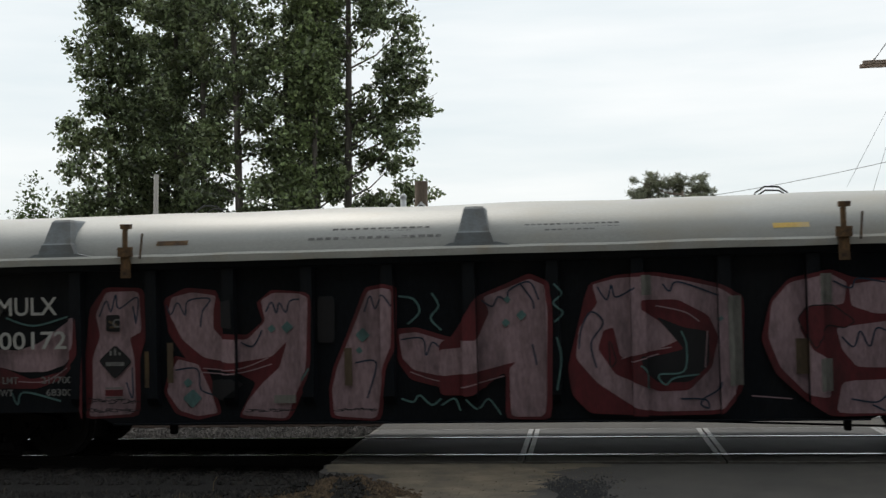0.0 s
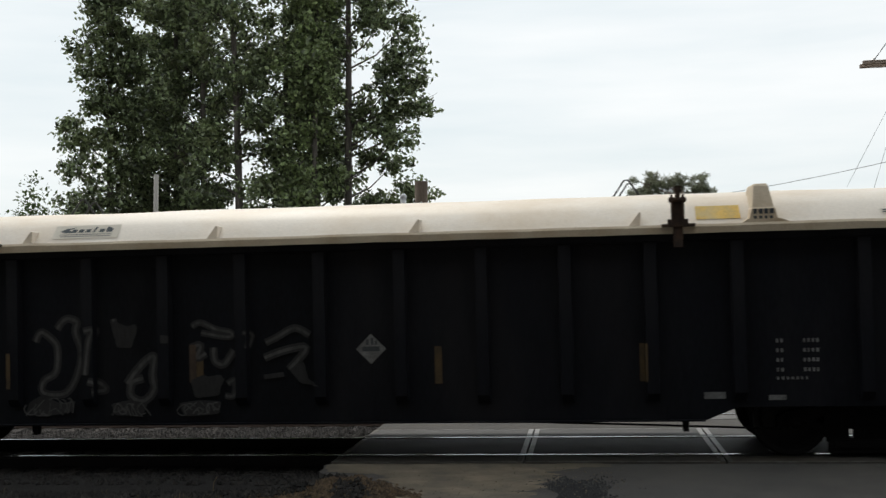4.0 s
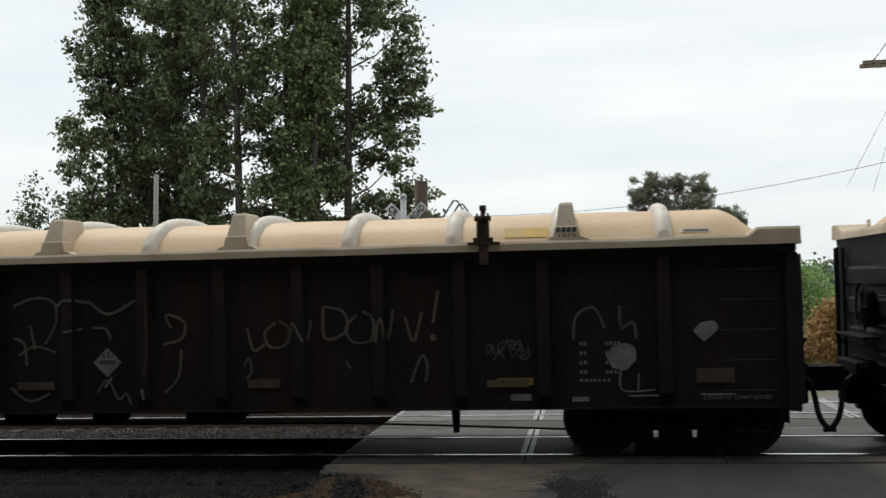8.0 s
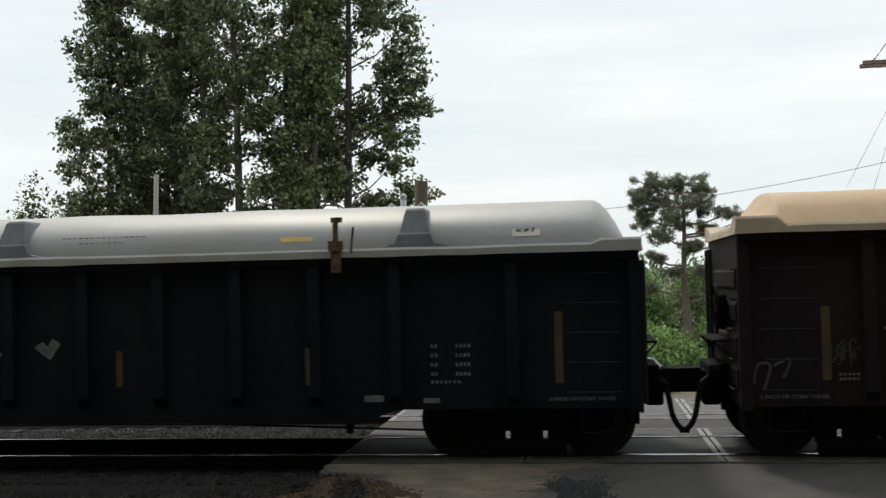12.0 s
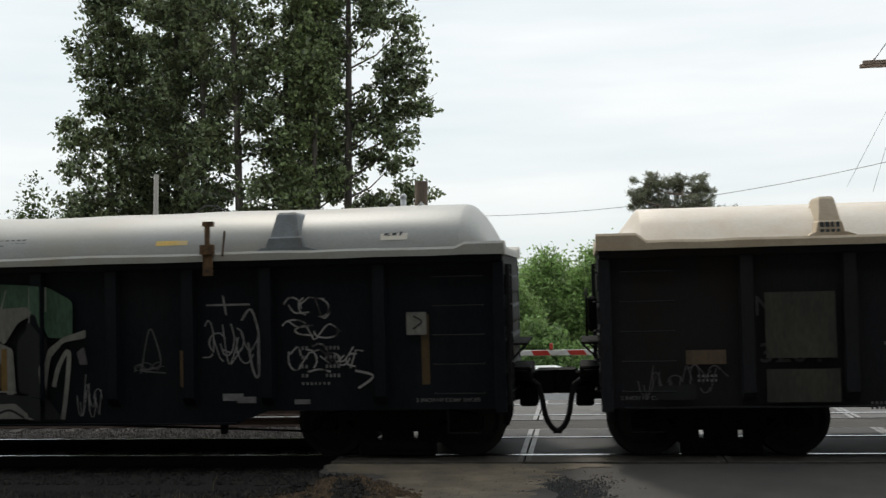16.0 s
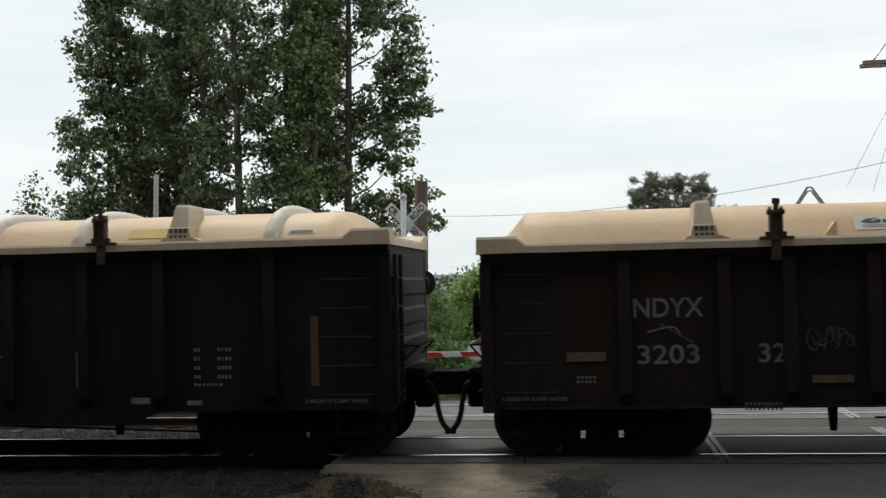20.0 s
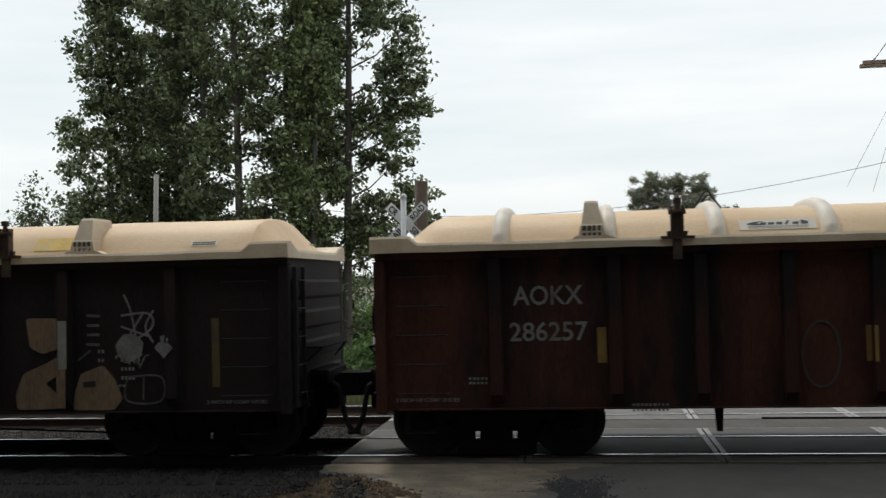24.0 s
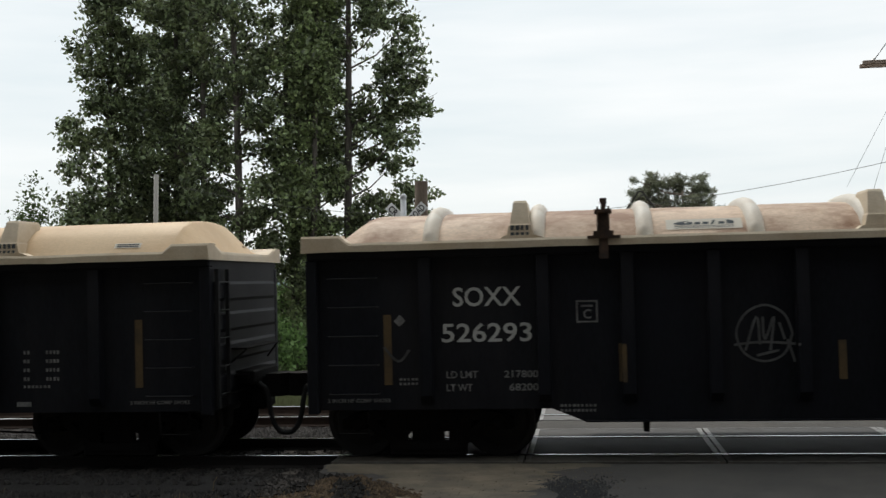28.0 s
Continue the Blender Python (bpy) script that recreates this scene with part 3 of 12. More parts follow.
def add_truck(car, k, x):
    t = truck()
    tr = part("truck", t["bolster"], car, (x, 0, 0), "dark cast steel truck")
    for s in (-1, 1):
        part("side_frame", t["frame"], tr, (0, s * 1.0, 0))
        if s < 0:
            part("spring_plank", t["plate"], tr, (0, s * 1.0, 0))
            for dx in (-0.13, 0.0, 0.13):
                part("spring", t["springs"], tr, (dx, s * 1.0, 0))
        for dx in (-0.89, 0.89):
            part("bearing", t["bearing"], tr, (dx, s * 1.06, 0.457), turn=Matrix.Rotation(0 if s < 0 else math.pi, 4, "Z"))
    for dx in (-0.89, 0.89):
        WHEELS.append((k, part("wheelset", t["wheelset"], tr, (dx, 0, 0.457), "worn steel wheels on an axle")))


PROFILES = dict(
    ribbed=[(1.42, 0.07), (1.37, 0.115), (1.25, 0.235), (1.02, 0.35), (0.72, 0.425), (0.38, 0.46), (0, 0.472)],
    smooth=[(1.42, 0.07), (1.37, 0.12), (1.22, 0.285), (0.98, 0.415), (0.70, 0.485), (0.36, 0.52), (0, 0.53)],
    dome=[(1.44, 0.07), (1.43, 0.17), (1.37, 0.29), (1.27, 0.385), (1.15, 0.46), (0.98, 0.54), (0.75, 0.605), (0.40, 0.66), (0, 0.68)])


def cover_section(kind, s=1.0, grow=0.0):
    half = [(y, 0.07 + (z - 0.07) * s) for y, z in PROFILES[kind]]
    full = [(-y, z) for y, z in half] + [(y, z) for y, z in half[-2::-1]]
    if grow:
        out = []
        for i, (y, z) in enumerate(full):
            y0, z0 = full[max(i - 1, 0)]
            y1, z1 = full[min(i + 1, len(full) - 1)]
            d = math.hypot(y1 - y0, z1 - z0)
            out.append((y - (z1 - z0) / d * grow, z + (y1 - y0) / d * grow))
        full = out
    return full


def cover_shell(kind, seed):
    """The arched shell with its sloped ends, in the cover's space: x from the body's middle, z from the car's top."""
    rnd = random.Random(seed)
    a = BODY / 2
    inset = {"ribbed": (0.24, 0.75), "smooth": (0.10, 0.46), "dome": (0.06, 0.48)}[kind]
    xs = [0.0, 0.12, 0.3, 0.5, 0.7, 0.85, 0.95, 1.0]
    us = [-a + inset[0] + (inset[1] - inset[0]) * q for q in xs]
    us = us + list(np.linspace(us[-1], -us[-1], 40))[1:-1] + [-u for u in us[::-1]]
    b = Build()
    rows = []
    for u in us:
        e = (a - abs(u) - inset[0]) / (inset[1] - inset[0])
        e = max(0.0, min(1.0, e))
        s = math.sin(e * math.pi / 2) ** (0.8 if kind == "dome" else 1.0) if kind != "smooth" else min(1.0, e * 1.02)
        sec = cover_section(kind, s)
        pull = 1 - 0.10 * (1 - e)
        sag = 0.012 * noise.noise((u * 0.8, seed, 0)) if e >= 1 else 0
        rows.append([(u, y * pull, z + sag * (z - 0.1) * 3) for y, z in sec])
    b.grid(rows)
    return b


def cover_rim(kind, seed):
    """The rim that clasps the car's top chord, deeper over the ends, with a wavy upper edge."""
    a, b = BODY / 2 + 0.10, Build()
    up = {"ribbed": 0.095, "smooth": 0.095, "dome": 0.05}[kind]
    half = [0.0, 0.10, 0.30, 0.48, 0.53, 0.60, 0.9] + list(np.linspace(1.3, a, 19))
    xs = [-a + q for q in half] + [a - q for q in half[-2::-1]]
    for s in (-1, 1):
        rows = []
        for x in xs:
            e = a - abs(x)
            end = 1.0 if e < 0.50 else max(0.0, 1 - (e - 0.48) / 0.12)
            w = 0.012 * noise.noise((x * 0.9, seed, s)) + 0.008 * noise.noise((x * 2.7, seed, s))
            top = 0.07 + up * end + w * (1 - end)
            low = -0.04 + 0.008 * noise.noise((x * 1.9, seed + 3, s))
            rows.append([(x, s * y, z) for y, z in ((1.50, low + 0.005), (1.60, low), (1.607, top - 0.03), (1.585, top), (1.40, top + 0.005), (1.28, 0.06 + 0.5 * up * end), (1.28, 0.0), (1.50, 0.0))])
        b.grid(rows)
        for r in (rows[0], rows[-1]):
            b.add(r, [tuple(range(len(r)))])
    for e in (-1, 1):
        x0, x1 = e * (a - 0.60), e * a
        rows = []
        for y in (-1.59, -1.42, -1.30, -1.20, -1.05, -0.6, 0.0, 0.6, 1.05, 1.20, 1.30, 1.42, 1.59):
            top = 0.07 + up * min(1.0, max(0.12, (abs(y) - 1.0) / 0.3))
            rows.append([(x0, y, 0.05), (x0, y, 0.07), (x1 - e * 0.10, y, top - 0.005), (x1 - e * 0.015, y, top - 0.015), (x1, y, top - 0.05), (x1 + e * 0.01, y, -0.045), (x1 - e * 0.09, y, -0.035), (x1 - e * 0.10, y, 0.03)])
        b.grid(rows)
        for r in (rows[0], rows[-1]):
            b.add(r, [tuple(range(len(r)))])
        for y in (-0.55, 0.75):
            b.tube([(x1 - e * 0.30, y - 0.06, 0.08), (x1 - e * 0.30, y - 0.05, 0.20), (x1 - e * 0.30, y + 0.05, 0.20), (x1 - e * 0.30, y + 0.06, 0.08)], 0.012, 6)
    return b


def cover_rib(kind):
    """One raised half-round rib over the arch, centred on x = 0."""
    b = Build()
    rows = []
    for dx, g in ((-0.105, -0.01), (-0.095, 0.04), (-0.06, 0.085), (0, 0.105), (0.06, 0.085), (0.095, 0.04), (0.105, -0.01)):
        sec = cover_section(kind, 1.0, g)
        sec = [(sec[0][0], -0.01)] + sec + [(sec[-1][0], -0.01)]
        rows.append([(dx, y, z) for y, z in sec])
    return b.grid(rows)


def saddle(kind):
    """A tapered hollow stacking block on the rim, seen end on; faces -y."""
    b = Build()
    w = 1.5 if kind == "dome" else 1.0
    h = 0.56 if kind == "dome" else 0.54
    levels = [(0.02, 0.185 * w, 1.56, 0.95), (0.23, 0.135 * w, 1.54, 0.9), (0.25, 0.122 * w, 1.52, 0.9), (h - 0.03, 0.085 * w, 1.40, 0.85), (h, 0.07 * w, 1.37, 0.87)]
    rings = [[(-hw, -yo, z), (hw, -yo, z), (hw, -yi, z), (-hw, -yi, z)] for z, hw, yo, yi in levels]
    for r in rings:
        b.v += r
    for i in range(len(rings) - 1):
        for j in range(4):
            b.f.append((4 * i + j, 4 * i + (j + 1) % 4, 4 * i + 4 + (j + 1) % 4, 4 * i + 4 + j))
    b.f.append(tuple(range(4 * len(rings) - 4, 4 * len(rings))))
    # flared foot fairing along the rim
    b.prism([(-0.34 * w, 0.02), (0.40 * w, 0.02), (0.30 * w, 0.07), (0.19 * w, 0.11), (-0.19 * w, 0.11), (-0.26 * w, 0.06)], "y", -1.575, -1.2)
    return b


def clamp():
    """A ratchet clamp that grips the rim; faces -y."""
    b = Build()
    b.box(-0.055, 0.055, -1.635, -1.60, -0.20, 0.34)
    b.box(-0.075, -0.055, -1.68, -1.57, 0.06, 0.42)
    b.box(0.055, 0.075, -1.68, -1.57, 0.06, 0.42)
    b.tube([(-0.10, -1.64, 0.36), (0.10, -1.64, 0.36)], 0.032, 8)
    b.tube([(0.0, -1.64, 0.36), (0.012, -1.64, 0.47)], 0.030, 8)
    b.box(-0.035, 0.045, -1.67, -1.60, 0.455, 0.52)
    b.box(-0.19, 0.20, -1.66, -1.60, 0.04, 0.075)
    b.box(-0.12, 0.12, -1.65, -1.60, 0.075, 0.13)
    return b


def clamp_pale():
    b = Build()
    b.box(-0.06, 0.06, -1.635, -1.60, -0.22, 0.16)
    b.box(-0.09, 0.09, -1.66, -1.60, 0.05, 0.17)
    b.tube([(0.0, -1.63, 0.1), (0.0, -1.62, 0.38), (0.02, -1.60, 0.45)], 0.035, 8)
    b.box(-0.05, 0.08, -1.66, -1.58, 0.40, 0.46)
    b.tube([(0.19, -1.62, 0.02), (0.22, -1.60, 0.34)], 0.014, 6)
    return b


def lifting_loop(kind):
    if kind == "dome":
        pts = [(-0.22, 0.1, 0.60), (-0.20, 0.1, 0.71), (-0.08, 0.1, 0.79), (0.10, 0.1, 0.78), (0.21, 0.1, 0.70), (0.22, 0.1, 0.60)]
    else:
        q = 0.46 if kind == "ribbed" else 0.51
        pts = [(-0.19, 0.1, q), (-0.02, 0.1, q + 0.25), (0.03, 0.1, q + 0.25), (0.20, 0.1, q)]
    return Build().tube(pts, 0.013, 6)


def gusset():
    b = Build()
    return b.prism([(-0.09, 0.07), (0.05, 0.07), (0.06, 0.23), (0.04, 0.24)], "y", -1.45, -1.26)


RIBS = [1.50 + 1.31 * i for i in range(10)] + [14.55]


def decal(parent, name, polys, mat, layer, label="", on_posts=True):
    """Paint on the near side: convex polygons of (u, z), u along the car; it lies on sheet and posts alike."""
    bounds, u0 = [], -1.0
    for p in (POSTS_OF.get(parent.name, POSTS) if on_posts else []):
        p -= PAINT
        bounds += [(u0, p - PW, SIDE), (p - PW, p + PW, FACE)]
        u0 = p + PW
    bounds.append((u0, BODY + 1, SIDE))
    b = Build()
    for poly in polys:
        lo, hi = min(q[0] for q in poly), max(q[0] for q in poly)
        for a, c, y in bounds:
            if hi <= a or lo >= c:
                continue
            cut = clip(clip(poly, a, 1), c, -1)
            if len(cut) > 2:
                k = len(b.v)
                b.v += [(u + PAINT - BODY / 2, -y - 0.003 - 0.0007 * layer, z) for u, z in cut]
                b.f.append(tuple(range(k, k + len(cut))))
    if not b.f:
        return None
    me = bpy.data.meshes.new(name)
    me.from_pydata(b.v, [], b.f)
    me.materials.append(mat)
    return part(name, me, parent, label=label)


def clip(poly, x, side):
    out = []
    for i, p in enumerate(poly):
        q = poly[(i + 1) % len(poly)]
        a, c = side * (p[0] - x) >= 0, side * (q[0] - x) >= 0
        if a:
            out.append(p)
        if a != c:
            t = (x - p[0]) / (q[0] - p[0])
            out.append((x, p[1] + t * (q[1] - p[1])))
    return out


def curve(pts, n=5, closed=False):
    """A smooth line through points."""
    m, out = len(pts), []
    rng = range(m) if closed else range(m - 1)
    for i in rng:
        if closed:
            p = [pts[(i + j) % m] for j in (-1, 0, 1, 2)]
        else:
            p = [pts[max(0, min(m - 1, i + j))] for j in (-1, 0, 1, 2)]
        for k in range(n):
            t = k / n
            out.append(tuple(0.5 * (2 * p[1][d] + (p[2][d] - p[0][d]) * t + (2 * p[0][d] - 5 * p[1][d] + 4 * p[2][d] - p[3][d]) * t * t
                                    + (3 * p[1][d] - p[0][d] - 3 * p[2][d] + p[3][d]) * t ** 3) for d in (0, 1)))
    if not closed:
        out.append(tuple(pts[-1]))
    return out


def stroke(pts, w, smooth=True):
    """Quads of a brush line of width w."""
    p = curve(pts) if smooth and len(pts) > 2 else list(pts)
    left, right = [], []
    for i in range(len(p)):
        a, c = p[max(i - 1, 0)], p[min(i + 1, len(p) - 1)]
        d = math.hypot(c[0] - a[0], c[1] - a[1]) or 1
        nx, nz = -(c[1] - a[1]) / d * w / 2, (c[0] - a[0]) / d * w / 2
        left.append((p[i][0] + nx, p[i][1] + nz))
        right.append((p[i][0] - nx, p[i][1] - nz))
    return [[left[i], left[i + 1], right[i + 1], right[i]] for i in range(len(p) - 1)]


def fill(pts, smooth=True):
    """Triangles of a closed outline."""
    p = curve(pts, 4, True) if smooth else list(pts)
    tri = geometry.tessellate_polygon([[Vector((x, z, 0)) for x, z in p]])
    return [[p[i] for i in t] for t in tri]


def rect(u0, u1, z0, z1):
    return [[(u0, z0), (u1, z0), (u1, z1), (u0, z1)]]


def bars(u, z, n, w, h, pitch, rows=1, drop=0.1, seed=0):
    """Short bars in place of small lettering that cannot be read."""
    rnd, out = random.Random(seed), []
    for r in range(rows):
        for i in range(n):
            x = u + i * pitch
            out += rect(x, x + w * rnd.uniform(0.7, 1.0), z - r * drop, z - r * drop + h)
    return out


def end_wall(h):
    """A steel end with horizontal ribs; stands at x = 0 and faces +x."""
    return Build().box(-0.03, 0.0, -1.36, 1.36, 0.66, h)


def end_rib():
    return Build().prism([(0.0, -0.13), (0.024, -0.09), (0.024, 0.09), (0.0, 0.13)], "y", -1.30, 1.30)


def coupler():
    """Draft gear, shank and knuckle; from the body's end towards +x."""
    b = Build().cbox(-0.10, 0.20, -0.38, 0.38, 0.66, 1.02, 0.03)
    b.cbox(0.10, 0.56, -0.16, 0.16, 0.76, 1.00, 0.02)
    b.cbox(0.0, 0.34, -0.55, 0.55, 0.92, 1.10, 0.02)
    b.cbox(0.16, 0.40, -0.24, 0.24, 0.55, 0.80, 0.03)
    b.prism([(0.40, -0.22), (0.60, -0.24), (0.71, -0.06), (0.70, 0.14), (0.58, 0.22), (0.40, 0.18)], "z", 0.72, 1.03)
    b.box(-0.05, 0.28, -0.62, 0.62, 1.02, 1.06)
    return b


def hose():
    p = curve([(0.40, 0.84), (0.44, 0.66), (0.47, 0.48), (0.52, 0.34), (0.60, 0.25), (0.69, 0.235)], 4)
    b = Build().tube([(x, -0.30, z) for x, z in p], 0.036, 8)
    b.tube([(0.10, -0.30, 0.95), (0.30, -0.30, 0.92), (0.40, -0.30, 0.84)], 0.035, 8)
    return b


def cut_lever():
    b = Build().tube([(0.06, -1.42, 0.60), (0.09, -1.35, 0.80), (0.12, -0.9, 0.82), (0.20, -0.35, 0.86), (0.40, -0.10, 1.02)], 0.014, 6)
    b.prism([(-0.02, 0.40), (0.05, 0.38), (0.07, 0.72), (-0.10, 0.72)], "y", -0.80, -0.60)
    b.tube([(0.03, -0.7, 0.42), (-0.12, -0.7, 0.35), (-0.30, -0.7, 0.38)], 0.014, 6)
    return b


def brake_wheel():
    b = Build()
    ring = [(0.13, 0.30 * math.cos(a) + 0.5, 1.80 + 0.30 * math.sin(a)) for a in np.linspace(0, 2 * math.pi, 25)]
    b.tube(ring, 0.017, 6)
    for k in range(5):
        a = k * 2 * math.pi / 5
        b.tube([(0.13, 0.5, 1.80), (0.13, 0.5 + 0.30 * math.cos(a), 1.80 + 0.30 * math.sin(a))], 0.012, 5)
    b.cbox(0.0, 0.11, 0.30, 0.70, 1.55, 2.0, 0.03)
    return b


def rung(w):
    return Build().tube([(-w, 0.07, 0), (-w, -0.02, 0), (w, -0.02, 0), (w, 0.07, 0)], 0.011, 6)


def rung_end():
    return Build().tube([(-0.02, -0.2, 0), (0.05, -0.2, 0), (0.05, 0.2, 0), (-0.02, 0.2, 0)], 0.011, 6)


def post_shape(h):
    b = Build()
    z0, z1 = 0.74, h - 0.13
    s0 = [(-PW, SIDE), (-PW * 0.86, FACE), (PW * 0.86, FACE), (PW, SIDE)]
    v = [(x, y, z) for z in (z0 + 0.1, z1) for x, y in s0] + [(x, SIDE + (y - SIDE) * 0.35, z0) for x, y in s0]
    return b.add(v, [(0, 1, 5, 4), (1, 2, 6, 5), (2, 3, 7, 6), (4, 5, 6, 7), (8, 9, 1, 0), (9, 10, 2, 1), (10, 11, 3, 2)])


def placard():
    d = 0.19
    return [[(0, -d), (d, 0), (0, d), (-d, 0)]]


def offset(polys, u, z):
    return [[(a + u, b + z) for a, b in p] for p in polys]


CARS = []                            # (index, car)
STRAIGHT = (5, 6, 11, 13, 16, 18, 19)  # cars whose side sill runs level from end to end


def gondola(k, spec):
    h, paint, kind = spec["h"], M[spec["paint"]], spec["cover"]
    skin = M[spec["skin"]]
    edge = M["rimgrey" if kind == "dome" else "rustrim" if spec["skin"] == "rustdeep" else "rim"]
    a = BODY / 2
    tint = {"black": "black", "blackgreen": "greenish black", "darkbrown": "sooty dark brown", "oxide": "rusty oxide red", "grey": "dirty dark grey"}[spec["paint"]]
    cov = {"ribbed": "ribbed", "smooth": "smooth", "dome": "rounded"}[kind]
    tone = {"cream": "cream", "tan": "tan", "rustytan": "rust-stained tan", "rustorange": "rusty orange tan", "rustdeep": "deep rusty orange", "whitecover": "white", "greycover": "pale grey"}[spec["skin"]]
    car = thing("gondola_car", f"{tint} gondola car with {tone} {cov} cover{spec.get('note', '')}", "rail car", group="cars of the train")
    CARS.append((k, car))
    POSTS_OF[car.name] = SPLIT_POSTS if spec.get("split") else POSTS
    hk, flat = round(h, 3), k in STRAIGHT
    sill = 0.655 if flat else 0.50
    for s in (-1, 1):
        part("side_wall", shared(("side_wall", hk, s, flat), lambda: Build().prism(side_sheet(h, flat), "y", min(s * SIDE, s * (SIDE - 0.03)), max(s * SIDE, s * (SIDE - 0.03))), paint), car)
        part("top_chord", shared(("top_chord", hk, s), lambda: Build().cbox(-a - LIP, a + LIP, min(s * 1.36, s * 1.49), max(s * 1.36, s * 1.49), h - 0.13, h - 0.003, 0.015), paint), car)
        part("side_sill", shared(("side_sill", s, flat), lambda: Build().box(-a + (0.2 if flat else 3.35), a - (0.2 if flat else 3.35), min(s * (SIDE + 0.003), s * 1.46), max(s * (SIDE + 0.003), s * 1.46), sill, sill + 0.018), paint), car)
        pm = shared(("side_post", hk), lambda: post_shape(h), paint)
        for u in POSTS_OF[car.name]:
            part("side_post", pm, car, (u - a, 0, 0), turn=Matrix.Rotation(math.pi if s < 0 else 0, 4, "Z"))
        for e in (-1, 1):
            part("corner_post", shared(("corner_post", hk), lambda: Build().cbox(-0.07, 0.07, -0.06, 0.06, 0.62, h - 0.135, 0.012), paint), car, (e * (a + LIP - 0.06), s * (SIDE + 0.055), 0))
            for i in range(5):
                part("grab_iron", shared("grab_iron", lambda: rung(0.31), M["grab"]), car, (e * (a - 0.50), s * (SIDE + 0.06), 0.86 + 0.36 * i), turn=Matrix.Rotation(0 if s < 0 else math.pi, 4, "Z"))
                if s < 0:
                    part("end_rung", shared("end_rung", rung_end, M["grab"]), car, (e * (a + LIP + 0.02), -1.12, 0.86 + 0.36 * i), turn=Matrix.Rotation(0 if e > 0 else math.pi, 4, "Z"))
            part("step", shared("step", lambda: Build().tube([(-0.2, 0, 0.66), (-0.2, 0, 0.36), (0.2, 0, 0.36), (0.2, 0, 0.66)], 0.016, 6), M["steel"]), car, (e * (a - 0.46), s * 1.36, 0))
    part("floor", shared("floor", lambda: Build().box(-a, a, -1.34, 1.34, 0.86, 0.92), paint), car)
    part("centre_sill", shared("centre_sill", lambda: Build().cbox(-a + 0.1, a - 0.1, -0.2, 0.2, 0.52, 0.85, 0.02), M["steel"]), car)
    for e in (-1, 1):
        t = Matrix.Rotation(0 if e > 0 else math.pi, 4, "Z")
        ew = part("end_wall", shared(("end_wall", hk), lambda: end_wall(h), paint), car, (e * (a + LIP), 0, 0), turn=t)
        for z in (0.98, 1.38, 1.78, 2.18):
            part("end_rib", shared("end_rib", end_rib, paint), ew, (0.001, 0, z))
        part("coupler", shared("coupler", coupler, M["steel"]), car, (e * a, 0, 0), "dark cast coupler", t)
        part("air_hose", shared("air_hose", hose, M["hose"]), car, (e * (a + 0.02), 0 if e > 0 else -0.6, 0), "black rubber air hose", t)
        part("cut_lever", shared("cut_lever", cut_lever, M["steel"]), car, (e * a, 0, 0), turn=t)
        part("end_platform", shared("end_platform", lambda: Build().cbox(0.0, 0.22, -0.75, 0.75, 1.40, 1.425, 0.006).tube([(0.0, -0.9, 1.20), (0.2, -0.72, 1.40)], 0.014, 5).tube([(0.0, 0.9, 1.20), (0.2, 0.72, 1.40)], 0.014, 5), M["steel"]), car, (e * (a + LIP + 0.02), 0, 0), "steel crossover platform", t)
        for y in (-1.33, -0.93):
            part("ladder_stile", shared(("ladder_stile", hk), lambda: Build().cbox(0.02, 0.075, -0.022, 0.022, 0.70, h - 0.16, 0.006), M["grab"]), car, (e * (a + LIP), y * e, 0), turn=t)
        if e < 0:
            part("brake_wheel", shared("brake_wheel", brake_wheel, M["steel"]), car, (e * (a + LIP + 0.03), 0, 0), turn=t)
        add_truck(car, k, e * (a - 1.36))
    # under-floor brake gear
    part("brake_rod", shared("brake_rod", lambda: Build().tube([(-3.4, -1.1, 0.49), (2.6, -1.1, 0.46), (3.9, -1.1, 0.42), (5.6, -1.1, 0.36)], 0.014, 6), M["steel"]), car)
    for u in (-3.92, 3.95 if flat else 4.43):
        part("brake_hanger", shared("brake_hanger", lambda: Build().prism([(-0.03, 0.36), (0.035, 0.36), (0.055, 0.70), (-0.055, 0.70)], "y", -1.3, -1.2), M["steel"]), car, (u, 0, 0))
    if k % 3 != 1:
        part("air_reservoir", shared("air_reservoir", lambda: Build().lathe([(0.0, -0.34), (0.10, -0.34), (0.16, -0.29), (0.165, 0.0), (0.16, 0.29), (0.10, 0.34), (0.0, 0.34)], 18), M["steel"], True), car, (-1.9, -0.85, 0.60), turn=Matrix.Rotation(radians(90), 4, "Z"))
        part("brake_valve", shared("brake_valve", lambda: Build().cbox(-0.22, 0.22, -0.16, 0.16, -0.13, 0.13, 0.04).box(-0.05, 0.05, -0.05, 0.05, -0.18, 0.1).tube([(0.2, 0, 0), (0.75, 0, 0.04)], 0.028, 6), M["steel"]), car, (-0.75, -0.85, 0.61))
        part("brake_cylinder", shared("brake_cylinder", lambda: Build().cbox(-0.45, 0.35, -0.15, 0.15, -0.10, 0.14, 0.05).tube([(0.3, 0, 0), (1.3, 0, 0.03)], 0.022, 6), M["steel"]), car, (0.75, -0.8, 0.57))
    # cover
    seed = k % 4
    cover = part("cover", shared(("cover", kind, seed), lambda: cover_shell(kind, seed), skin, True), car, (0, 0, h), f"{tone} fibreglass {cov} cover")
    part("cover_rim", shared(("cover_rim", kind, seed), lambda: cover_rim(kind, seed), edge), cover)
    if kind == "ribbed":
        rib = shared("cover_rib", lambda: cover_rib(kind), M["rib"], True)
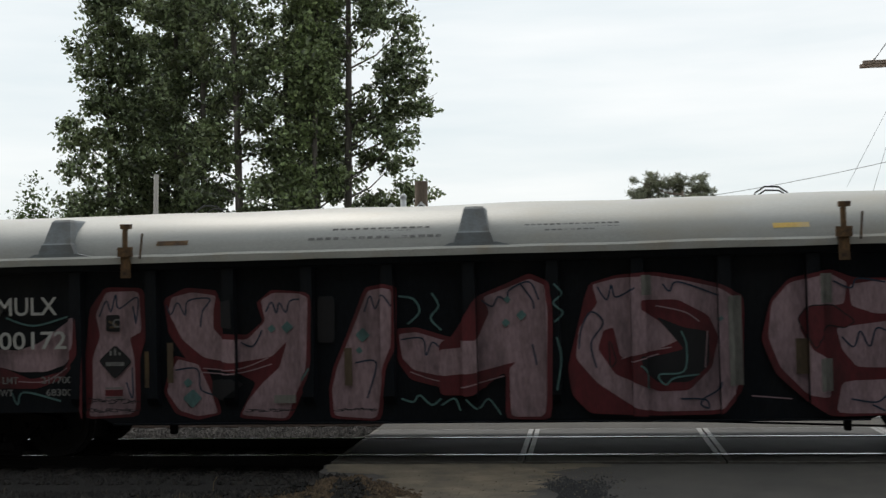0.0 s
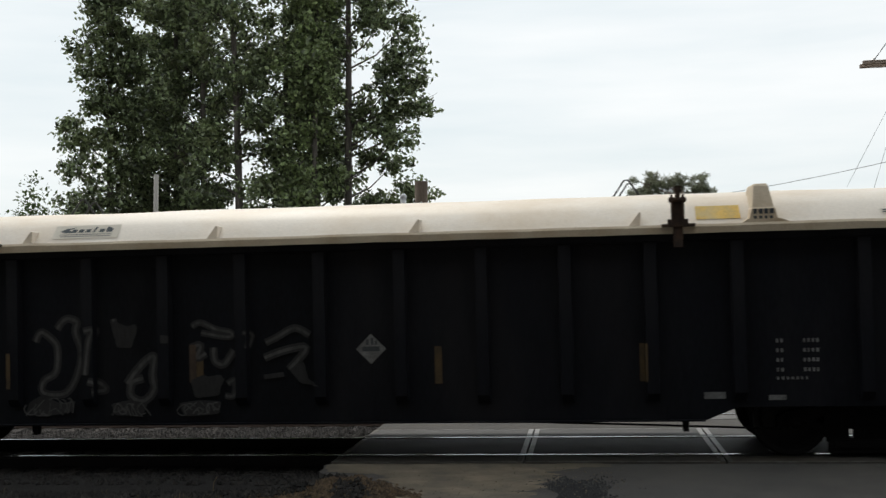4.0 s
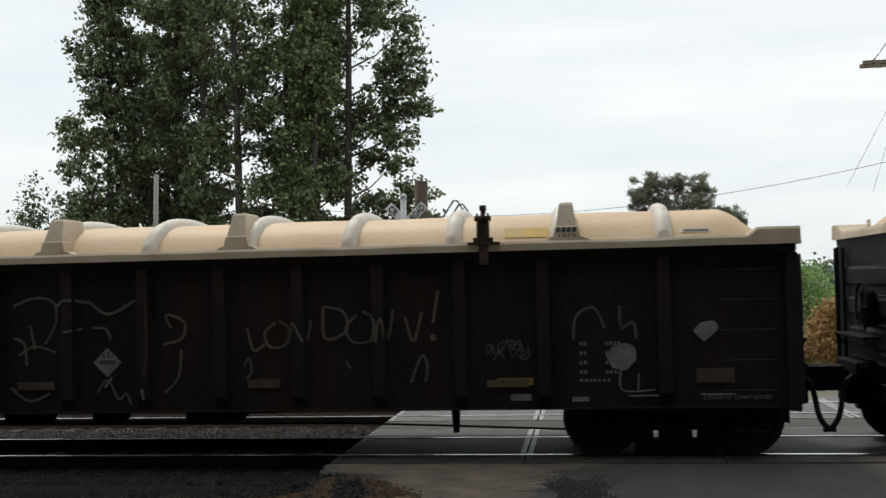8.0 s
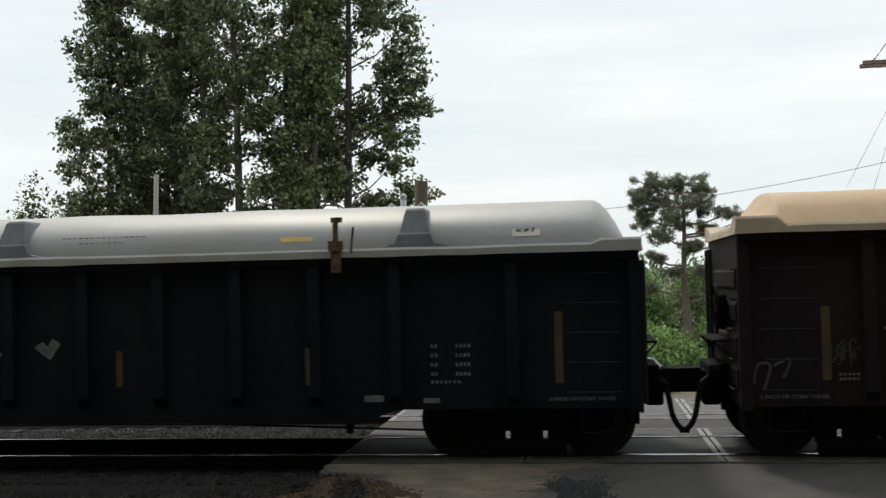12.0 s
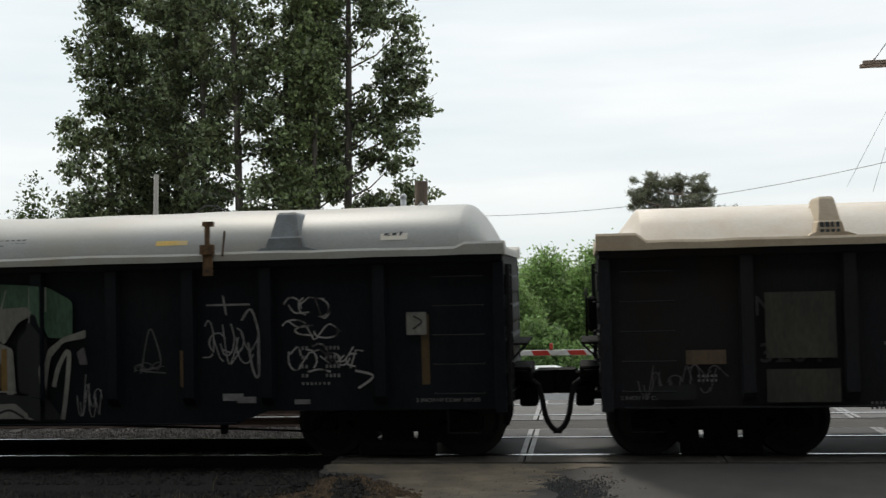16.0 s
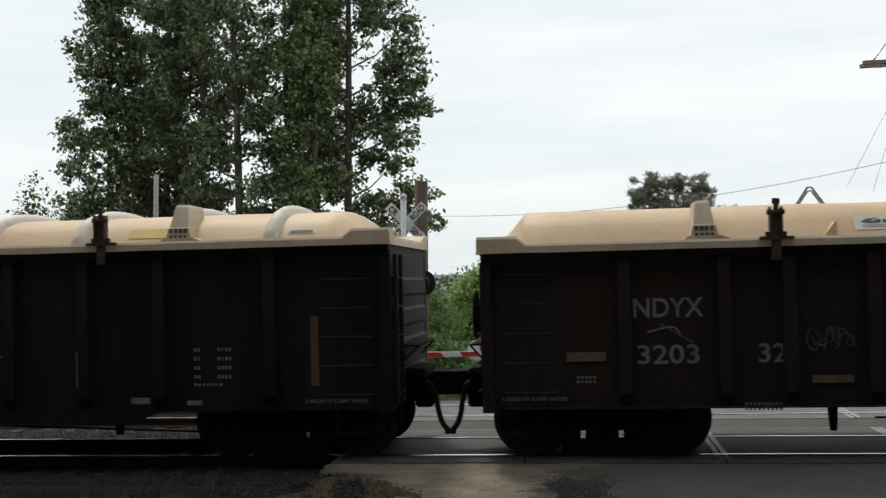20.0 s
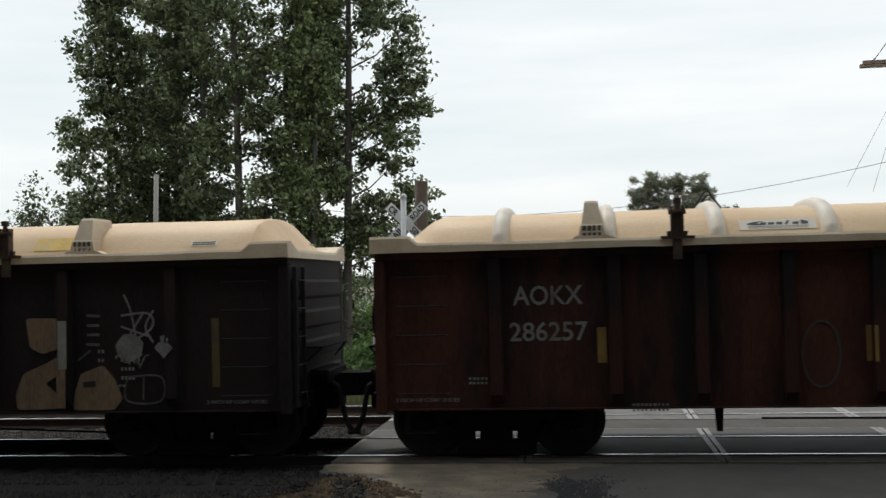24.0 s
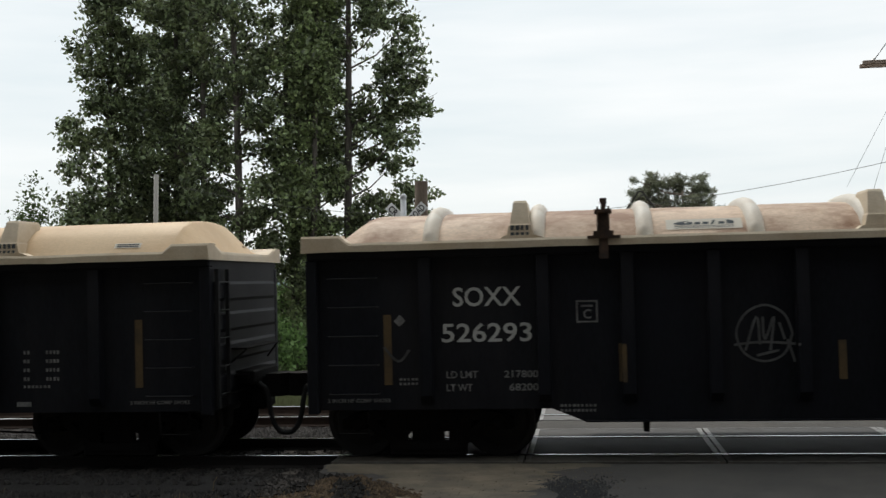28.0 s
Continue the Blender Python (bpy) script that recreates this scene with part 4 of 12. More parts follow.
        for u in RIBS:
            part("cover_rib", rib, cover, (u - a, 0, 0))
            if k in (1, 7, 14) and u in (RIBS[0], RIBS[-1]):
                part("cover_rib", rib, cover, (u - a + 0.17, 0, 0))
    if kind == "smooth":
        g = shared("gusset", gusset, skin)
        for u in (4.1, 6.6, 9.2, 11.9):
            part("gusset", g, cover, (u - a, 0, 0))
    spots = spec.get("saddles", (2.65, 8.05, 13.35) if kind == "dome" else (2.62, 6.80, 9.25, 13.38))
    sm = shared(("saddle", kind), lambda: saddle(kind), M["saddlegrey"] if kind == "dome" else edge)
    for u in spots:
        part("saddle", sm, cover, (u - a, 0, 0))
        part("saddle", sm, cover, (u - a, 0, 0), turn=Matrix.Rotation(math.pi, 4, "Z"))
    cm = shared("clamp_pale", clamp_pale, M["rust"]) if kind == "dome" else shared("clamp", clamp, M["clampdark"])
    for u in spec.get("clamps", (3.62, 12.38)):
        part("clamp", cm, cover, (u - a, 0, 0), "rusty ratchet clamp")
        part("clamp", cm, cover, (u - a, 0, 0), "rusty ratchet clamp", Matrix.Rotation(math.pi, 4, "Z"))
    lm = shared(("lifting_loop", kind), lambda: lifting_loop(kind), M["wire"])
    for u in (4.15, 11.85):
        part("lifting_loop", lm, cover, (u - a, -0.1, 0))
        part("lifting_loop", lm, cover, (u - a + 0.05, 0.15, -0.03))
    cover_marks(cover, kind, spec)
    car_marks(car, k, spec)
    return car


def on_slope(u, y0, z0, y1, z1, polys):
    """Flat polygons in (u, 0..1) laid on the cover's near slope between two heights."""
    n = (z1 - z0, -(y1 - y0))
    d = math.hypot(*n)
    return [[(x + u - BODY / 2, -(y0 + (y1 - y0) * v) - 0.006 * n[0] / d * 1.0, z0 + (z1 - z0) * v + 0.006 * abs(n[1]) / d) for x, v in p] for p in polys]


def slope_part(cover, name, polys, mat, label=""):
    b = Build()
    for p in polys:
        k = len(b.v)
        b.v += p
        b.f.append(tuple(range(k, k + len(p))))
    me = bpy.data.meshes.new(name)
    me.from_pydata(b.v, [], b.f)
    me.materials.append(mat)
    ob = part(name, me, cover, label=label)
    if name == "stencil":
        ob["kind"] = "stuff"


def cover_marks(cover, kind, spec):
    """Labels on the cover's near slope."""
    y0, z0, y1, z1 = {"ribbed": (1.362, 0.125, 1.252, 0.235), "smooth": (1.362, 0.13, 1.225, 0.282), "dome": (1.432, 0.17, 1.372, 0.27)}[kind]
    lay = lambda u, polys, lift=0.0: [[(x, y - lift, z + lift) for x, y, z in p] for p in on_slope(u, y0, z0, y1, z1, polys)]
    if kind != "dome":
        if spec.get("logo", True):
            slope_part(cover, "maker_label", lay(4.38, [[(0, 0.0), (0.90, 0.0), (0.90, 1.15), (0, 1.15)]]), M["sign"], "white maker's label with a teal mark")
            marks = [[(0.08, 0.62), (0.16, 0.85), (0.30, 0.95), (0.20, 0.72), (0.30, 0.5), (0.16, 0.48)]]
            marks += [[(x, 0.5), (x + 0.07, 0.5), (x + 0.08, 0.78), (x + 0.01, 0.78)] for x in (0.24, 0.335, 0.43, 0.62)]
            marks += [[(0.53, 0.5), (0.56, 0.5), (0.59, 0.95), (0.56, 0.95)], [(0.72, 0.5), (0.80, 0.5), (0.81, 0.78), (0.75, 0.95), (0.72, 0.95)]]
            marks += [[(0.1, 0.30), (0.8, 0.30), (0.8, 0.34), (0.1, 0.34)], [(0.1, 0.15), (0.8, 0.15), (0.8, 0.19), (0.1, 0.19)]]
            slope_part(cover, "maker_mark", lay(4.38, marks, 0.003), M["logoink"])
        slope_part(cover, "caution_label", lay(12.62, [[(0, 0.0), (0.52, 0.0), (0.52, 1.1), (0, 1.1)]]), M["yellowlabel"], "faded yellow label")
        slope_part(cover, "vent_label", lay(15.1 - 0.35, [[(0, 0.05), (0.36, 0.05), (0.36, 0.45), (0, 0.45)]]), M["sign"])
        slope_part(cover, "vent_mark", lay(15.1 - 0.35, [[(0.03, v), (0.33, v), (0.33, v + 0.09), (0.03, v + 0.09)] for v in (0.12, 0.28)], 0.003), M["ink"])
        for u in [q for q in spec.get("saddles", (2.62, 6.80, 9.25, 13.38)) if q < 3 or q > 13]:
            number = spec.get("cover_no") if u > 13 else None
            b = [[(x + u - BODY / 2, -1.566 + 0.022 * (z - 0.02) / 0.24, z) for x, z in p] for p in bars(-0.115, 0.17, 4, 0.048, 0.06, 0.062, 1 if number else 2, 0.085, int(u))]
            slope_part(cover, "stencil", b, M["ink"], "black stencilled marks")
            if number:
                me, w = words(number, 0.10, M["ink"], 0.002)
                o = part("stencil", me, cover, (u - BODY / 2 - 0.115, -1.572, 0.075), "black stencilled number", Matrix.Rotation(radians(-5), 4, "X"))
                o.scale = (0.235 / w, 1, 1)
    else:
        slope_part(cover, "stencil", lay(5.95, bars(0.30, 1.42, 13, 0.075, 0.22, 0.098) + bars(0.48, 1.0, 8, 0.075, 0.24, 0.108) + bars(0.0, 0.22, 16, 0.085, 0.34, 0.108)), M["wornink"], "worn black stencil lines")
        slope_part(cover, "stencil", lay(8.67, bars(0, 1.3, 15, 0.06, 0.18, 0.078) + bars(-0.03, 0.95, 15, 0.06, 0.2, 0.08) + bars(0.25, 0.6, 8, 0.06, 0.18, 0.078)), M["wornink"], "worn black stencil lines")
        slope_part(cover, "caution_label", lay(3.95, [[(0, 0.1), (0.42, 0.1), (0.42, 0.7), (0, 0.7)]]), M["rust"], "rust-stained label")
        slope_part(cover, "caution_label", lay(11.62, [[(0, 0.1), (0.42, 0.1), (0.42, 0.7), (0, 0.7)]]), M["yellowlabel"], "faded yellow label")
        slope_part(cover, "maker_label", lay(14.55, [[(0, 0.0), (0.34, 0.0), (0.34, 1.2), (0, 1.2)]]), M["sign"], "pale maker's label")
        slope_part(cover, "maker_mark", lay(14.55, [[(0.04, 0.55), (0.12, 0.5), (0.13, 0.62), (0.08, 0.66), (0.13, 0.85), (0.05, 0.82)], [(0.14, 0.5), (0.2, 0.55), (0.21, 0.9), (0.15, 0.85)], [(0.23, 0.5), (0.26, 0.5), (0.28, 1.0), (0.25, 1.0)]], 0.003), M["ink"])


def lettered(car, text, u, z, height, width, mat, bold, label=""):
    """A line of lettering of given height and width on the near side sheet, its left end at u."""
    me, w = words(text, height / 0.70, mat, bold)
    ob = part("lettering", me, car, (u + PAINT - BODY / 2, -SIDE - 0.0062 - (0.055 if CARS[-1][0] == 0 else 0.0), z), label=label)
    ob.scale = (width / w, 1, 1)
    return ob


def box_outline(u0, u1, z0, z1, w=0.02):
    return rect(u0, u1, z0, z0 + w) + rect(u0, u1, z1 - w, z1) + rect(u0, u0 + w, z0, z1) + rect(u1 - w, u1, z0, z1)


def fine(ob):
    """Marks too small to pick apart one by one."""
    if ob:
        ob["kind"] = "stuff"


def car_marks(car, k, spec):
    """Reporting marks, weights, reflectors, placards on the near side."""
    wm = M[spec.get("ink", "white")]
    if spec.get("mark"):
        mark, number = spec["mark"]
        if mark:
            lettered(car, mark, 1.70 + spec.get("mark_dx", -0.11 if mark == "AOKX" else 0.0), spec.get("mark_z", 1.93), 0.23, 0.85, wm, 0.004, "white reporting mark")
        if number:
            n = len(number)
            w = 0.188 * n * spec.get("number_w", 1.0)
            lettered(car, number, 2.11 + spec.get("number_dx", -0.09 if mark == "AOKX" else 0.0) - w / 2, spec.get("number_z", 1.49), 0.225, w, wm, 0.004, "white car number")
    for text, u, z, w in spec.get("extra", ()):
        lettered(car, text, u, z, 0.225, w, M["dimwhite"], 0.004, "worn white lettering")
    if spec.get("ld"):
        lo, hi = spec["ld"]
        for t, u, z, w in (("LD LMT", 1.60, 1.045, 0.40), (lo, 2.32, 1.045, 0.42), ("LT WT", 1.60, 0.885, 0.33), (hi, 2.38, 0.885, 0.36)):
            lettered(car, t, u, z, 0.085, w, M["dimwhite"], 0.002)
    tall = [(0.83, 0.93, 0.97, 1.84), (14.98, 15.08, 0.97, 1.84)]
    short = [(3.72, 3.81, 0.98, 1.44), (6.28, 6.37, 0.98, 1.44), (9.35, 9.44, 0.98, 1.44), (11.85, 11.94, 0.98, 1.44)]
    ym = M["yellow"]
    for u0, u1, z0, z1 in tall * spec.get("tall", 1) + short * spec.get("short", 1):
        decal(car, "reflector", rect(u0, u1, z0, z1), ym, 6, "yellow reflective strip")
    if "extra" not in spec and spec["paint"] != "oxide":
        decal(car, "consolidated_stencil", box_outline(3.22, 3.48, 1.70, 1.97) + rect(3.28, 3.42, 1.89, 1.915), M["dimwhite"], 2, on_posts=False)
        lettered(car, "C", 3.30, 1.75, 0.11, 0.10, M["dimwhite"], 0.003)
    fine(decal(car, "small_stencil", bars(1.02, 1.02, 5, 0.035, 0.03, 0.05, 2, 0.055, k) + bars(3.0, 0.68, 9, 0.035, 0.032, 0.05, 2, 0.06, k), M["dimwhite"], 2, on_posts=False))
    if not spec.get("split") and spec["paint"] != "oxide":
        fine(decal(car, "dimension_stencil", bars(13.45, 1.42, 2, 0.035, 0.045, 0.05, 4, 0.115, k) + bars(13.76, 1.42, 4, 0.035, 0.045, 0.05, 4, 0.115, k) + bars(13.45, 0.98, 7, 0.035, 0.035, 0.055, seed=k), M["dimwhite"], 2, on_posts=False))
    fine(decal(car, "small_stencil", rect(12.6, 12.85, 0.76, 0.84) + rect(13.35, 13.55, 0.74, 0.8), M["dimwhite"], 2, on_posts=False))
    fine(decal(car, "sill_strip", rect(0.25, 0.75, 0.845, 0.86) + rect(15.2, 15.75, 0.845, 0.86), M["dimwhite"], 2, on_posts=False))
    for u in (0.10, 14.9):
        lettered(car, "2 INCH HF COMP SHOES", u, 0.755, 0.045, 0.80, M["dimwhite"], 0.001)
    u = spec.get("placard", 8.55)
    z = spec.get("placard_z", 1.42)
    if u:
        decal(car, "placard", offset(placard(), u, z), M["dimwhite"], 4, "white hazard diamond", on_posts=bool(spec.get("split")))
        fine(decal(car, "placard_mark", offset(rect(-0.11, 0.11, -0.03, 0.03) + rect(-0.06, -0.03, 0.05, 0.12) + rect(0.0, 0.03, 0.05, 0.14) + rect(0.05, 0.08, 0.05, 0.1), u, z), M["ink"], 5, on_posts=bool(spec.get("split"))))


SPECS = [
    dict(mark=("MULX", "100172"), ld=("217700", "68300"), paint="blackgreen", cover="dome", skin="greycover", h=2.60, dx=0.30, note=" and pink graffiti"),
    dict(placard=8.43, placard_z=1.32, mark=("SOXX", "526336"), mark_dx=-0.1, number_dx=-0.1, ld=("217700", "68300"), paint="black", cover="ribbed", skin="rustorange", h=2.64, dx=0.33, note=" and blue graffiti"),
    dict(placard=0, mark=("SOXX", "526305"), cover_no="6156", ink="wornwhite", ld=("217700", "68300"), paint="black", cover="ribbed", skin="whitecover", h=2.67, dx=0.22, saddles=(2.62, 13.38), note=" and pale green graffiti"),
    dict(mark=("AOKX", "43009"), ld=("218900", "67100"), paint="black", cover="smooth", skin="whitecover", h=2.78, dx=0.23, saddles=(2.62, 13.38)),
    dict(mark=None, paint="blackgreen", cover="dome", skin="greycover", h=2.60, dx=0.18),
    dict(placard=0, mark=("AOKX", "286262"), number_w=0.85, number_dx=-0.03, ink="wornwhite", tall=0, short=0, paint="oxide", cover="ribbed", skin="cream", h=2.66, dx=0.20),
    dict(tall=0, short=0, cover_no="1352", placard=7.4, placard_z=1.3, mark=None, extra=(("HL", 2.36, 1.93, 0.32), ("MX", 3.06, 1.93, 0.36), ("12", 2.34, 1.58, 0.33), ("48", 3.06, 1.58, 0.34)), paint="darkbrown", cover="ribbed", skin="cream", h=2.63, dx=-0.01),
    dict(placard=0, mark=("AOKX", "43042"), ld=("218700", "67300"), paint="black", cover="ribbed", skin="tan", h=2.74, dx=-0.05, note=" and white outlined graffiti"),
    dict(placard=7.41, placard_z=1.27, mark=("SOXX", "526300"), mark_dx=-0.1, number_dx=-0.1, cover_no="6192", ld=("218000", "68000"), paint="black", cover="ribbed", skin="rustdeep", h=2.68, dx=0.04),
    dict(mark=("MULX", "100148"), ld=("217600", "68400"), paint="blackgreen", cover="dome", skin="greycover", h=2.60, dx=0.03, placard=7.6),
    dict(mark=("AOKX", "43158"), ld=("218900", "67100"), paint="darkbrown", cover="smooth", skin="cream", h=2.76, dx=0.02),
    dict(cover_no="1337", placard=7.8, placard_z=1.07, mark=None, paint="darkbrown", cover="ribbed", skin="cream", h=2.60, dx=0.15),
    dict(placard=0, mark=("MULX", "100195"), ld=("217600", "68400"), paint="blackgreen", cover="dome", skin="greycover", h=2.60, dx=0.05, note=" and pale graffiti"),
    dict(split=1, placard=14.38, placard_z=1.49, clamps=(3.43, 12.6), mark_z=1.75, number_z=1.19, tall=0, short=0, extra=(("70", 3.16, 1.19, 0.34),), mark=("NDYX", "3204"), ink="ghost", paint="grey", cover="smooth", skin="whitecover", h=2.60, dx=0.05, saddles=(2.62, 13.38), note=" and orange lettering"),
    dict(placard=0, mark=("AOKX", "43073"), ld=("218900", "67400"), paint="darkbrown", cover="ribbed", skin="tan", h=2.76, dx=-0.06),
    dict(placard=0, mark=("AOKX", "43088"), mark_dx=-0.17, number_dx=-0.11, ld=("218900", "67400"), paint="black", cover="ribbed", skin="cream", h=2.76, dx=0.10, note=" and bone-coloured graffiti"),
    dict(split=1, placard=5.86, placard_z=1.33, clamps=(3.43, 12.6), mark_z=1.75, number_z=1.19, tall=0, short=0, extra=(("32", 3.16, 1.19, 0.34),), mark=("NDYX", "3203"), ink="dimwhite", paint="darkbrown", cover="smooth", skin="cream", h=2.60, dx=0.07, saddles=(2.62, 13.38), note=" and orange lettering"),
    dict(mark=("AOKX", "43127"), ld=("218900", "67100"), paint="black", cover="ribbed", skin="cream", h=2.76, dx=0.00),
    dict(placard=0, cover_no="1551", saddles=(2.62, 13.38), mark=None, paint="darkbrown", cover="smooth", skin="cream", h=2.63, dx=0.06, note=" and ochre graffiti"),
    dict(mark=("AOKX", "286257"), number_w=0.85, number_dx=-0.1, ink="dimwhite", tall=0, short=0, paint="oxide", cover="ribbed", skin="cream", h=2.64, dx=0.00),
    dict(placard=0, short=0, mark=("AOKX", "43004"), ld=("218900", "67100"), paint="darkbrown", cover="ribbed", skin="cream", h=2.78, dx=0.06, note=" and pink graffiti"),
    dict(placard=0, mark=("SOXX", "526346"), mark_dx=-0.03, number_dx=-0.05, ld=("218000", "68000"), paint="black", cover="smooth", skin="cream", h=2.63, dx=0.08, saddles=(2.62, 13.38)),
    dict(mark=("SOXX", "526293"), ld=("217800", "68200"), paint="black", cover="ribbed", skin="rustytan", h=2.67, dx=0.18),
]
for _k, _s in enumerate(SPECS):
    gondola(_k, _s)


# ---- paint on the cars' near sides ----
CAR = dict(CARS)
LAYER = {}


def layer_of(k):
    LAYER[k] = LAYER.get(k, 2) + 1
    return LAYER[k]


def soften(pts):
    """Cuts the corners of a closed outline a little."""
    out = []
    for i, p in enumerate(pts):
        a, c = pts[i - 1], pts[(i + 1) % len(pts)]
        out += [(p[0] + (a[0] - p[0]) * f, p[1] + (a[1] - p[1]) * f) for f in (0.14,)]
        out.append(tuple(0.93 * p[d] + 0.035 * (a[d] + c[d]) for d in (0, 1)))
        out += [(p[0] + (c[0] - p[0]) * f, p[1] + (c[1] - p[1]) * f) for f in (0.14,)]
    return out


def blob(k, mat, edge, w, *pts):
    """A filled painted shape with an outline of width w under it."""
    outline = soften(pts)
    if w > 0.012:
        decal(CAR[k], "graffiti_outline", stroke(outline + outline[:2], 2 * w, False), M[edge], layer_of(k), "sprayed outline")
    decal(CAR[k], "graffiti_letter", fill(outline, False), M[mat], layer_of(k), "sprayed graffiti shape")


def plain_glyph(k, u0, u1, z0, z1):
    """A plain letter-sized ring, one mark of a painted company name."""
    decal(CAR[k], "company_lettering", box_outline(u0 + 0.01, u1 - 0.01, z0, z1, 0.055), M["orange"], layer_of(k), "worn orange painted mark")


def line(k, mat, w, *pts):
    decal(CAR[k], "graffiti_line", stroke(pts, w), M[mat], layer_of(k), "sprayed paint line")


def patch(k, mat, u0, u1, z0, z1):
    decal(CAR[k], "paint_patch", rect(u0, u1, z0, z1), M[mat], layer_of(k), "painted patch")


def scrawl(k, u, z, w, h, seed, mat, lw=0.022, n=9):
    """A quick tag of looped line work."""
    rnd = random.Random(seed)
    polys = []
    step = w / n
    for i in range(n):
        x, a = u + step * (i + 0.5), rnd.random() * 6.28
        rx, rz = step * rnd.uniform(0.5, 1.0), h * rnd.uniform(0.22, 0.5)
        zc = z + rz + (h - 2 * rz) * rnd.random()
        turn = rnd.choice((-1, 1)) * rnd.uniform(0.55, 1.0)
        polys += stroke([(x + rx * math.cos(a + turn * q), zc + rz * math.sin(a + turn * q)) for q in range(5)], lw * 0.55)
        polys += stroke([(x - step * rnd.uniform(0.2, 0.9), z + h * rnd.random()), (x + step * 0.2, z + h * rnd.random()), (x + step * rnd.uniform(0.4, 1.4), z + h * rnd.random())], lw * 0.5, i % 2 == 0)
    fine(decal(CAR[k], "graffiti_tag", polys, M[mat], layer_of(k), "sprayed tag"))


# car 0
blob(0, "red", "red", 0.005, (1.64, 1.3), (2.15, 1.09), (2.58, 1.19), (2.69, 1.36), (2.82, 1.92), (2.84, 1.4), (2.58, 1.09), (2.23, 0.97), (1.63, 0.98))
blob(0, "red", "red", 0.005, (2.9, 1.36), (2.97, 2.0), (3.18, 2.27), (3.71, 2.25), (3.72, 1.59), (3.64, 1.35), (3.64, 0.6), (2.86, 0.57))
blob(0, "red", "red", 0.005, (3.97, 2.1), (4.27, 2.24), (4.67, 2.2), (4.75, 1.96), (4.75, 1.65), (5.07, 1.62), (5.28, 1.79), (5.2, 2.03), (5.4, 2.19), (5.94, 2.14), (5.91, 1.16), (5.61, 0.53), (4.93, 0.57), (5.18, 1.02), (4.9, 1.16), (4.49, 1.2), (4.25, 1.34), (4.03, 1.66))
blob(0, "red", "red", 0.005, (4.09, 1.38), (4.45, 1.29), (4.57, 1.14), (4.73, 0.63), (4.4, 0.55), (4.11, 0.63), (3.95, 0.91))
blob(0, "red", "red", 0.005, (6.6, 2.19), (6.85, 2.23), (7.01, 2.19), (6.99, 1.42), (6.87, 1.19), (6.78, 0.52), (6.13, 0.56), (6.12, 0.93), (6.18, 1.2), (6.35, 1.58))
blob(0, "red", "red", 0.005, (7.0, 1.67), (7.25, 1.68), (7.63, 1.56), (8.13, 1.47), (8.12, 0.91), (7.62, 0.91), (7.16, 1.03), (7.0, 1.26))
blob(0, "pink", "pink", 0.005, (1.64, 1.5), (1.98, 1.47), (2.28, 1.57), (2.67, 1.84), (2.8, 1.9), (2.78, 1.52), (2.63, 1.28), (2.36, 1.19), (1.98, 1.19), (1.64, 1.28))
blob(0, "pink", "pink", 0.005, (3.05, 1.92), (3.2, 2.21), (3.64, 2.21), (3.67, 1.69), (3.51, 1.61), (3.57, 1.35), (3.58, 0.64), (2.94, 0.6), (3.0, 0.88), (3.0, 1.36), (3.11, 1.64))
blob(0, "pink", "pink", 0.005, (4.03, 1.94), (4.08, 2.12), (4.35, 2.18), (4.67, 2.13), (4.63, 1.92), (4.63, 1.71), (4.75, 1.58), (5.07, 1.56), (5.31, 1.79), (5.26, 2.06), (5.42, 2.15), (5.8, 2.13), (5.9, 2.08), (5.86, 1.2), (5.7, 0.89), (5.57, 0.56), (4.98, 0.61), (5.06, 0.78), (5.26, 1.01), (5.49, 1.21), (5.59, 1.54), (5.39, 1.34), (4.9, 1.27), (4.5, 1.34), (4.21, 1.58))
blob(0, "pink", "pink", 0.005, (4.15, 1.33), (4.42, 1.26), (4.48, 1.14), (4.6, 0.87), (4.67, 0.64), (4.4, 0.6), (4.16, 0.68), (4.0, 0.91), (4.05, 1.15))
blob(0, "pink", "pink", 0.005, (6.64, 2.15), (6.85, 2.18), (6.96, 2.15), (6.94, 1.46), (6.82, 1.19), (6.73, 0.55), (6.18, 0.59), (6.16, 0.93), (6.23, 1.2), (6.4, 1.58))
blob(0, "pink", "pink", 0.005, (7.02, 1.6), (7.25, 1.62), (7.56, 1.52), (8.07, 1.43), (8.06, 1.1), (7.55, 1.07), (7.2, 1.15), (7.06, 1.3))
line(0, "navy", 0.02, (3.1, 1.89), (3.2, 2.09), (3.26, 1.95), (3.33, 2.17), (3.37, 1.99), (3.62, 2.13), (3.6, 1.82))
line(0, "navy", 0.02, (4.01, 2.02), (4.07, 1.9), (4.16, 2.05), (4.26, 1.89), (4.3, 2.07), (4.59, 2.09), (4.49, 1.93), (4.46, 1.73))
line(0, "navy", 0.02, (5.32, 1.91), (5.4, 2.03), (5.46, 1.89), (5.5, 2.02), (5.58, 1.9), (5.64, 2.04), (5.76, 2.06))
line(0, "navy", 0.02, (6.59, 1.88), (6.67, 2.08), (6.73, 1.92), (6.83, 2.09), (6.95, 1.95))
line(0, "navy", 0.02, (7.05, 1.53), (7.32, 1.54), (7.36, 1.33), (7.44, 1.49), (7.55, 1.41))
line(0, "navy", 0.02, (3.56, 2.02), (3.6, 1.79))
line(0, "navy", 0.02, (4.12, 1.19), (4.41, 1.2), (4.45, 0.95), (4.61, 0.87))
line(0, "navy", 0.02, (6.46, 1.25), (6.73, 1.25), (6.61, 0.81))
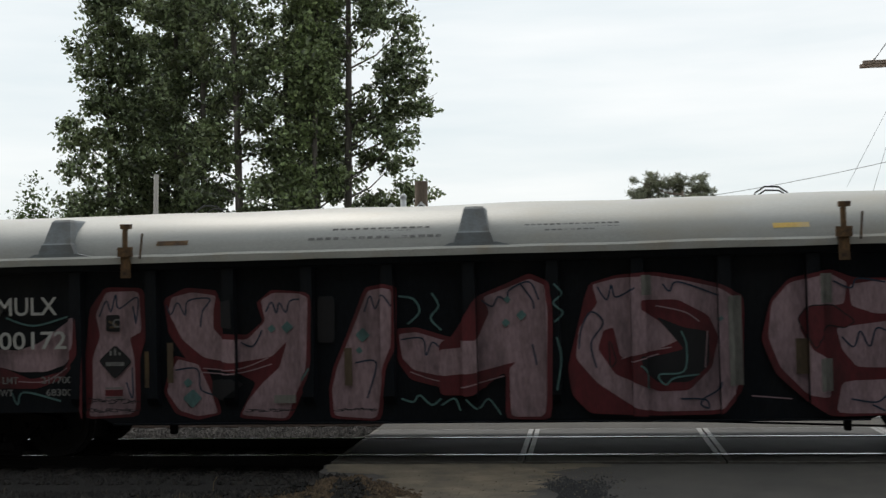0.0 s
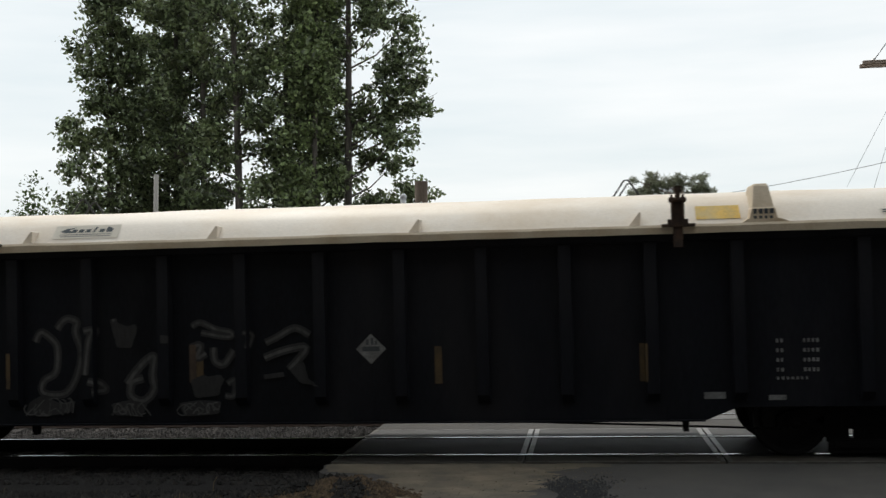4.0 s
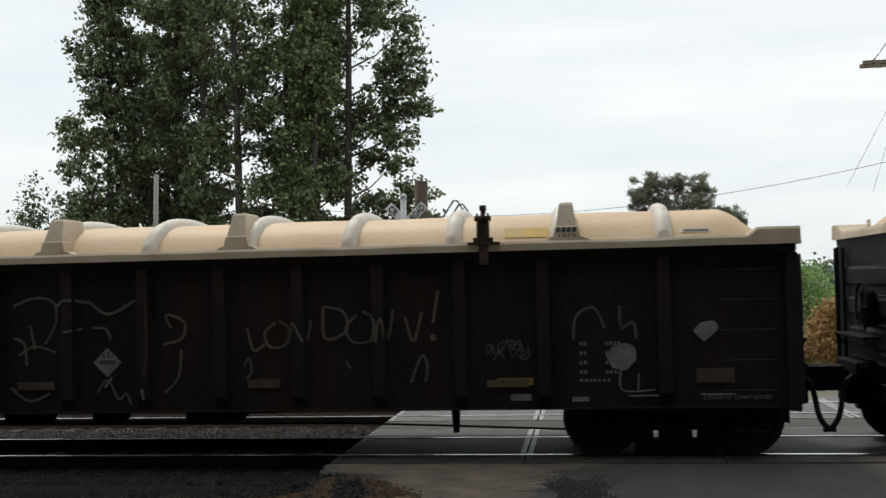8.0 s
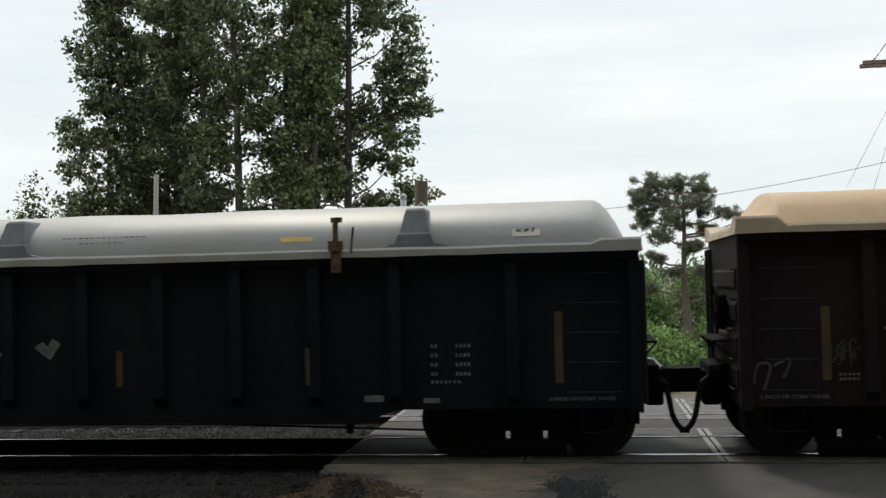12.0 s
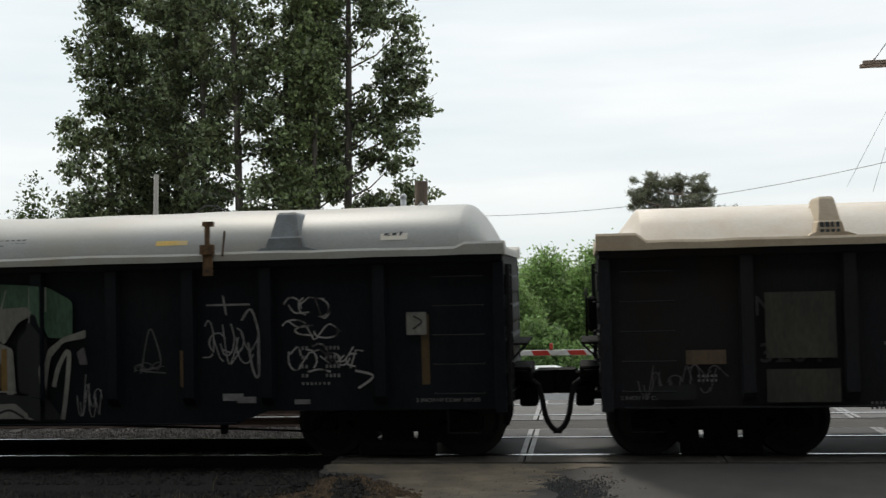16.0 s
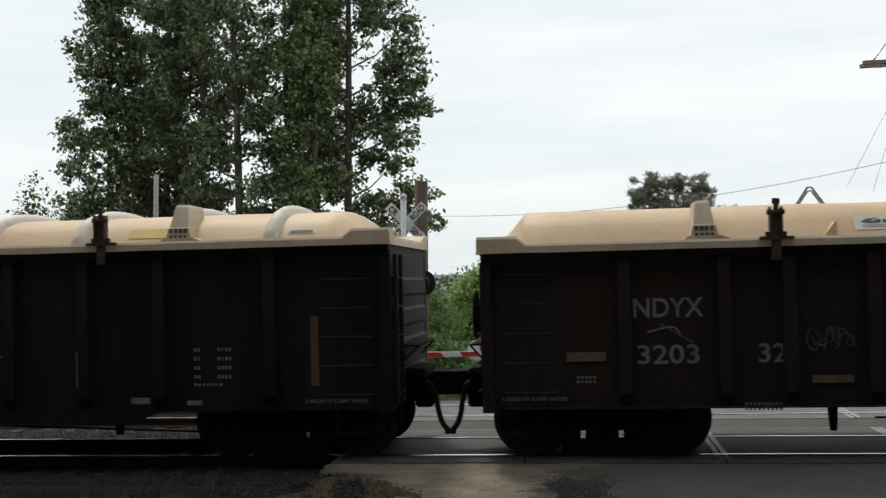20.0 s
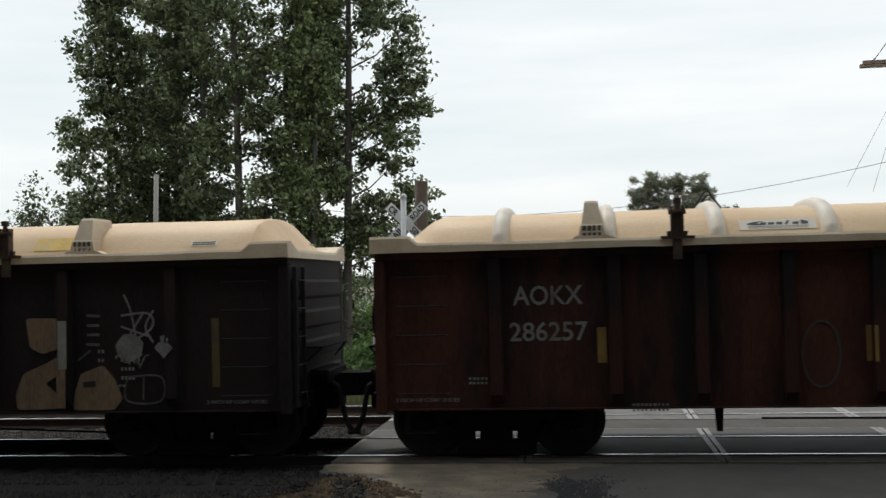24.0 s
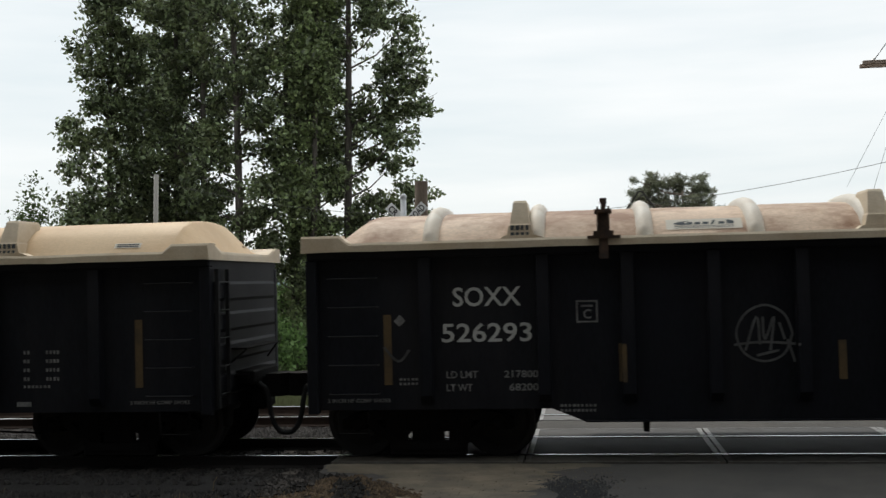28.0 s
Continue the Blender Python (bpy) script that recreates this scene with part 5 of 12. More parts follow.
line(0, "navy", 0.02, (3.54, 1.23), (3.54, 0.84), (3.46, 1.04))
line(0, "navy", 0.02, (4.99, 1.53), (5.15, 1.48), (5.27, 1.68))
blob(0, "teal", "teal", 0.005, (5.34, 1.7), (5.4, 1.75), (5.45, 1.69), (5.39, 1.64))
blob(0, "teal", "teal", 0.005, (5.52, 1.71), (5.6, 1.79), (5.68, 1.71), (5.59, 1.63))
blob(0, "teal", "teal", 0.005, (6.47, 1.6), (6.57, 1.69), (6.66, 1.59), (6.56, 1.5))
blob(0, "teal", "teal", 0.005, (4.21, 0.83), (4.35, 0.95), (4.47, 0.83), (4.34, 0.7))
blob(0, "teal", "teal", 0.005, (6.47, 1.41), (6.52, 1.45), (6.57, 1.4), (6.52, 1.36))
blob(0, "teal", "teal", 0.005, (4.22, 1.03), (4.29, 1.09), (4.35, 1.03), (4.28, 0.96))
line(0, "teal", 0.025, (1.82, 1.9), (2.2, 1.79), (2.67, 1.9))
line(0, "teal", 0.025, (7.03, 2.07), (7.22, 2.03), (7.29, 1.87), (7.14, 1.72))
line(0, "teal", 0.025, (1.89, 0.93), (1.97, 0.77), (2.06, 0.93), (2.57, 0.81))
line(0, "teal", 0.025, (7.45, 2.1), (7.53, 1.94), (7.43, 1.79), (7.56, 1.64))
line(0, "teal", 0.025, (7.04, 0.8), (7.19, 0.76), (7.27, 0.84), (7.42, 0.72), (7.54, 0.8))
line(0, "teal", 0.025, (5.8, 1.05), (5.9, 1.2))
line(0, "pink", 0.014, (4.45, 1.16), (4.94, 1.14), (5.39, 1.25))
line(0, "pink", 0.014, (4.49, 1.21), (4.94, 1.19), (5.35, 1.33))
line(0, "pink", 0.014, (7.16, 1.13), (7.54, 1.01), (8.04, 1.02))
line(0, "pink", 0.014, (1.98, 1.07), (2.36, 1.07), (2.66, 1.24))
blob(0, "inkblack", "inkblack", 0.005, (3.2, 1.91), (3.39, 1.91), (3.39, 1.69), (3.2, 1.7))
blob(0, "inkblack", "inkblack", 0.005, (3.32, 1.53), (3.55, 1.31), (3.31, 1.08), (3.09, 1.32))
blob(0, "inkblack", "inkblack", 0.005, (4.61, 1.06), (4.9, 1.08), (5.02, 1.0), (4.73, 0.79), (4.61, 0.87))
blob(0, "inkblack", "inkblack", 0.005, (4.75, 2.04), (4.9, 2.08), (4.91, 1.7), (4.77, 1.73))
blob(0, "inkblack", "inkblack", 0.005, (6.0, 2.09), (6.22, 2.09), (6.21, 1.51), (5.99, 1.51))
line(0, "dimwhite", 0.05, (3.19, 1.28), (3.44, 1.28))
line(0, "dimwhite", 0.03, (3.26, 1.45), (3.26, 1.39))
line(0, "dimwhite", 0.03, (3.32, 1.48), (3.32, 1.39))
line(0, "dimwhite", 0.03, (3.38, 1.43), (3.38, 1.39))
line(0, "ochre", 0.03, (3.24, 1.83), (3.34, 1.77), (3.25, 1.75))
patch(0, "ochre", 6.33, 6.43, 0.97, 1.44)
patch(0, "ochre", 4.02, 4.1, 1.03, 1.54)
patch(0, "dimwhite", 3.18, 3.42, 0.96, 0.98)
patch(0, "dimwhite", 3.18, 3.41, 0.84, 0.86)
patch(0, "red", 3.18, 3.42, 0.87, 0.95)
patch(0, "bone", 5.42, 5.7, 0.76, 0.86)
scrawl(0, 2.93, 0.77, 0.65, 0.07, 71, "inkblack", 0.018, 7)
scrawl(0, 2.95, 0.66, 0.63, 0.05, 72, "inkblack", 0.018, 8)
scrawl(0, 5.05, 0.65, 0.6, 0.04, 73, "inkblack", 0.018, 8)
scrawl(0, 6.21, 0.65, 0.51, 0.04, 74, "inkblack", 0.018, 7)
blob(0, "red", "red", 0.005, (7.69, 1.56), (8.01, 2.05), (8.36, 2.19), (8.66, 2.32), (8.9, 2.21), (8.94, 1.84), (8.9, 0.53), (8.33, 0.54), (8.35, 1.13), (7.94, 0.83), (7.52, 0.84), (7.53, 1.48))
blob(0, "red", "red", 0.005, (9.1, 1.16), (9.37, 2.17), (9.71, 2.27), (10.15, 2.3), (10.59, 2.22), (10.94, 2.13), (11.21, 1.98), (11.17, 0.87), (10.91, 0.58), (10.17, 0.57), (9.36, 0.6), (9.15, 0.82))
blob(0, "red", "red", 0.005, (11.39, 1.46), (11.51, 1.93), (11.73, 2.18), (12.2, 2.28), (12.47, 2.17), (13.3, 2.15), (13.24, 0.57), (12.17, 0.54), (11.9, 0.72), (11.55, 1.05))
blob(0, "pink", "pink", 0.005, (7.8, 1.51), (8.0, 1.51), (8.16, 1.85), (8.09, 2.04), (8.35, 2.13), (8.66, 2.25), (8.84, 2.17), (8.88, 1.84), (8.83, 0.57), (8.4, 0.57), (8.39, 1.16), (8.48, 1.24), (7.95, 1.11), (7.52, 1.07), (7.53, 1.4), (7.8, 1.42))
blob(0, "pink", "pink", 0.005, (9.42, 2.16), (9.71, 2.23), (10.15, 2.25), (10.58, 2.17), (10.91, 2.09), (11.15, 1.93), (11.12, 0.91), (10.9, 0.63), (10.17, 0.62), (9.88, 0.68), (9.45, 0.97), (9.2, 1.27), (9.25, 1.64), (9.48, 1.93))
blob(0, "pink", "pink", 0.005, (11.52, 1.89), (11.73, 2.13), (12.19, 2.23), (12.39, 2.12), (12.35, 1.87), (12.18, 1.84), (11.9, 1.77), (11.83, 1.6), (11.96, 1.33), (12.16, 1.22), (12.17, 0.76), (11.9, 0.81), (11.6, 1.13), (11.47, 1.49))
blob(0, "pink", "pink", 0.005, (12.25, 1.58), (12.45, 1.61), (13.28, 1.71), (13.26, 1.1), (12.47, 1.12), (12.31, 1.33))
blob(0, "pink", "pink", 0.005, (12.41, 2.09), (12.78, 2.14), (13.29, 2.07), (13.28, 1.75), (12.7, 1.74), (12.43, 1.84))
blob(0, "pink", "pink", 0.005, (12.3, 0.96), (13.25, 0.99), (13.24, 0.58), (12.22, 0.58))
blob(0, "red", "red", 0.005, (9.99, 1.96), (10.43, 1.96), (10.79, 1.76), (10.9, 1.5), (10.81, 1.14), (10.54, 0.87), (10.18, 0.86), (9.96, 0.95), (9.67, 1.07), (9.47, 1.38), (9.54, 1.6), (9.66, 1.64), (9.74, 1.26), (10.2, 1.37), (10.43, 1.47), (10.21, 1.7), (9.99, 1.85))
blob(0, "inkblack", "inkblack", 0.005, (10.17, 1.76), (10.5, 1.62), (10.79, 1.57), (10.78, 1.17), (10.55, 0.97), (10.18, 0.96), (10.01, 1.11), (9.97, 1.29), (10.19, 1.29), (10.49, 1.36), (10.35, 1.54))
blob(0, "red", "inkblack", 0.015, (9.61, 1.49), (9.68, 1.23), (9.62, 1.15))
blob(0, "red", "inkblack", 0.015, (11.82, 1.7), (11.94, 1.85), (12.22, 1.85), (12.46, 1.66), (12.35, 1.59), (12.15, 1.63), (11.99, 1.34))
line(0, "navy", 0.02, (8.07, 2.0), (8.2, 1.92), (8.28, 2.04), (8.4, 1.97), (8.41, 2.11), (8.66, 2.21), (8.77, 1.99))
line(0, "navy", 0.02, (9.48, 2.13), (9.59, 1.97), (9.65, 2.15), (9.7, 2.0), (9.92, 2.11))
line(0, "navy", 0.02, (10.26, 2.15), (10.34, 2.06), (10.44, 2.17), (10.9, 2.0))
line(0, "navy", 0.02, (12.23, 2.14), (12.43, 2.05), (12.51, 2.16), (12.82, 2.11))
line(0, "navy", 0.02, (12.31, 1.48), (12.44, 1.36), (12.52, 1.54), (12.62, 1.36), (12.7, 1.57), (12.82, 1.54))
line(0, "navy", 0.02, (10.43, 0.77), (10.72, 0.76), (10.76, 0.66), (10.67, 0.7), (10.72, 0.78), (10.87, 0.87), (10.91, 0.98))
line(0, "navy", 0.02, (9.24, 1.38), (9.28, 1.64), (9.4, 1.83), (9.54, 1.69), (9.39, 1.45), (9.45, 1.15))
line(0, "navy", 0.02, (8.68, 1.45), (8.73, 1.2))
line(0, "navy", 0.02, (8.55, 2.19), (8.69, 1.99), (8.71, 1.88))
line(0, "navy", 0.02, (12.39, 0.75), (12.67, 0.71), (12.79, 0.79))
line(0, "navy", 0.02, (12.63, 0.68), (12.77, 0.61))
blob(0, "teal", "teal", 0.005, (8.49, 1.81), (8.56, 1.87), (8.62, 1.81), (8.55, 1.74))
blob(0, "teal", "teal", 0.005, (8.31, 1.72), (8.36, 1.77), (8.42, 1.72), (8.36, 1.66))
blob(0, "teal", "teal", 0.005, (10.88, 1.72), (10.92, 1.76), (10.95, 1.72), (10.91, 1.69))
blob(0, "teal", "teal", 0.005, (8.34, 2.0), (8.39, 2.05), (8.43, 2.0), (8.39, 1.95))
line(0, "teal", 0.022, (10.46, 1.58), (10.52, 1.4), (10.48, 1.1), (10.19, 1.06), (10.26, 0.94), (10.37, 1.02), (10.66, 1.06))
line(0, "teal", 0.022, (9.97, 1.18), (10.05, 1.1), (10.06, 0.89))
line(0, "teal", 0.022, (8.96, 2.18), (9.05, 2.06), (8.95, 1.95), (9.06, 1.83), (8.96, 1.72))
line(0, "teal", 0.022, (8.98, 1.54), (9.03, 1.27), (8.97, 0.9))
line(0, "teal", 0.022, (7.55, 0.72), (7.71, 0.8), (7.78, 0.65))
line(0, "teal", 0.022, (7.86, 0.8), (8.01, 0.68), (8.13, 0.79), (8.28, 0.6))
line(0, "pink", 0.016, (10.17, 1.89), (10.5, 1.81), (10.68, 1.69))
line(0, "pink", 0.016, (9.75, 1.26), (9.98, 1.33), (10.34, 1.39))
line(0, "pink", 0.016, (9.86, 1.22), (10.19, 1.31))
line(0, "pink", 0.016, (7.79, 0.93), (8.06, 1.0), (8.33, 1.07))
line(0, "pink", 0.016, (11.26, 0.8), (11.72, 0.76))
line(0, "pink", 0.016, (10.77, 1.58), (10.73, 1.14))
patch(0, "ochre", 11.78, 11.92, 1.05, 1.47)
# letter paint on the post faces, made paler for the light they catch
patch(0, "bone", 10.0, 10.12, 2.02, 2.26)
patch(0, "bone", 11.0, 11.17, 0.93, 1.99)
patch(0, "bone", 12.06, 12.21, 1.88, 2.23)
patch(0, "bone", 12.04, 12.19, 0.85, 1.23)
blob(0, "pink", "red", 0.06, (13.16, 1.69), (13.63, 1.86), (14.41, 1.91), (14.83, 1.83), (15.0, 1.59), (14.96, 1.24), (14.53, 1.11), (14.18, 0.9), (13.75, 0.73), (13.17, 0.74))
line(0, "red", 0.06, (13.18, 1.13), (13.62, 1.26), (14.04, 1.05), (14.46, 1.18))
line(0, "navy", 0.02, (14.69, 1.8), (14.9, 1.66), (14.75, 1.52), (14.92, 1.38))
line(0, "inkblack", 0.03, (13.8, 1.71), (14.2, 1.74), (14.22, 1.43), (13.8, 1.36), (13.8, 1.71))
blob(0, "teal", "teal", 0.01, (13.07, 1.13), (13.33, 1.16), (13.5, 1.05), (13.32, 0.91), (13.03, 0.99))
line(0, "teal", 0.02, (13.49, 2.04), (13.92, 2.06), (14.41, 1.98))
line(0, "ghost", 0.025, (14.71, 2.43), (14.88, 2.35), (14.84, 2.15), (14.74, 2.22), (14.71, 2.43))
line(0, "ghost", 0.025, (14.95, 2.46), (14.98, 2.11), (15.12, 2.18), (15.05, 2.28), (15.23, 2.35), (15.12, 2.21), (15.22, 2.07))
# car 1
blob(1, "inkblack", "cyandim", 0.032, (3.11, 2.41), (3.69, 2.49), (4.12, 2.51), (4.62, 2.5), (4.83, 2.23), (5.11, 2.36), (5.81, 2.47), (6.29, 2.4), (6.62, 2.12), (6.78, 1.63), (7.62, 1.51), (7.81, 1.21), (7.75, 0.53), (6.17, 0.51), (5.34, 0.58), (4.5, 0.5), (3.36, 0.51), (3.11, 0.85))
blob(1, "inkblack", "cyandim", 0.032, (7.24, 2.46), (7.71, 2.43), (8.43, 2.29), (9.02, 2.37), (9.47, 2.24), (9.92, 2.3), (9.94, 1.44), (9.5, 1.18), (9.92, 0.78), (9.91, 0.5), (9.48, 0.51), (9.23, 0.79), (8.96, 0.51), (8.38, 0.51), (8.13, 0.87), (8.08, 1.41), (7.55, 1.55), (7.36, 1.76))
blob(1, "blue", "blue", 0.005, (3.18, 2.41), (3.69, 2.44), (3.85, 2.39), (3.83, 1.54), (3.73, 1.12), (3.54, 0.81), (3.18, 0.71))
blob(1, "cyandim", "cyandim", 0.005, (3.27, 1.98), (3.43, 1.94), (3.38, 1.73), (3.42, 1.55), (3.29, 1.52))
blob(1, "cyandim", "cyandim", 0.005, (3.36, 0.81), (3.53, 0.91), (3.6, 1.07), (3.58, 0.84), (3.4, 0.69))
blob(1, "blue", "blue", 0.005, (4.23, 2.37), (4.44, 2.45), (4.65, 2.36), (4.77, 2.09), (4.82, 1.25), (4.81, 0.9), (4.52, 0.68), (4.15, 0.57), (4.02, 0.69), (4.13, 0.91), (4.32, 1.26), (4.4, 1.53), (4.1, 1.67), (4.04, 1.96))
blob(1, "inkblack", "inkblack", 0.005, (4.06, 1.53), (4.15, 2.1), (4.37, 1.66))
blob(1, "tealdim", "tealdim", 0.005, (4.1, 1.65), (4.15, 1.95), (4.3, 1.7))
blob(1, "tealdim", "tealdim", 0.005, (3.98, 1.25), (4.31, 1.23), (4.21, 0.91), (4.02, 0.7), (3.82, 0.52), (3.97, 0.9))
blob(1, "cyandim", "cyandim", 0.005, (4.02, 1.35), (4.24, 1.45), (4.37, 1.49), (4.35, 1.39), (4.12, 1.35))
blob(1, "ash", "ash", 0.005, (4.74, 1.81), (5.02, 1.39), (5.2, 0.9), (4.79, 0.72), (4.52, 0.59), (4.79, 0.9))
blob(1, "cyandim", "cyandim", 0.005, (4.52, 0.64), (4.79, 0.83), (5.11, 0.9), (4.79, 0.75))
blob(1, "cyandim", "cyandim", 0.005, (4.88, 0.83), (4.94, 0.97), (4.99, 0.87), (5.06, 1.02), (5.13, 0.9))
line(1, "cyandim", 0.035, (4.71, 2.31), (4.87, 2.18), (5.05, 2))
line(1, "tealdim", 0.05, (5.01, 1.91), (5.06, 2.19), (5.15, 2.32))
line(1, "paleline", 0.022, (5.04, 1.64), (5.13, 1.54), (5.07, 1.41), (5.17, 1.37), (5.1, 1.21), (5.21, 1.16), (5.15, 1.02), (5.26, 1.05))
blob(1, "blue", "blue", 0.005, (5.12, 2.21), (5.33, 2.28), (5.74, 2.34), (6.22, 2.26), (6.38, 2.05), (6.41, 1.78), (6.21, 1.5), (6.21, 1.35), (7.28, 1.28), (7.24, 0.86), (6.38, 0.8), (6.17, 0.89), (5.94, 1.2), (5.78, 1.51), (5.83, 1.23), (5.89, 0.89), (5.69, 0.67), (5.49, 0.81), (5.31, 1.24), (5.18, 1.8))
blob(1, "inkblack", "inkblack", 0.005, (5.69, 1.91), (5.99, 1.99), (6.12, 1.85), (6.03, 1.67), (5.75, 1.57))
blob(1, "ash", "ash", 0.005, (5.92, 1.89), (6.07, 1.89), (6.05, 1.71), (5.93, 1.68))
blob(1, "cyandim", "cyandim", 0.005, (6.18, 1.52), (6.3, 1.76), (6.39, 2), (6.42, 1.79), (6.32, 1.63))
blob(1, "ash", "ash", 0.005, (5.91, 1.13), (6.08, 0.96), (6.15, 0.78), (5.77, 0.58), (5.65, 0.53), (5.52, 0.82), (5.7, 0.74))
blob(1, "paleline", "paleline", 0.005, (5.59, 0.81), (5.66, 0.82), (5.7, 0.59), (5.62, 0.58))
blob(1, "paleline", "paleline", 0.005, (5.73, 0.92), (5.8, 0.93), (5.81, 0.81), (5.74, 0.79))
blob(1, "cyandim", "cyandim", 0.005, (6.27, 1.09), (6.34, 1.21), (6.39, 1.23), (6.34, 1.06))
blob(1, "green", "green", 0.005, (6.5, 1.55), (6.58, 1.7), (6.64, 1.59), (6.79, 1.77), (6.85, 1.55), (6.67, 1.48))
line(1, "tealdim", 0.07, (6.58, 1.5), (7.08, 1.46), (7.52, 1.41), (7.57, 1.2), (7.67, 1.15), (7.63, 0.8), (7.6, 0.57))
line(1, "green", 0.05, (6.88, 1.55), (7.22, 1.57), (7.55, 1.51))
blob(1, "ash", "ash", 0.005, (7.21, 1.28), (7.45, 1.25), (7.4, 0.77), (7.17, 0.8), (7.26, 0.88), (7.17, 0.94), (7.31, 1.04), (7.18, 1.11), (7.31, 1.16))
line(1, "tealdim", 0.06, (7.28, 2.43), (7.3, 2.13), (7.37, 1.76), (7.5, 1.61), (7.69, 1.45), (7.96, 1.42))
line(1, "cyandim", 0.04, (7.61, 2.45), (7.74, 2.42), (7.99, 2.34))
blob(1, "blue", "blue", 0.005, (7.41, 2.32), (7.91, 2.31), (8.43, 2.19), (9.08, 2.25), (9.15, 1.99), (9.01, 1.73), (8.87, 1.65), (8.48, 1.65), (7.89, 1.67), (7.5, 1.67), (7.43, 2.01))
blob(1, "cyandim", "cyandim", 0.005, (8.86, 1.62), (8.98, 1.79), (9.1, 2.07), (9.17, 1.86), (9.13, 1.64))
blob(1, "cyandim", "cyandim", 0.005, (8.51, 1.67), (8.87, 1.69), (9, 1.62), (8.74, 1.6))
blob(1, "blue", "blue", 0.005, (8.14, 1.32), (8.4, 1.39), (8.66, 1.18), (9.24, 1.12), (9.38, 0.99), (9.1, 0.84), (8.71, 0.65), (8.38, 0.65), (8.26, 0.86), (8.17, 1.13))
blob(1, "ash", "ash", 0.005, (8.24, 0.86), (8.42, 0.76), (8.71, 0.86), (8.9, 0.91), (9.02, 1), (8.92, 0.79), (8.51, 0.55), (8.38, 0.58))
blob(1, "cyandim", "cyandim", 0.005, (8.84, 0.75), (8.88, 0.92), (8.94, 0.98), (8.97, 0.83))
blob(1, "tealdim", "tealdim", 0.005, (8.86, 1.42), (9.38, 1.45), (9.51, 1.64), (9.83, 1.58), (9.95, 1.67), (9.94, 1.44), (9.5, 1.3), (9.05, 1.28))
line(1, "tealdim", 0.06, (9.43, 2.24), (9.46, 1.85), (9.56, 1.59))
line(1, "tealdim", 0.05, (9.09, 0.49), (9.42, 0.77), (9.57, 0.52))
blob(1, "inkblack", "cyandim", 0.032, (9.22, 2.25), (9.67, 2.39), (9.89, 2.45), (10.32, 2.44), (10.84, 2.34), (10.98, 2.13), (11.15, 2.05), (11.41, 2.33), (11.89, 2.35), (12.34, 2.29), (12.6, 2.2), (12.69, 1.99), (12.64, 1.77), (12.91, 1.71), (12.91, 1.56), (13.17, 1.49), (13.28, 1.23), (13.23, 0.88), (12.95, 0.53), (11.91, 0.48), (11.42, 0.5), (10.79, 0.63), (10.14, 0.51), (9.19, 0.51))
blob(1, "blue", "blue", 0.005, (9.37, 2.27), (9.67, 2.34), (10.18, 2.36), (10.82, 2.3), (10.81, 1.82), (10.16, 1.76), (9.72, 1.63), (9.51, 1.71), (9.41, 1.99))
blob(1, "cyandim", "cyandim", 0.005, (10.3, 1.89), (10.6, 1.88), (10.76, 2.05), (10.76, 1.84), (10.52, 1.79))
blob(1, "tealdim", "tealdim", 0.005, (9.22, 2.2), (9.35, 2.19), (9.39, 1.85), (9.5, 1.58), (9.72, 1.49), (9.76, 1.62), (10.09, 1.55), (10.05, 1.7), (10.75, 1.68), (10.81, 1.26), (10.58, 1.25), (10.15, 1.34), (9.72, 1.4), (9.42, 1.28), (9.2, 1.21), (8.77, 1.27), (8.78, 1.42), (9.21, 1.43))
blob(1, "blue", "blue", 0.005, (9.29, 1.21), (9.86, 1.42), (10.51, 1.33), (10.6, 1.18), (10.5, 0.84), (10.14, 0.78), (9.7, 0.69), (9.41, 0.58), (9.28, 0.93))
blob(1, "ash", "ash", 0.005, (10.27, 0.9), (10.52, 1.07), (10.62, 0.83), (10.14, 0.76))
line(1, "tealdim", 0.05, (9.41, 0.6), (9.34, 0.82), (9.19, 0.68))
line(1, "cyandim", 0.03, (10.82, 2.25), (10.9, 1.83), (10.81, 1.54), (10.84, 1.26), (10.79, 0.69))
line(1, "tealdim", 0.05, (10.14, 0.58), (10.5, 0.65), (10.79, 0.73))
blob(1, "blue", "blue", 0.005, (10.96, 1.93), (11.19, 2.01), (11.48, 2.26), (11.96, 2.29), (12.25, 2.2), (12.17, 1.78), (11.68, 1.79), (11.31, 1.59), (11.03, 1.52), (11.03, 1.8))
blob(1, "blue", "blue", 0.005, (12.34, 2.2), (12.58, 2.16), (12.62, 1.93), (12.4, 1.78), (12.33, 1.85))
line(1, "cyandim", 0.03, (12.35, 1.88), (12.47, 1.89), (12.58, 2.06), (12.54, 1.87), (12.4, 1.75))
blob(1, "cyandim", "cyandim", 0.005, (11.9, 1.79), (12.09, 1.9), (12.25, 2.16), (12.21, 1.78))
blob(1, "tealdim", "tealdim", 0.005, (11.36, 1.59), (11.68, 1.71), (11.89, 1.66), (11.98, 1.37), (11.59, 1.46))
blob(1, "blue", "blue", 0.005, (12.01, 1.51), (12.43, 1.58), (12.88, 1.64), (12.87, 1.16), (12.7, 0.89), (12.27, 0.81), (12.07, 0.67), (11.97, 0.68), (11.57, 0.82), (11.01, 1.03), (10.98, 1.24), (11.17, 1.45), (11.58, 1.44), (11.93, 1.37))
blob(1, "cyandim", "cyandim", 0.005, (12.27, 0.74), (12.56, 0.96), (12.75, 1.16), (12.8, 1.51), (12.84, 1.23), (12.8, 1.01), (12.47, 0.74))
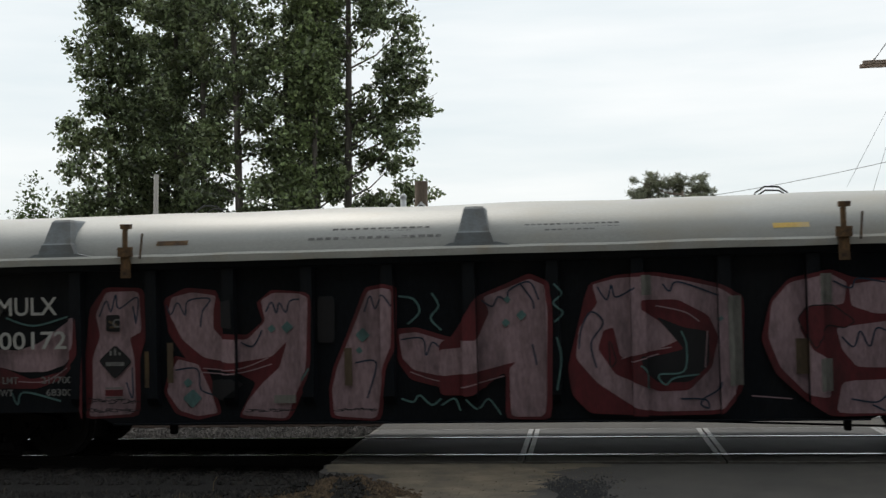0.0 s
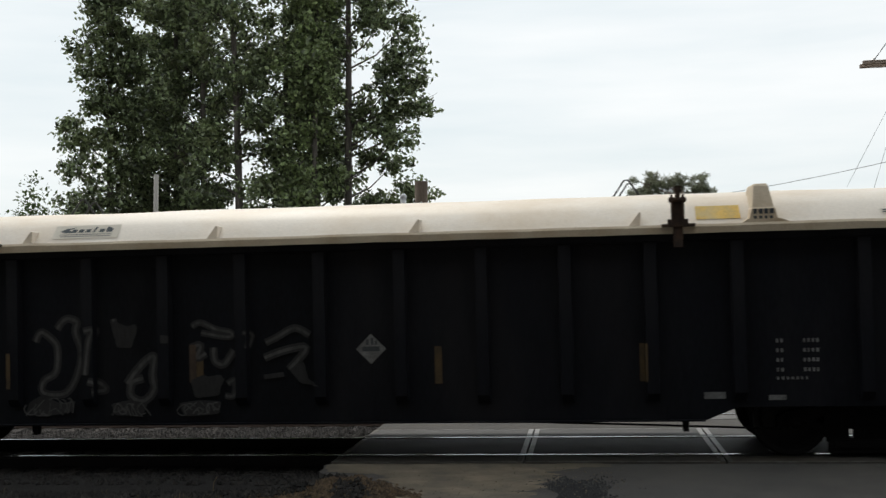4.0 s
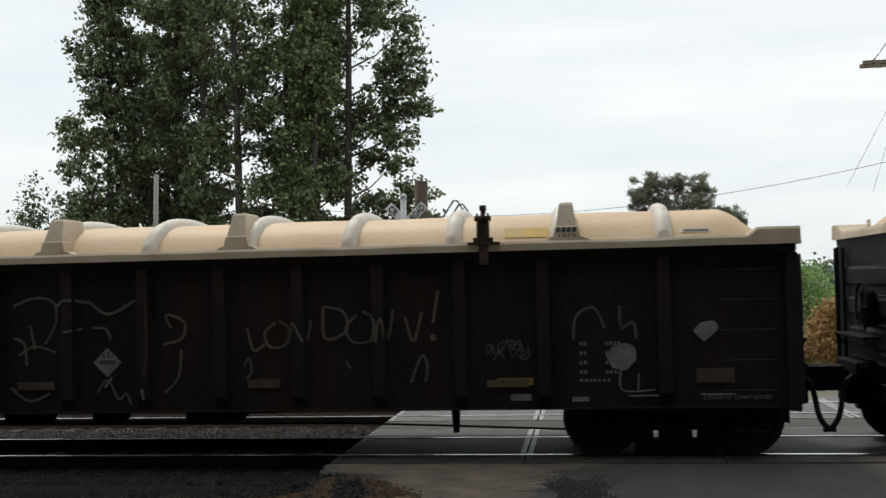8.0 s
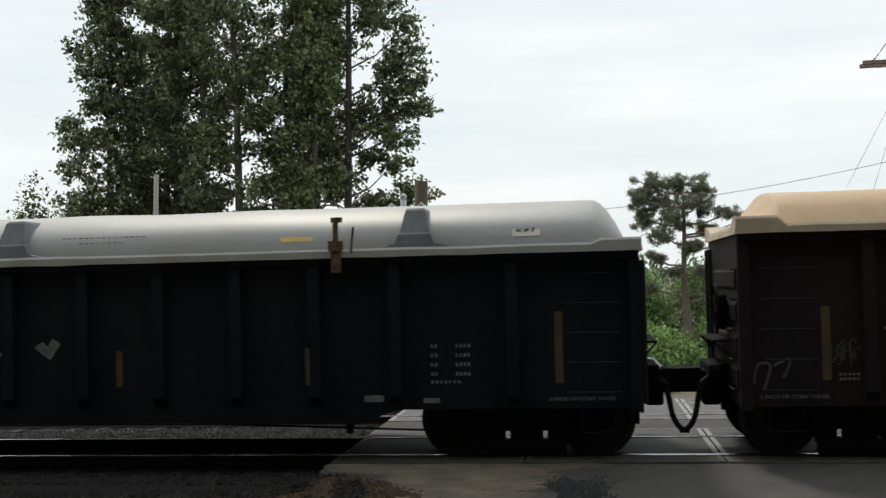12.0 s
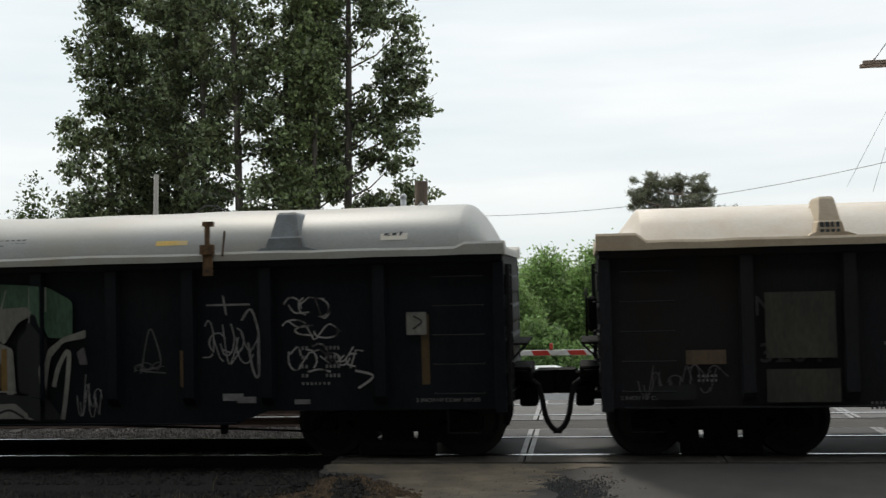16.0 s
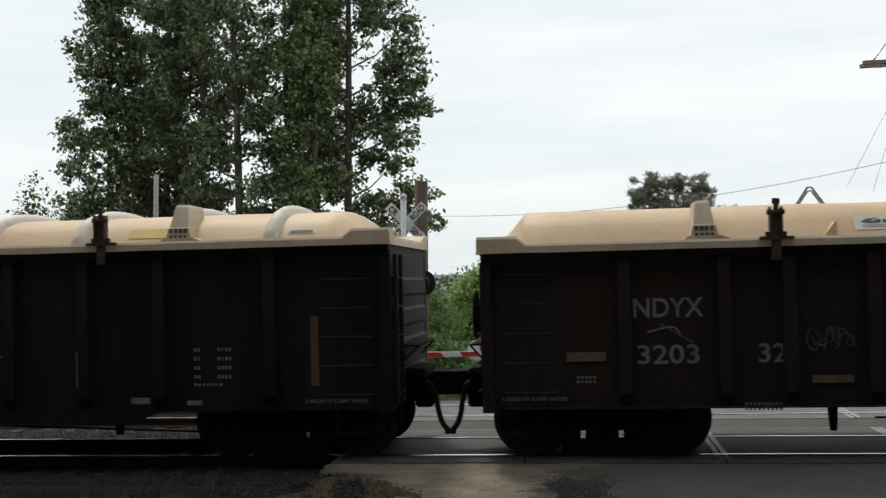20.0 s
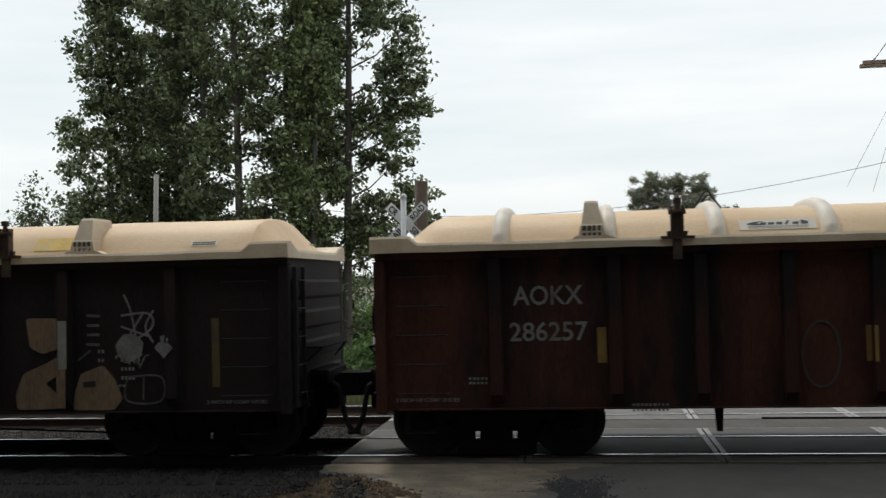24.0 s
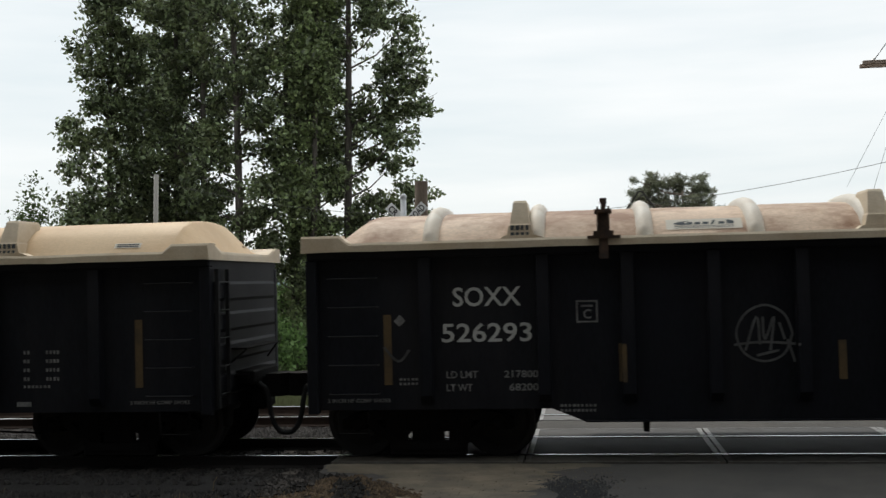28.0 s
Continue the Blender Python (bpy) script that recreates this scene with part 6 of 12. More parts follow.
blob(1, "cyandim", "cyandim", 0.005, (12.41, 1), (12.47, 1.07), (12.49, 1), (12.45, 0.96))
blob(1, "tealdim", "tealdim", 0.005, (10.91, 0.96), (11.18, 0.89), (11.51, 0.75), (11.86, 0.55), (11.88, 0.47), (11.56, 0.57), (11.15, 0.81))
blob(1, "tealdim", "tealdim", 0.005, (12.47, 0.53), (12.86, 0.82), (12.86, 0.68), (12.55, 0.51))
blob(1, "blue", "blue", 0.005, (12.92, 1.49), (13.11, 1.42), (13.2, 1.23), (13.17, 0.95), (12.97, 0.82))
line(1, "cyandim", 0.03, (12.92, 1.55), (13.15, 1.47), (13.28, 1.23), (13.25, 0.88), (13.09, 0.68))
line(1, "cyandim", 0.03, (13.25, 1.42), (13.46, 1.21), (13.52, 0.94), (13.4, 0.73))
scrawl(1, 13.2, 1.56, 0.71, 0.24, 91, "dimwhite", 0.026, 6)
scrawl(1, 13.24, 1.38, 0.95, 0.2, 92, "dimwhite", 0.026, 8)
line(1, "dimwhite", 0.02, (13.51, 1.28), (14.19, 1.29))
# car 2
blob(2, "sage", "inkblack", 0.02, (2.89, 1.23), (2.94, 1.46), (3.1, 1.61), (3.26, 1.64), (3.17, 1.43), (3.08, 1.19), (3.2, 1.06), (3.44, 0.94), (3.79, 0.83), (3.82, 0.59), (3.71, 0.55), (3.43, 0.68), (3.08, 0.91))
blob(2, "sage", "inkblack", 0.02, (3.32, 1.26), (3.37, 1.49), (3.5, 1.64), (3.64, 1.67), (3.59, 1.36), (3.53, 1.18), (3.71, 1.03), (3.86, 0.9), (3.85, 0.55), (3.78, 0.59), (3.51, 0.9), (3.36, 1.06))
blob(2, "sagegreen", "sagegreen", 0.005, (3.2, 1.05), (3.44, 0.94), (3.86, 0.89), (3.88, 0.54), (3.75, 0.52), (3.45, 0.68))
line(2, "bone", 0.02, (3.11, 1.61), (3.26, 1.74), (3.3, 1.61))
line(2, "bone", 0.022, (3.19, 1.72), (3.19, 1.88), (3.43, 1.89), (3.4, 1.64))
blob(2, "sage", "inkblack", 0.015, (4.06, 1.61), (4.14, 1.7), (4.25, 1.67), (4.29, 1.55), (4.2, 1.45), (4.09, 1.48))
blob(2, "sage", "sage", 0.005, (3.77, 1.25), (3.87, 1.37), (4.19, 1.43), (4.17, 1.25), (4.29, 1.1), (4.42, 0.9), (4.34, 0.52), (3.91, 0.52), (3.9, 0.83), (3.95, 1.05))
blob(2, "sagegreen", "sagegreen", 0.005, (3.9, 0.9), (4.44, 0.9), (4.45, 0.51), (3.9, 0.52))
line(2, "inkblack", 0.04, (3.96, 1.25), (4.22, 1.11), (4.56, 0.89))
blob(2, "sage", "inkblack", 0.02, (4.25, 1.14), (4.36, 1.31), (4.47, 1.52), (4.55, 1.62), (5.2, 1.61), (5.27, 1.44), (4.99, 1.43), (4.61, 1.38), (4.57, 1.24), (4.97, 1.2), (5.25, 0.96), (5.15, 0.89), (4.63, 1.02))
line(2, "bone", 0.016, (4.41, 1.45), (4.48, 1.66), (5.22, 1.66), (5.27, 1.46))
blob(2, "sagegreen", "sagegreen", 0.005, (4.42, 0.9), (4.91, 1.03), (5.25, 0.89), (5.66, 0.53), (4.97, 0.51), (4.55, 0.58))
line(2, "inkblack", 0.05, (4.6, 1.1), (5.12, 1.01), (5.52, 0.66))
patch(2, "bone", 4.75, 4.78, 0.89, 1.38)
blob(2, "sage", "inkblack", 0.02, (5.05, 1.16), (5.03, 1.37), (5.19, 1.54), (5.36, 1.63), (5.36, 1.74), (5.62, 1.72), (5.61, 1.55), (5.4, 1.51), (5.35, 1.36), (5.79, 1.3), (5.84, 1.2), (5.4, 1.16), (5.35, 1.02), (5.5, 0.87), (5.63, 0.85), (5.64, 0.52), (5.34, 0.52), (5.15, 0.87))
blob(2, "sagegreen", "sagegreen", 0.005, (5.18, 0.94), (5.5, 0.87), (5.65, 0.84), (5.64, 0.52), (5.34, 0.52))
line(2, "bone", 0.016, (5.33, 1.61), (5.33, 1.77), (5.65, 1.76), (5.64, 1.52))
blob(2, "sage", "inkblack", 0.022, (5.96, 1.64), (6.25, 1.78), (6.38, 1.65), (6.54, 1.5), (6.54, 1.35), (6.24, 1.16), (6.68, 1.07), (6.84, 0.93), (6.84, 0.8), (6.61, 0.82), (5.98, 1.12), (5.96, 1.22), (6.29, 1.38), (6.28, 1.54), (6.04, 1.6))
line(2, "bone", 0.016, (5.95, 1.69), (6.27, 1.87), (6.62, 1.53), (6.6, 1.29))
blob(2, "sage", "sage", 0.005, (5.69, 1.26), (5.76, 1.34), (5.82, 1.23), (5.8, 0.94), (5.68, 1.01))
blob(2, "sagegreen", "sagegreen", 0.005, (5.63, 0.83), (5.81, 0.87), (6.08, 0.86), (6.02, 0.54), (5.64, 0.52))
blob(2, "sagegreen", "sagegreen", 0.005, (6.61, 0.82), (6.87, 0.93), (7.11, 0.81), (7.17, 0.99), (7.39, 0.85), (7.39, 0.51), (6.97, 0.51), (6.72, 0.64))
line(2, "bone", 0.02, (7.12, 0.97), (7.39, 0.84), (7.39, 0.51))
line(2, "inkblack", 0.05, (6.03, 1.15), (6.38, 0.93), (6.75, 0.63))
blob(2, "bone", "bone", 0.005, (6.66, 0.93), (6.83, 0.91), (6.84, 0.81), (6.68, 0.8))
line(2, "ash", 0.02, (7.42, 0.85), (7.65, 0.73), (7.55, 0.57))
patch(2, "dimwhite", 7.88, 7.91, 1.62, 1.94)
blob(2, "dimwhite", "dimwhite", 0.005, (7.83, 1.94), (7.91, 2.05), (7.96, 1.94))
line(2, "ghost", 0.022, (8.14, 1.05), (8.33, 1.51), (8.58, 1.15), (8.14, 0.98))
line(2, "ghost", 0.02, (8.22, 1.12), (8.51, 1.15), (8.72, 1.05))
line(2, "ghost", 0.02, (8.28, 0.91), (8.41, 1.18), (8.5, 0.91))
blob(2, "dimwhite", "dimwhite", 0.005, (7.19, 1.28), (7.28, 1.33), (7.48, 1.33), (7.54, 1.26), (7.36, 1.12))
line(2, "dimwhite", 0.025, (7.31, 1.35), (7.32, 1.45))
line(2, "dimwhite", 0.025, (7.37, 1.35), (7.38, 1.47))
line(2, "dimwhite", 0.025, (7.43, 1.35), (7.43, 1.45))
scrawl(2, 0.77, 0.93, 0.44, 0.72, 51, "ghost", 0.026, 5)
scrawl(2, 12.13, 1, 0.73, 0.73, 52, "dimwhite", 0.034, 9)
line(2, "dimwhite", 0.02, (12.45, 1.81), (12.5, 1.84), (12.54, 1.78), (12.49, 1.71), (12.45, 1.77))
scrawl(2, 13.17, 1.08, 0.57, 0.77, 53, "dimwhite", 0.034, 8)
patch(2, "ghost", 12.34, 12.6, 0.77, 0.86)
line(2, "ghost", 0.03, (11.48, 0.92), (11.63, 1.06), (11.77, 0.97))
# car 3
line(3, "haze", 0.105, (4.1, 1.58), (4.17, 1.7), (4.28, 1.65), (4.4, 1.5), (4.38, 1.19), (4.22, 1.08), (4.18, 0.94), (4.32, 0.89), (4.52, 0.92), (4.66, 1.12), (4.73, 1.43), (4.65, 1.7), (4.67, 1.83), (4.52, 1.87), (4.4, 1.74))
line(3, "ghostdim", 0.04, (4.1, 1.58), (4.17, 1.7), (4.28, 1.65), (4.4, 1.5), (4.38, 1.19), (4.22, 1.08), (4.18, 0.94), (4.32, 0.89), (4.52, 0.92), (4.66, 1.12), (4.73, 1.43), (4.65, 1.7), (4.67, 1.83), (4.52, 1.87), (4.4, 1.74))
line(3, "haze", 0.0945, (4.82, 1.71), (4.94, 1.72), (4.88, 1.56), (4.83, 1.15))
line(3, "ghostdim", 0.036, (4.82, 1.71), (4.94, 1.72), (4.88, 1.56), (4.83, 1.15))
line(3, "haze", 0.105, (4.87, 1.07), (4.99, 1.03), (5.06, 0.95), (4.92, 0.93))
line(3, "ghostdim", 0.04, (4.87, 1.07), (4.99, 1.03), (5.06, 0.95), (4.92, 0.93))
line(3, "haze", 0.0945, (5.17, 1.86), (5.22, 1.66), (5.28, 1.55), (5.41, 1.62), (5.45, 1.76))
line(3, "ghostdim", 0.036, (5.17, 1.86), (5.22, 1.66), (5.28, 1.55), (5.41, 1.62), (5.45, 1.76))
blob(3, "haze", "haze", 0.005, (5.16, 1.84), (5.36, 1.76), (5.49, 1.79), (5.42, 1.48), (5.21, 1.49))
line(3, "haze", 0.1155, (5.35, 1.02), (5.47, 1.18), (5.62, 1.33), (5.72, 1.36), (5.69, 1.14), (5.71, 0.94), (5.56, 0.8), (5.4, 0.87), (5.42, 1.04), (5.57, 1.09))
line(3, "ghostdim", 0.044, (5.35, 1.02), (5.47, 1.18), (5.62, 1.33), (5.72, 1.36), (5.69, 1.14), (5.71, 0.94), (5.56, 0.8), (5.4, 0.87), (5.42, 1.04), (5.57, 1.09))
blob(3, "haze", "haze", 0.005, (5.85, 1.65), (5.97, 1.63), (5.96, 1.54), (5.85, 1.54))
line(3, "haze", 0.084, (6.23, 1.74), (6.34, 1.79), (6.55, 1.7), (6.74, 1.66), (6.71, 1.6), (6.35, 1.66))
line(3, "ghostdim", 0.032, (6.23, 1.74), (6.34, 1.79), (6.55, 1.7), (6.74, 1.66), (6.71, 1.6), (6.35, 1.66))
line(3, "haze", 0.105, (6.21, 1.47), (6.34, 1.5), (6.29, 1.34), (6.41, 1.4))
line(3, "ghostdim", 0.04, (6.21, 1.47), (6.34, 1.5), (6.29, 1.34), (6.41, 1.4))
line(3, "haze", 0.105, (6.51, 1.47), (6.53, 1.3), (6.65, 1.26), (6.78, 1.43))
line(3, "ghostdim", 0.04, (6.51, 1.47), (6.53, 1.3), (6.65, 1.26), (6.78, 1.43))
patch(3, "brownpaint", 6.19, 6.28, 1.03, 1.51)
line(3, "haze", 0.126, (6.26, 0.99), (6.39, 1.06), (6.49, 0.93), (6.6, 1.1))
line(3, "ghostdim", 0.048, (6.26, 0.99), (6.39, 1.06), (6.49, 0.93), (6.6, 1.1))
line(3, "haze", 0.084, (6.69, 1.01), (6.79, 1.05), (6.77, 0.86), (6.66, 0.86))
line(3, "ghostdim", 0.032, (6.69, 1.01), (6.79, 1.05), (6.77, 0.86), (6.66, 0.86))
blob(3, "haze", "haze", 0.005, (6.2, 1.07), (6.63, 1.13), (6.58, 0.86), (6.26, 0.83))
line(3, "haze", 0.0945, (7.2, 1.52), (7.35, 1.59), (7.58, 1.7), (7.77, 1.61))
line(3, "ghostdim", 0.036, (7.2, 1.52), (7.35, 1.59), (7.58, 1.7), (7.77, 1.61))
line(3, "haze", 0.105, (7.18, 1.33), (7.44, 1.42), (7.73, 1.45), (7.5, 1.18))
line(3, "ghostdim", 0.04, (7.18, 1.33), (7.44, 1.42), (7.73, 1.45), (7.5, 1.18))
blob(3, "haze", "haze", 0.005, (7.5, 1.18), (7.69, 1.28), (7.75, 1.05), (7.92, 0.97), (7.65, 1))
line(3, "haze", 0.063, (6.94, 1.66), (7.03, 1.62), (6.98, 1.46))
line(3, "ghostdim", 0.024, (6.94, 1.66), (7.03, 1.62), (6.98, 1.46))
line(3, "haze", 0.06, (7.17, 1.09), (7.43, 1.12))
blob(3, "haze", "haze", 0.005, (4.01, 0.79), (4.18, 0.89), (4.45, 0.78), (4.66, 0.81), (4.58, 0.66), (4.17, 0.61), (3.98, 0.66))
scrawl(3, 3.99, 0.62, 0.63, 0.23, 96, "ghostdim", 0.03, 6)
blob(3, "haze", "haze", 0.005, (5.14, 0.77), (5.4, 0.82), (5.63, 0.76), (5.56, 0.62), (5.19, 0.62))
scrawl(3, 5.16, 0.61, 0.44, 0.18, 97, "ghostdim", 0.028, 5)
blob(3, "haze", "haze", 0.005, (6.04, 0.77), (6.32, 0.81), (6.61, 0.79), (6.58, 0.63), (6.12, 0.6))
scrawl(3, 6.06, 0.61, 0.53, 0.18, 98, "ghostdim", 0.03, 6)
# car 4
blob(4, "dimwhite", "dimwhite", 0.005, (7.21, 1.65), (7.39, 1.82), (7.57, 1.65), (7.39, 1.46))
line(4, "dimwhite", 0.03, (12.12, 1.4), (12.2, 1.67), (12.3, 1.32))
line(4, "dimwhite", 0.03, (12.23, 1.32), (12.38, 1.74), (12.41, 1.32))
line(4, "dimwhite", 0.03, (12.44, 1.32), (12.52, 1.67), (12.58, 1.32))
line(4, "dimwhite", 0.03, (12.59, 1.53), (12.77, 1.63), (12.76, 1.32), (12.58, 1.42))
line(4, "dimwhite", 0.03, (12.79, 1.32), (12.94, 1.52), (12.99, 1.31))
line(4, "dimwhite", 0.03, (12.35, 1.74), (12.39, 1.99), (12.49, 1.74), (12.6, 2.02), (12.56, 1.74), (12.67, 1.91))
line(4, "dimwhite", 0.03, (12.5, 2.19), (12.49, 1.91))
line(4, "dimwhite", 0.03, (12.16, 1.5), (13.01, 1.49))
line(4, "ghost", 0.03, (10.1, 1.64), (10.52, 2.06), (10.84, 1.63), (10.75, 1.2), (10.42, 1.0), (10.2, 1.14))
scrawl(4, 10.27, 0.71, 0.37, 0.21, 4, "ghost", 0.02, 6)
# car 5
blob(5, "umber2", "umber2", 0.005, (4.15, 1.92), (4.54, 1.95), (4.63, 1.62), (4.61, 0.96), (4.29, 0.85), (4.13, 0.89))
line(5, "ghost", 0.02, (4.15, 1.92), (4.46, 1.97), (4.63, 1.88))
blob(5, "umber2", "umber2", 0.005, (4.97, 1.76), (5.09, 1.94), (5.4, 1.96), (5.64, 1.79), (5.65, 1.17), (5.46, 0.95), (5.07, 0.99), (4.98, 1.25))
line(5, "ghost", 0.025, (4.96, 1.83), (5.17, 1.98), (5.44, 1.96), (5.66, 1.81))
blob(5, "inkblack", "inkblack", 0.005, (5.07, 1.61), (5.24, 1.68), (5.43, 1.53), (5.31, 1.39), (5.12, 1.43))
line(5, "ghost", 0.02, (5, 1.32), (5.23, 1.17), (5.58, 1.24))
blob(5, "umber2", "umber2", 0.005, (6.04, 1.6), (6.1, 1.85), (6.35, 1.97), (6.63, 1.88), (6.69, 1.59), (6.59, 1.15), (6.38, 1.01), (6.11, 1.16))
line(5, "ghost", 0.025, (6.02, 1.78), (6.24, 1.94), (6.51, 1.94), (6.69, 1.77))
line(5, "inkblack", 0.03, (6.17, 1.59), (6.21, 1.3), (6.46, 1.23), (6.55, 1.52))
blob(5, "umber2", "umber2", 0.005, (7.07, 1.72), (7.22, 1.92), (7.52, 1.93), (7.74, 1.82), (7.76, 1.28), (7.57, 1.07), (7.2, 1.15))
line(5, "ghost", 0.02, (6.81, 1.87), (7.22, 1.95), (7.74, 1.91))
line(5, "inkblack", 0.03, (7.29, 1.58), (7.51, 1.64), (7.62, 1.36), (7.35, 1.22))
blob(5, "brownpaint", "brownpaint", 0.005, (5, 0.96), (5.31, 1.02), (5.61, 0.91), (5.53, 0.77), (5.03, 0.79))
blob(5, "brownpaint", "brownpaint", 0.005, (6, 0.94), (6.38, 1.01), (6.45, 0.78), (6.07, 0.76))
patch(5, "dimwhite", 7.84, 7.88, 1.57, 1.99)
line(5, "ghost", 0.025, (8.14, 1.77), (8.29, 1.9), (8.51, 1.87), (8.61, 1.69))
blob(5, "dimwhite", "dimwhite", 0.005, (8.2, 1.28), (8.28, 1.33), (8.47, 1.33), (8.55, 1.26), (8.37, 1.1))
line(5, "dimwhite", 0.022, (8.31, 1.35), (8.32, 1.46))
line(5, "dimwhite", 0.022, (8.37, 1.34), (8.38, 1.47))
line(5, "dimwhite", 0.022, (8.43, 1.34), (8.44, 1.43))
line(5, "ashline2", 0.045, (8.89, 1.62), (9.12, 1.79), (9.64, 1.92), (9.65, 1.71))
line(5, "ashline2", 0.04, (8.9, 1.55), (8.96, 1.12), (8.94, 0.91))
line(5, "ashline2", 0.05, (9.26, 1.54), (9.65, 1.68))
blob(5, "ashline2", "ashline2", 0.005, (9.22, 1.51), (9.33, 1.56), (9.4, 1.47), (9.29, 1.39))
line(5, "ashline2", 0.05, (8.95, 0.7), (9.31, 0.8), (9.81, 0.9))
line(5, "ashline2", 0.03, (8.92, 1.76), (8.87, 0.98))
line(5, "ashline2", 0.05, (9.97, 1.71), (10.16, 1.91), (10.35, 1.45), (10.46, 1.37))
line(5, "ashline2", 0.035, (10.12, 1.81), (10.32, 1.45))
line(5, "ashline2", 0.045, (10.34, 1.91), (10.68, 2.04), (10.78, 1.79), (10.79, 1.24))
line(5, "ashline2", 0.05, (9.95, 0.83), (10.31, 0.93), (10.8, 1.02))
line(5, "ashline2", 0.04, (9.91, 1.53), (10.09, 0.9))
blob(5, "ashline2", "ashline2", 0.005, (10.36, 1.66), (10.46, 1.59), (10.52, 1.45), (10.42, 1.37))
line(5, "ashline2", 0.06, (9.92, 1.81), (9.88, 0.9))
line(5, "ashline2", 0.045, (10.97, 1.72), (11.23, 1.89), (11.73, 2), (11.81, 1.64), (11.89, 1.22))
line(5, "ashline2", 0.04, (10.99, 1.65), (11.08, 1.24), (11.17, 0.89))
blob(5, "ashline2", "ashline2", 0.005, (11.35, 1.68), (11.47, 1.73), (11.52, 1.47), (11.43, 1.4))
line(5, "ashline2", 0.06, (11.14, 0.81), (11.48, 0.89), (11.91, 1.01))
blob(5, "ashline2", "ashline2", 0.005, (11.62, 1.28), (11.71, 1.33), (11.72, 1.16), (11.63, 1.15))
line(5, "ashline2", 0.03, (12.26, 1.9), (12.73, 2.03), (12.85, 1.75))
line(5, "ashline2", 0.05, (12.32, 1.55), (13.02, 1.67))
line(5, "ashline2", 0.05, (12.29, 1.29), (12.75, 1.4))
line(5, "ashline2", 0.04, (13.04, 1.61), (13.11, 1.21), (12.93, 0.94))
line(5, "ashline2", 0.05, (12.16, 0.88), (12.57, 0.94), (12.94, 0.99))
line(5, "ashline2", 0.03, (12.05, 1.84), (12.01, 0.88))
line(5, "dimwhite", 0.018, (13.54, 1.42), (14.02, 1.41))
line(5, "dimwhite", 0.018, (14.01, 1.41), (14.01, 1.19))
line(5, "dimwhite", 0.018, (14.01, 1.19), (13.54, 1.2))
line(5, "dimwhite", 0.018, (13.54, 1.2), (13.55, 1.42))
line(5, "dimwhite", 0.02, (13.77, 1.41), (13.77, 1.2))
blob(5, "inkblack", "inkblack", 0.005, (13.58, 1.39), (13.75, 1.39), (13.74, 1.23), (13.57, 1.23))
blob(5, "inkblack", "inkblack", 0.005, (13.8, 1.39), (13.99, 1.38), (13.98, 1.22), (13.8, 1.22))
# car 6
blob(6, "dimwhite", "dimwhite", 0.005, (0.89, 1.62), (1.09, 1.72), (1.27, 1.55), (1.18, 1.4), (0.98, 1.38))
line(6, "dimwhite", 0.03, (0.61, 1.76), (0.76, 1.8), (0.89, 1.55), (0.81, 1.32))
line(6, "dimwhite", 0.03, (0.74, 1.22), (0.95, 1.49), (1.04, 1.21), (1.18, 1.35), (1.22, 1.14))
line(6, "ghost", 0.03, (1.72, 1.74), (1.88, 1.64), (2.11, 1.53), (1.94, 1.4), (1.82, 1.54))
line(6, "brownline", 0.03, (4.27, 1.52), (4.09, 1.74), (4.21, 2.1), (4.51, 2.2), (4.81, 2.15))
line(6, "brownline", 0.03, (4.18, 1.59), (4.34, 1.3), (4.49, 1.08), (4.79, 0.93))
line(6, "brownline", 0.03, (4.24, 1.66), (4.39, 1.69), (4.35, 1.44))
line(6, "brownline", 0.028, (4.5, 1.84), (4.66, 1.55))
line(6, "brownline", 0.028, (4.67, 1.8), (4.48, 1.55))
line(6, "brownline", 0.028, (4.73, 1.78), (4.86, 1.76), (4.76, 1.58), (4.87, 1.54))
line(6, "brownline", 0.03, (5.09, 2.08), (5.18, 1.86), (5.16, 1.5), (5.24, 1.14), (5.46, 0.93), (5.68, 0.92))
line(6, "brownline", 0.035, (5.25, 1.57), (5.36, 1.71), (5.32, 1.43))
line(6, "dimwhite", 0.025, (5.58, 2.35), (5.61, 2.24))
line(6, "ashline", 0.035, (5.48, 2.07), (5.7, 2.15), (5.92, 2.06))
line(6, "dimwhite", 0.025, (5.79, 1.03), (5.9, 1.17))
line(6, "brownline", 0.03, (5.59, 1.57), (5.65, 1.24))
line(6, "brownline", 0.035, (6.12, 2.05), (6.43, 2.15), (6.68, 2.08), (6.71, 1.83), (6.56, 1.55))
line(6, "brownline", 0.035, (6.13, 1.63), (6.27, 1.55), (6.3, 1.27))
line(6, "brownline", 0.035, (6.35, 1.8), (6.42, 1.48))
line(6, "brownline", 0.03, (6.2, 1.41), (6.42, 1.52), (6.71, 1.44))
line(6, "brownline", 0.035, (6.08, 0.99), (6.33, 0.81), (6.62, 0.91))
line(6, "ashline", 0.035, (6.72, 2.04), (6.9, 2.11), (7.15, 2.07))
line(6, "ashline", 0.03, (6.86, 1.7), (7.07, 1.74))
line(6, "brownline", 0.04, (7.15, 2.1), (7.43, 1.92), (7.79, 2.09))
line(6, "brownline", 0.035, (7.21, 1.75), (7.39, 1.73), (7.46, 1.6))
line(6, "brownline", 0.03, (7.27, 0.91), (7.41, 1.08), (7.55, 0.83), (7.66, 0.9), (7.72, 0.76))
line(6, "dimwhite", 0.025, (7.47, 1.11), (7.37, 0.98))
line(6, "brownline", 0.03, (8.41, 1.45), (8.36, 1.1), (8.18, 0.9))
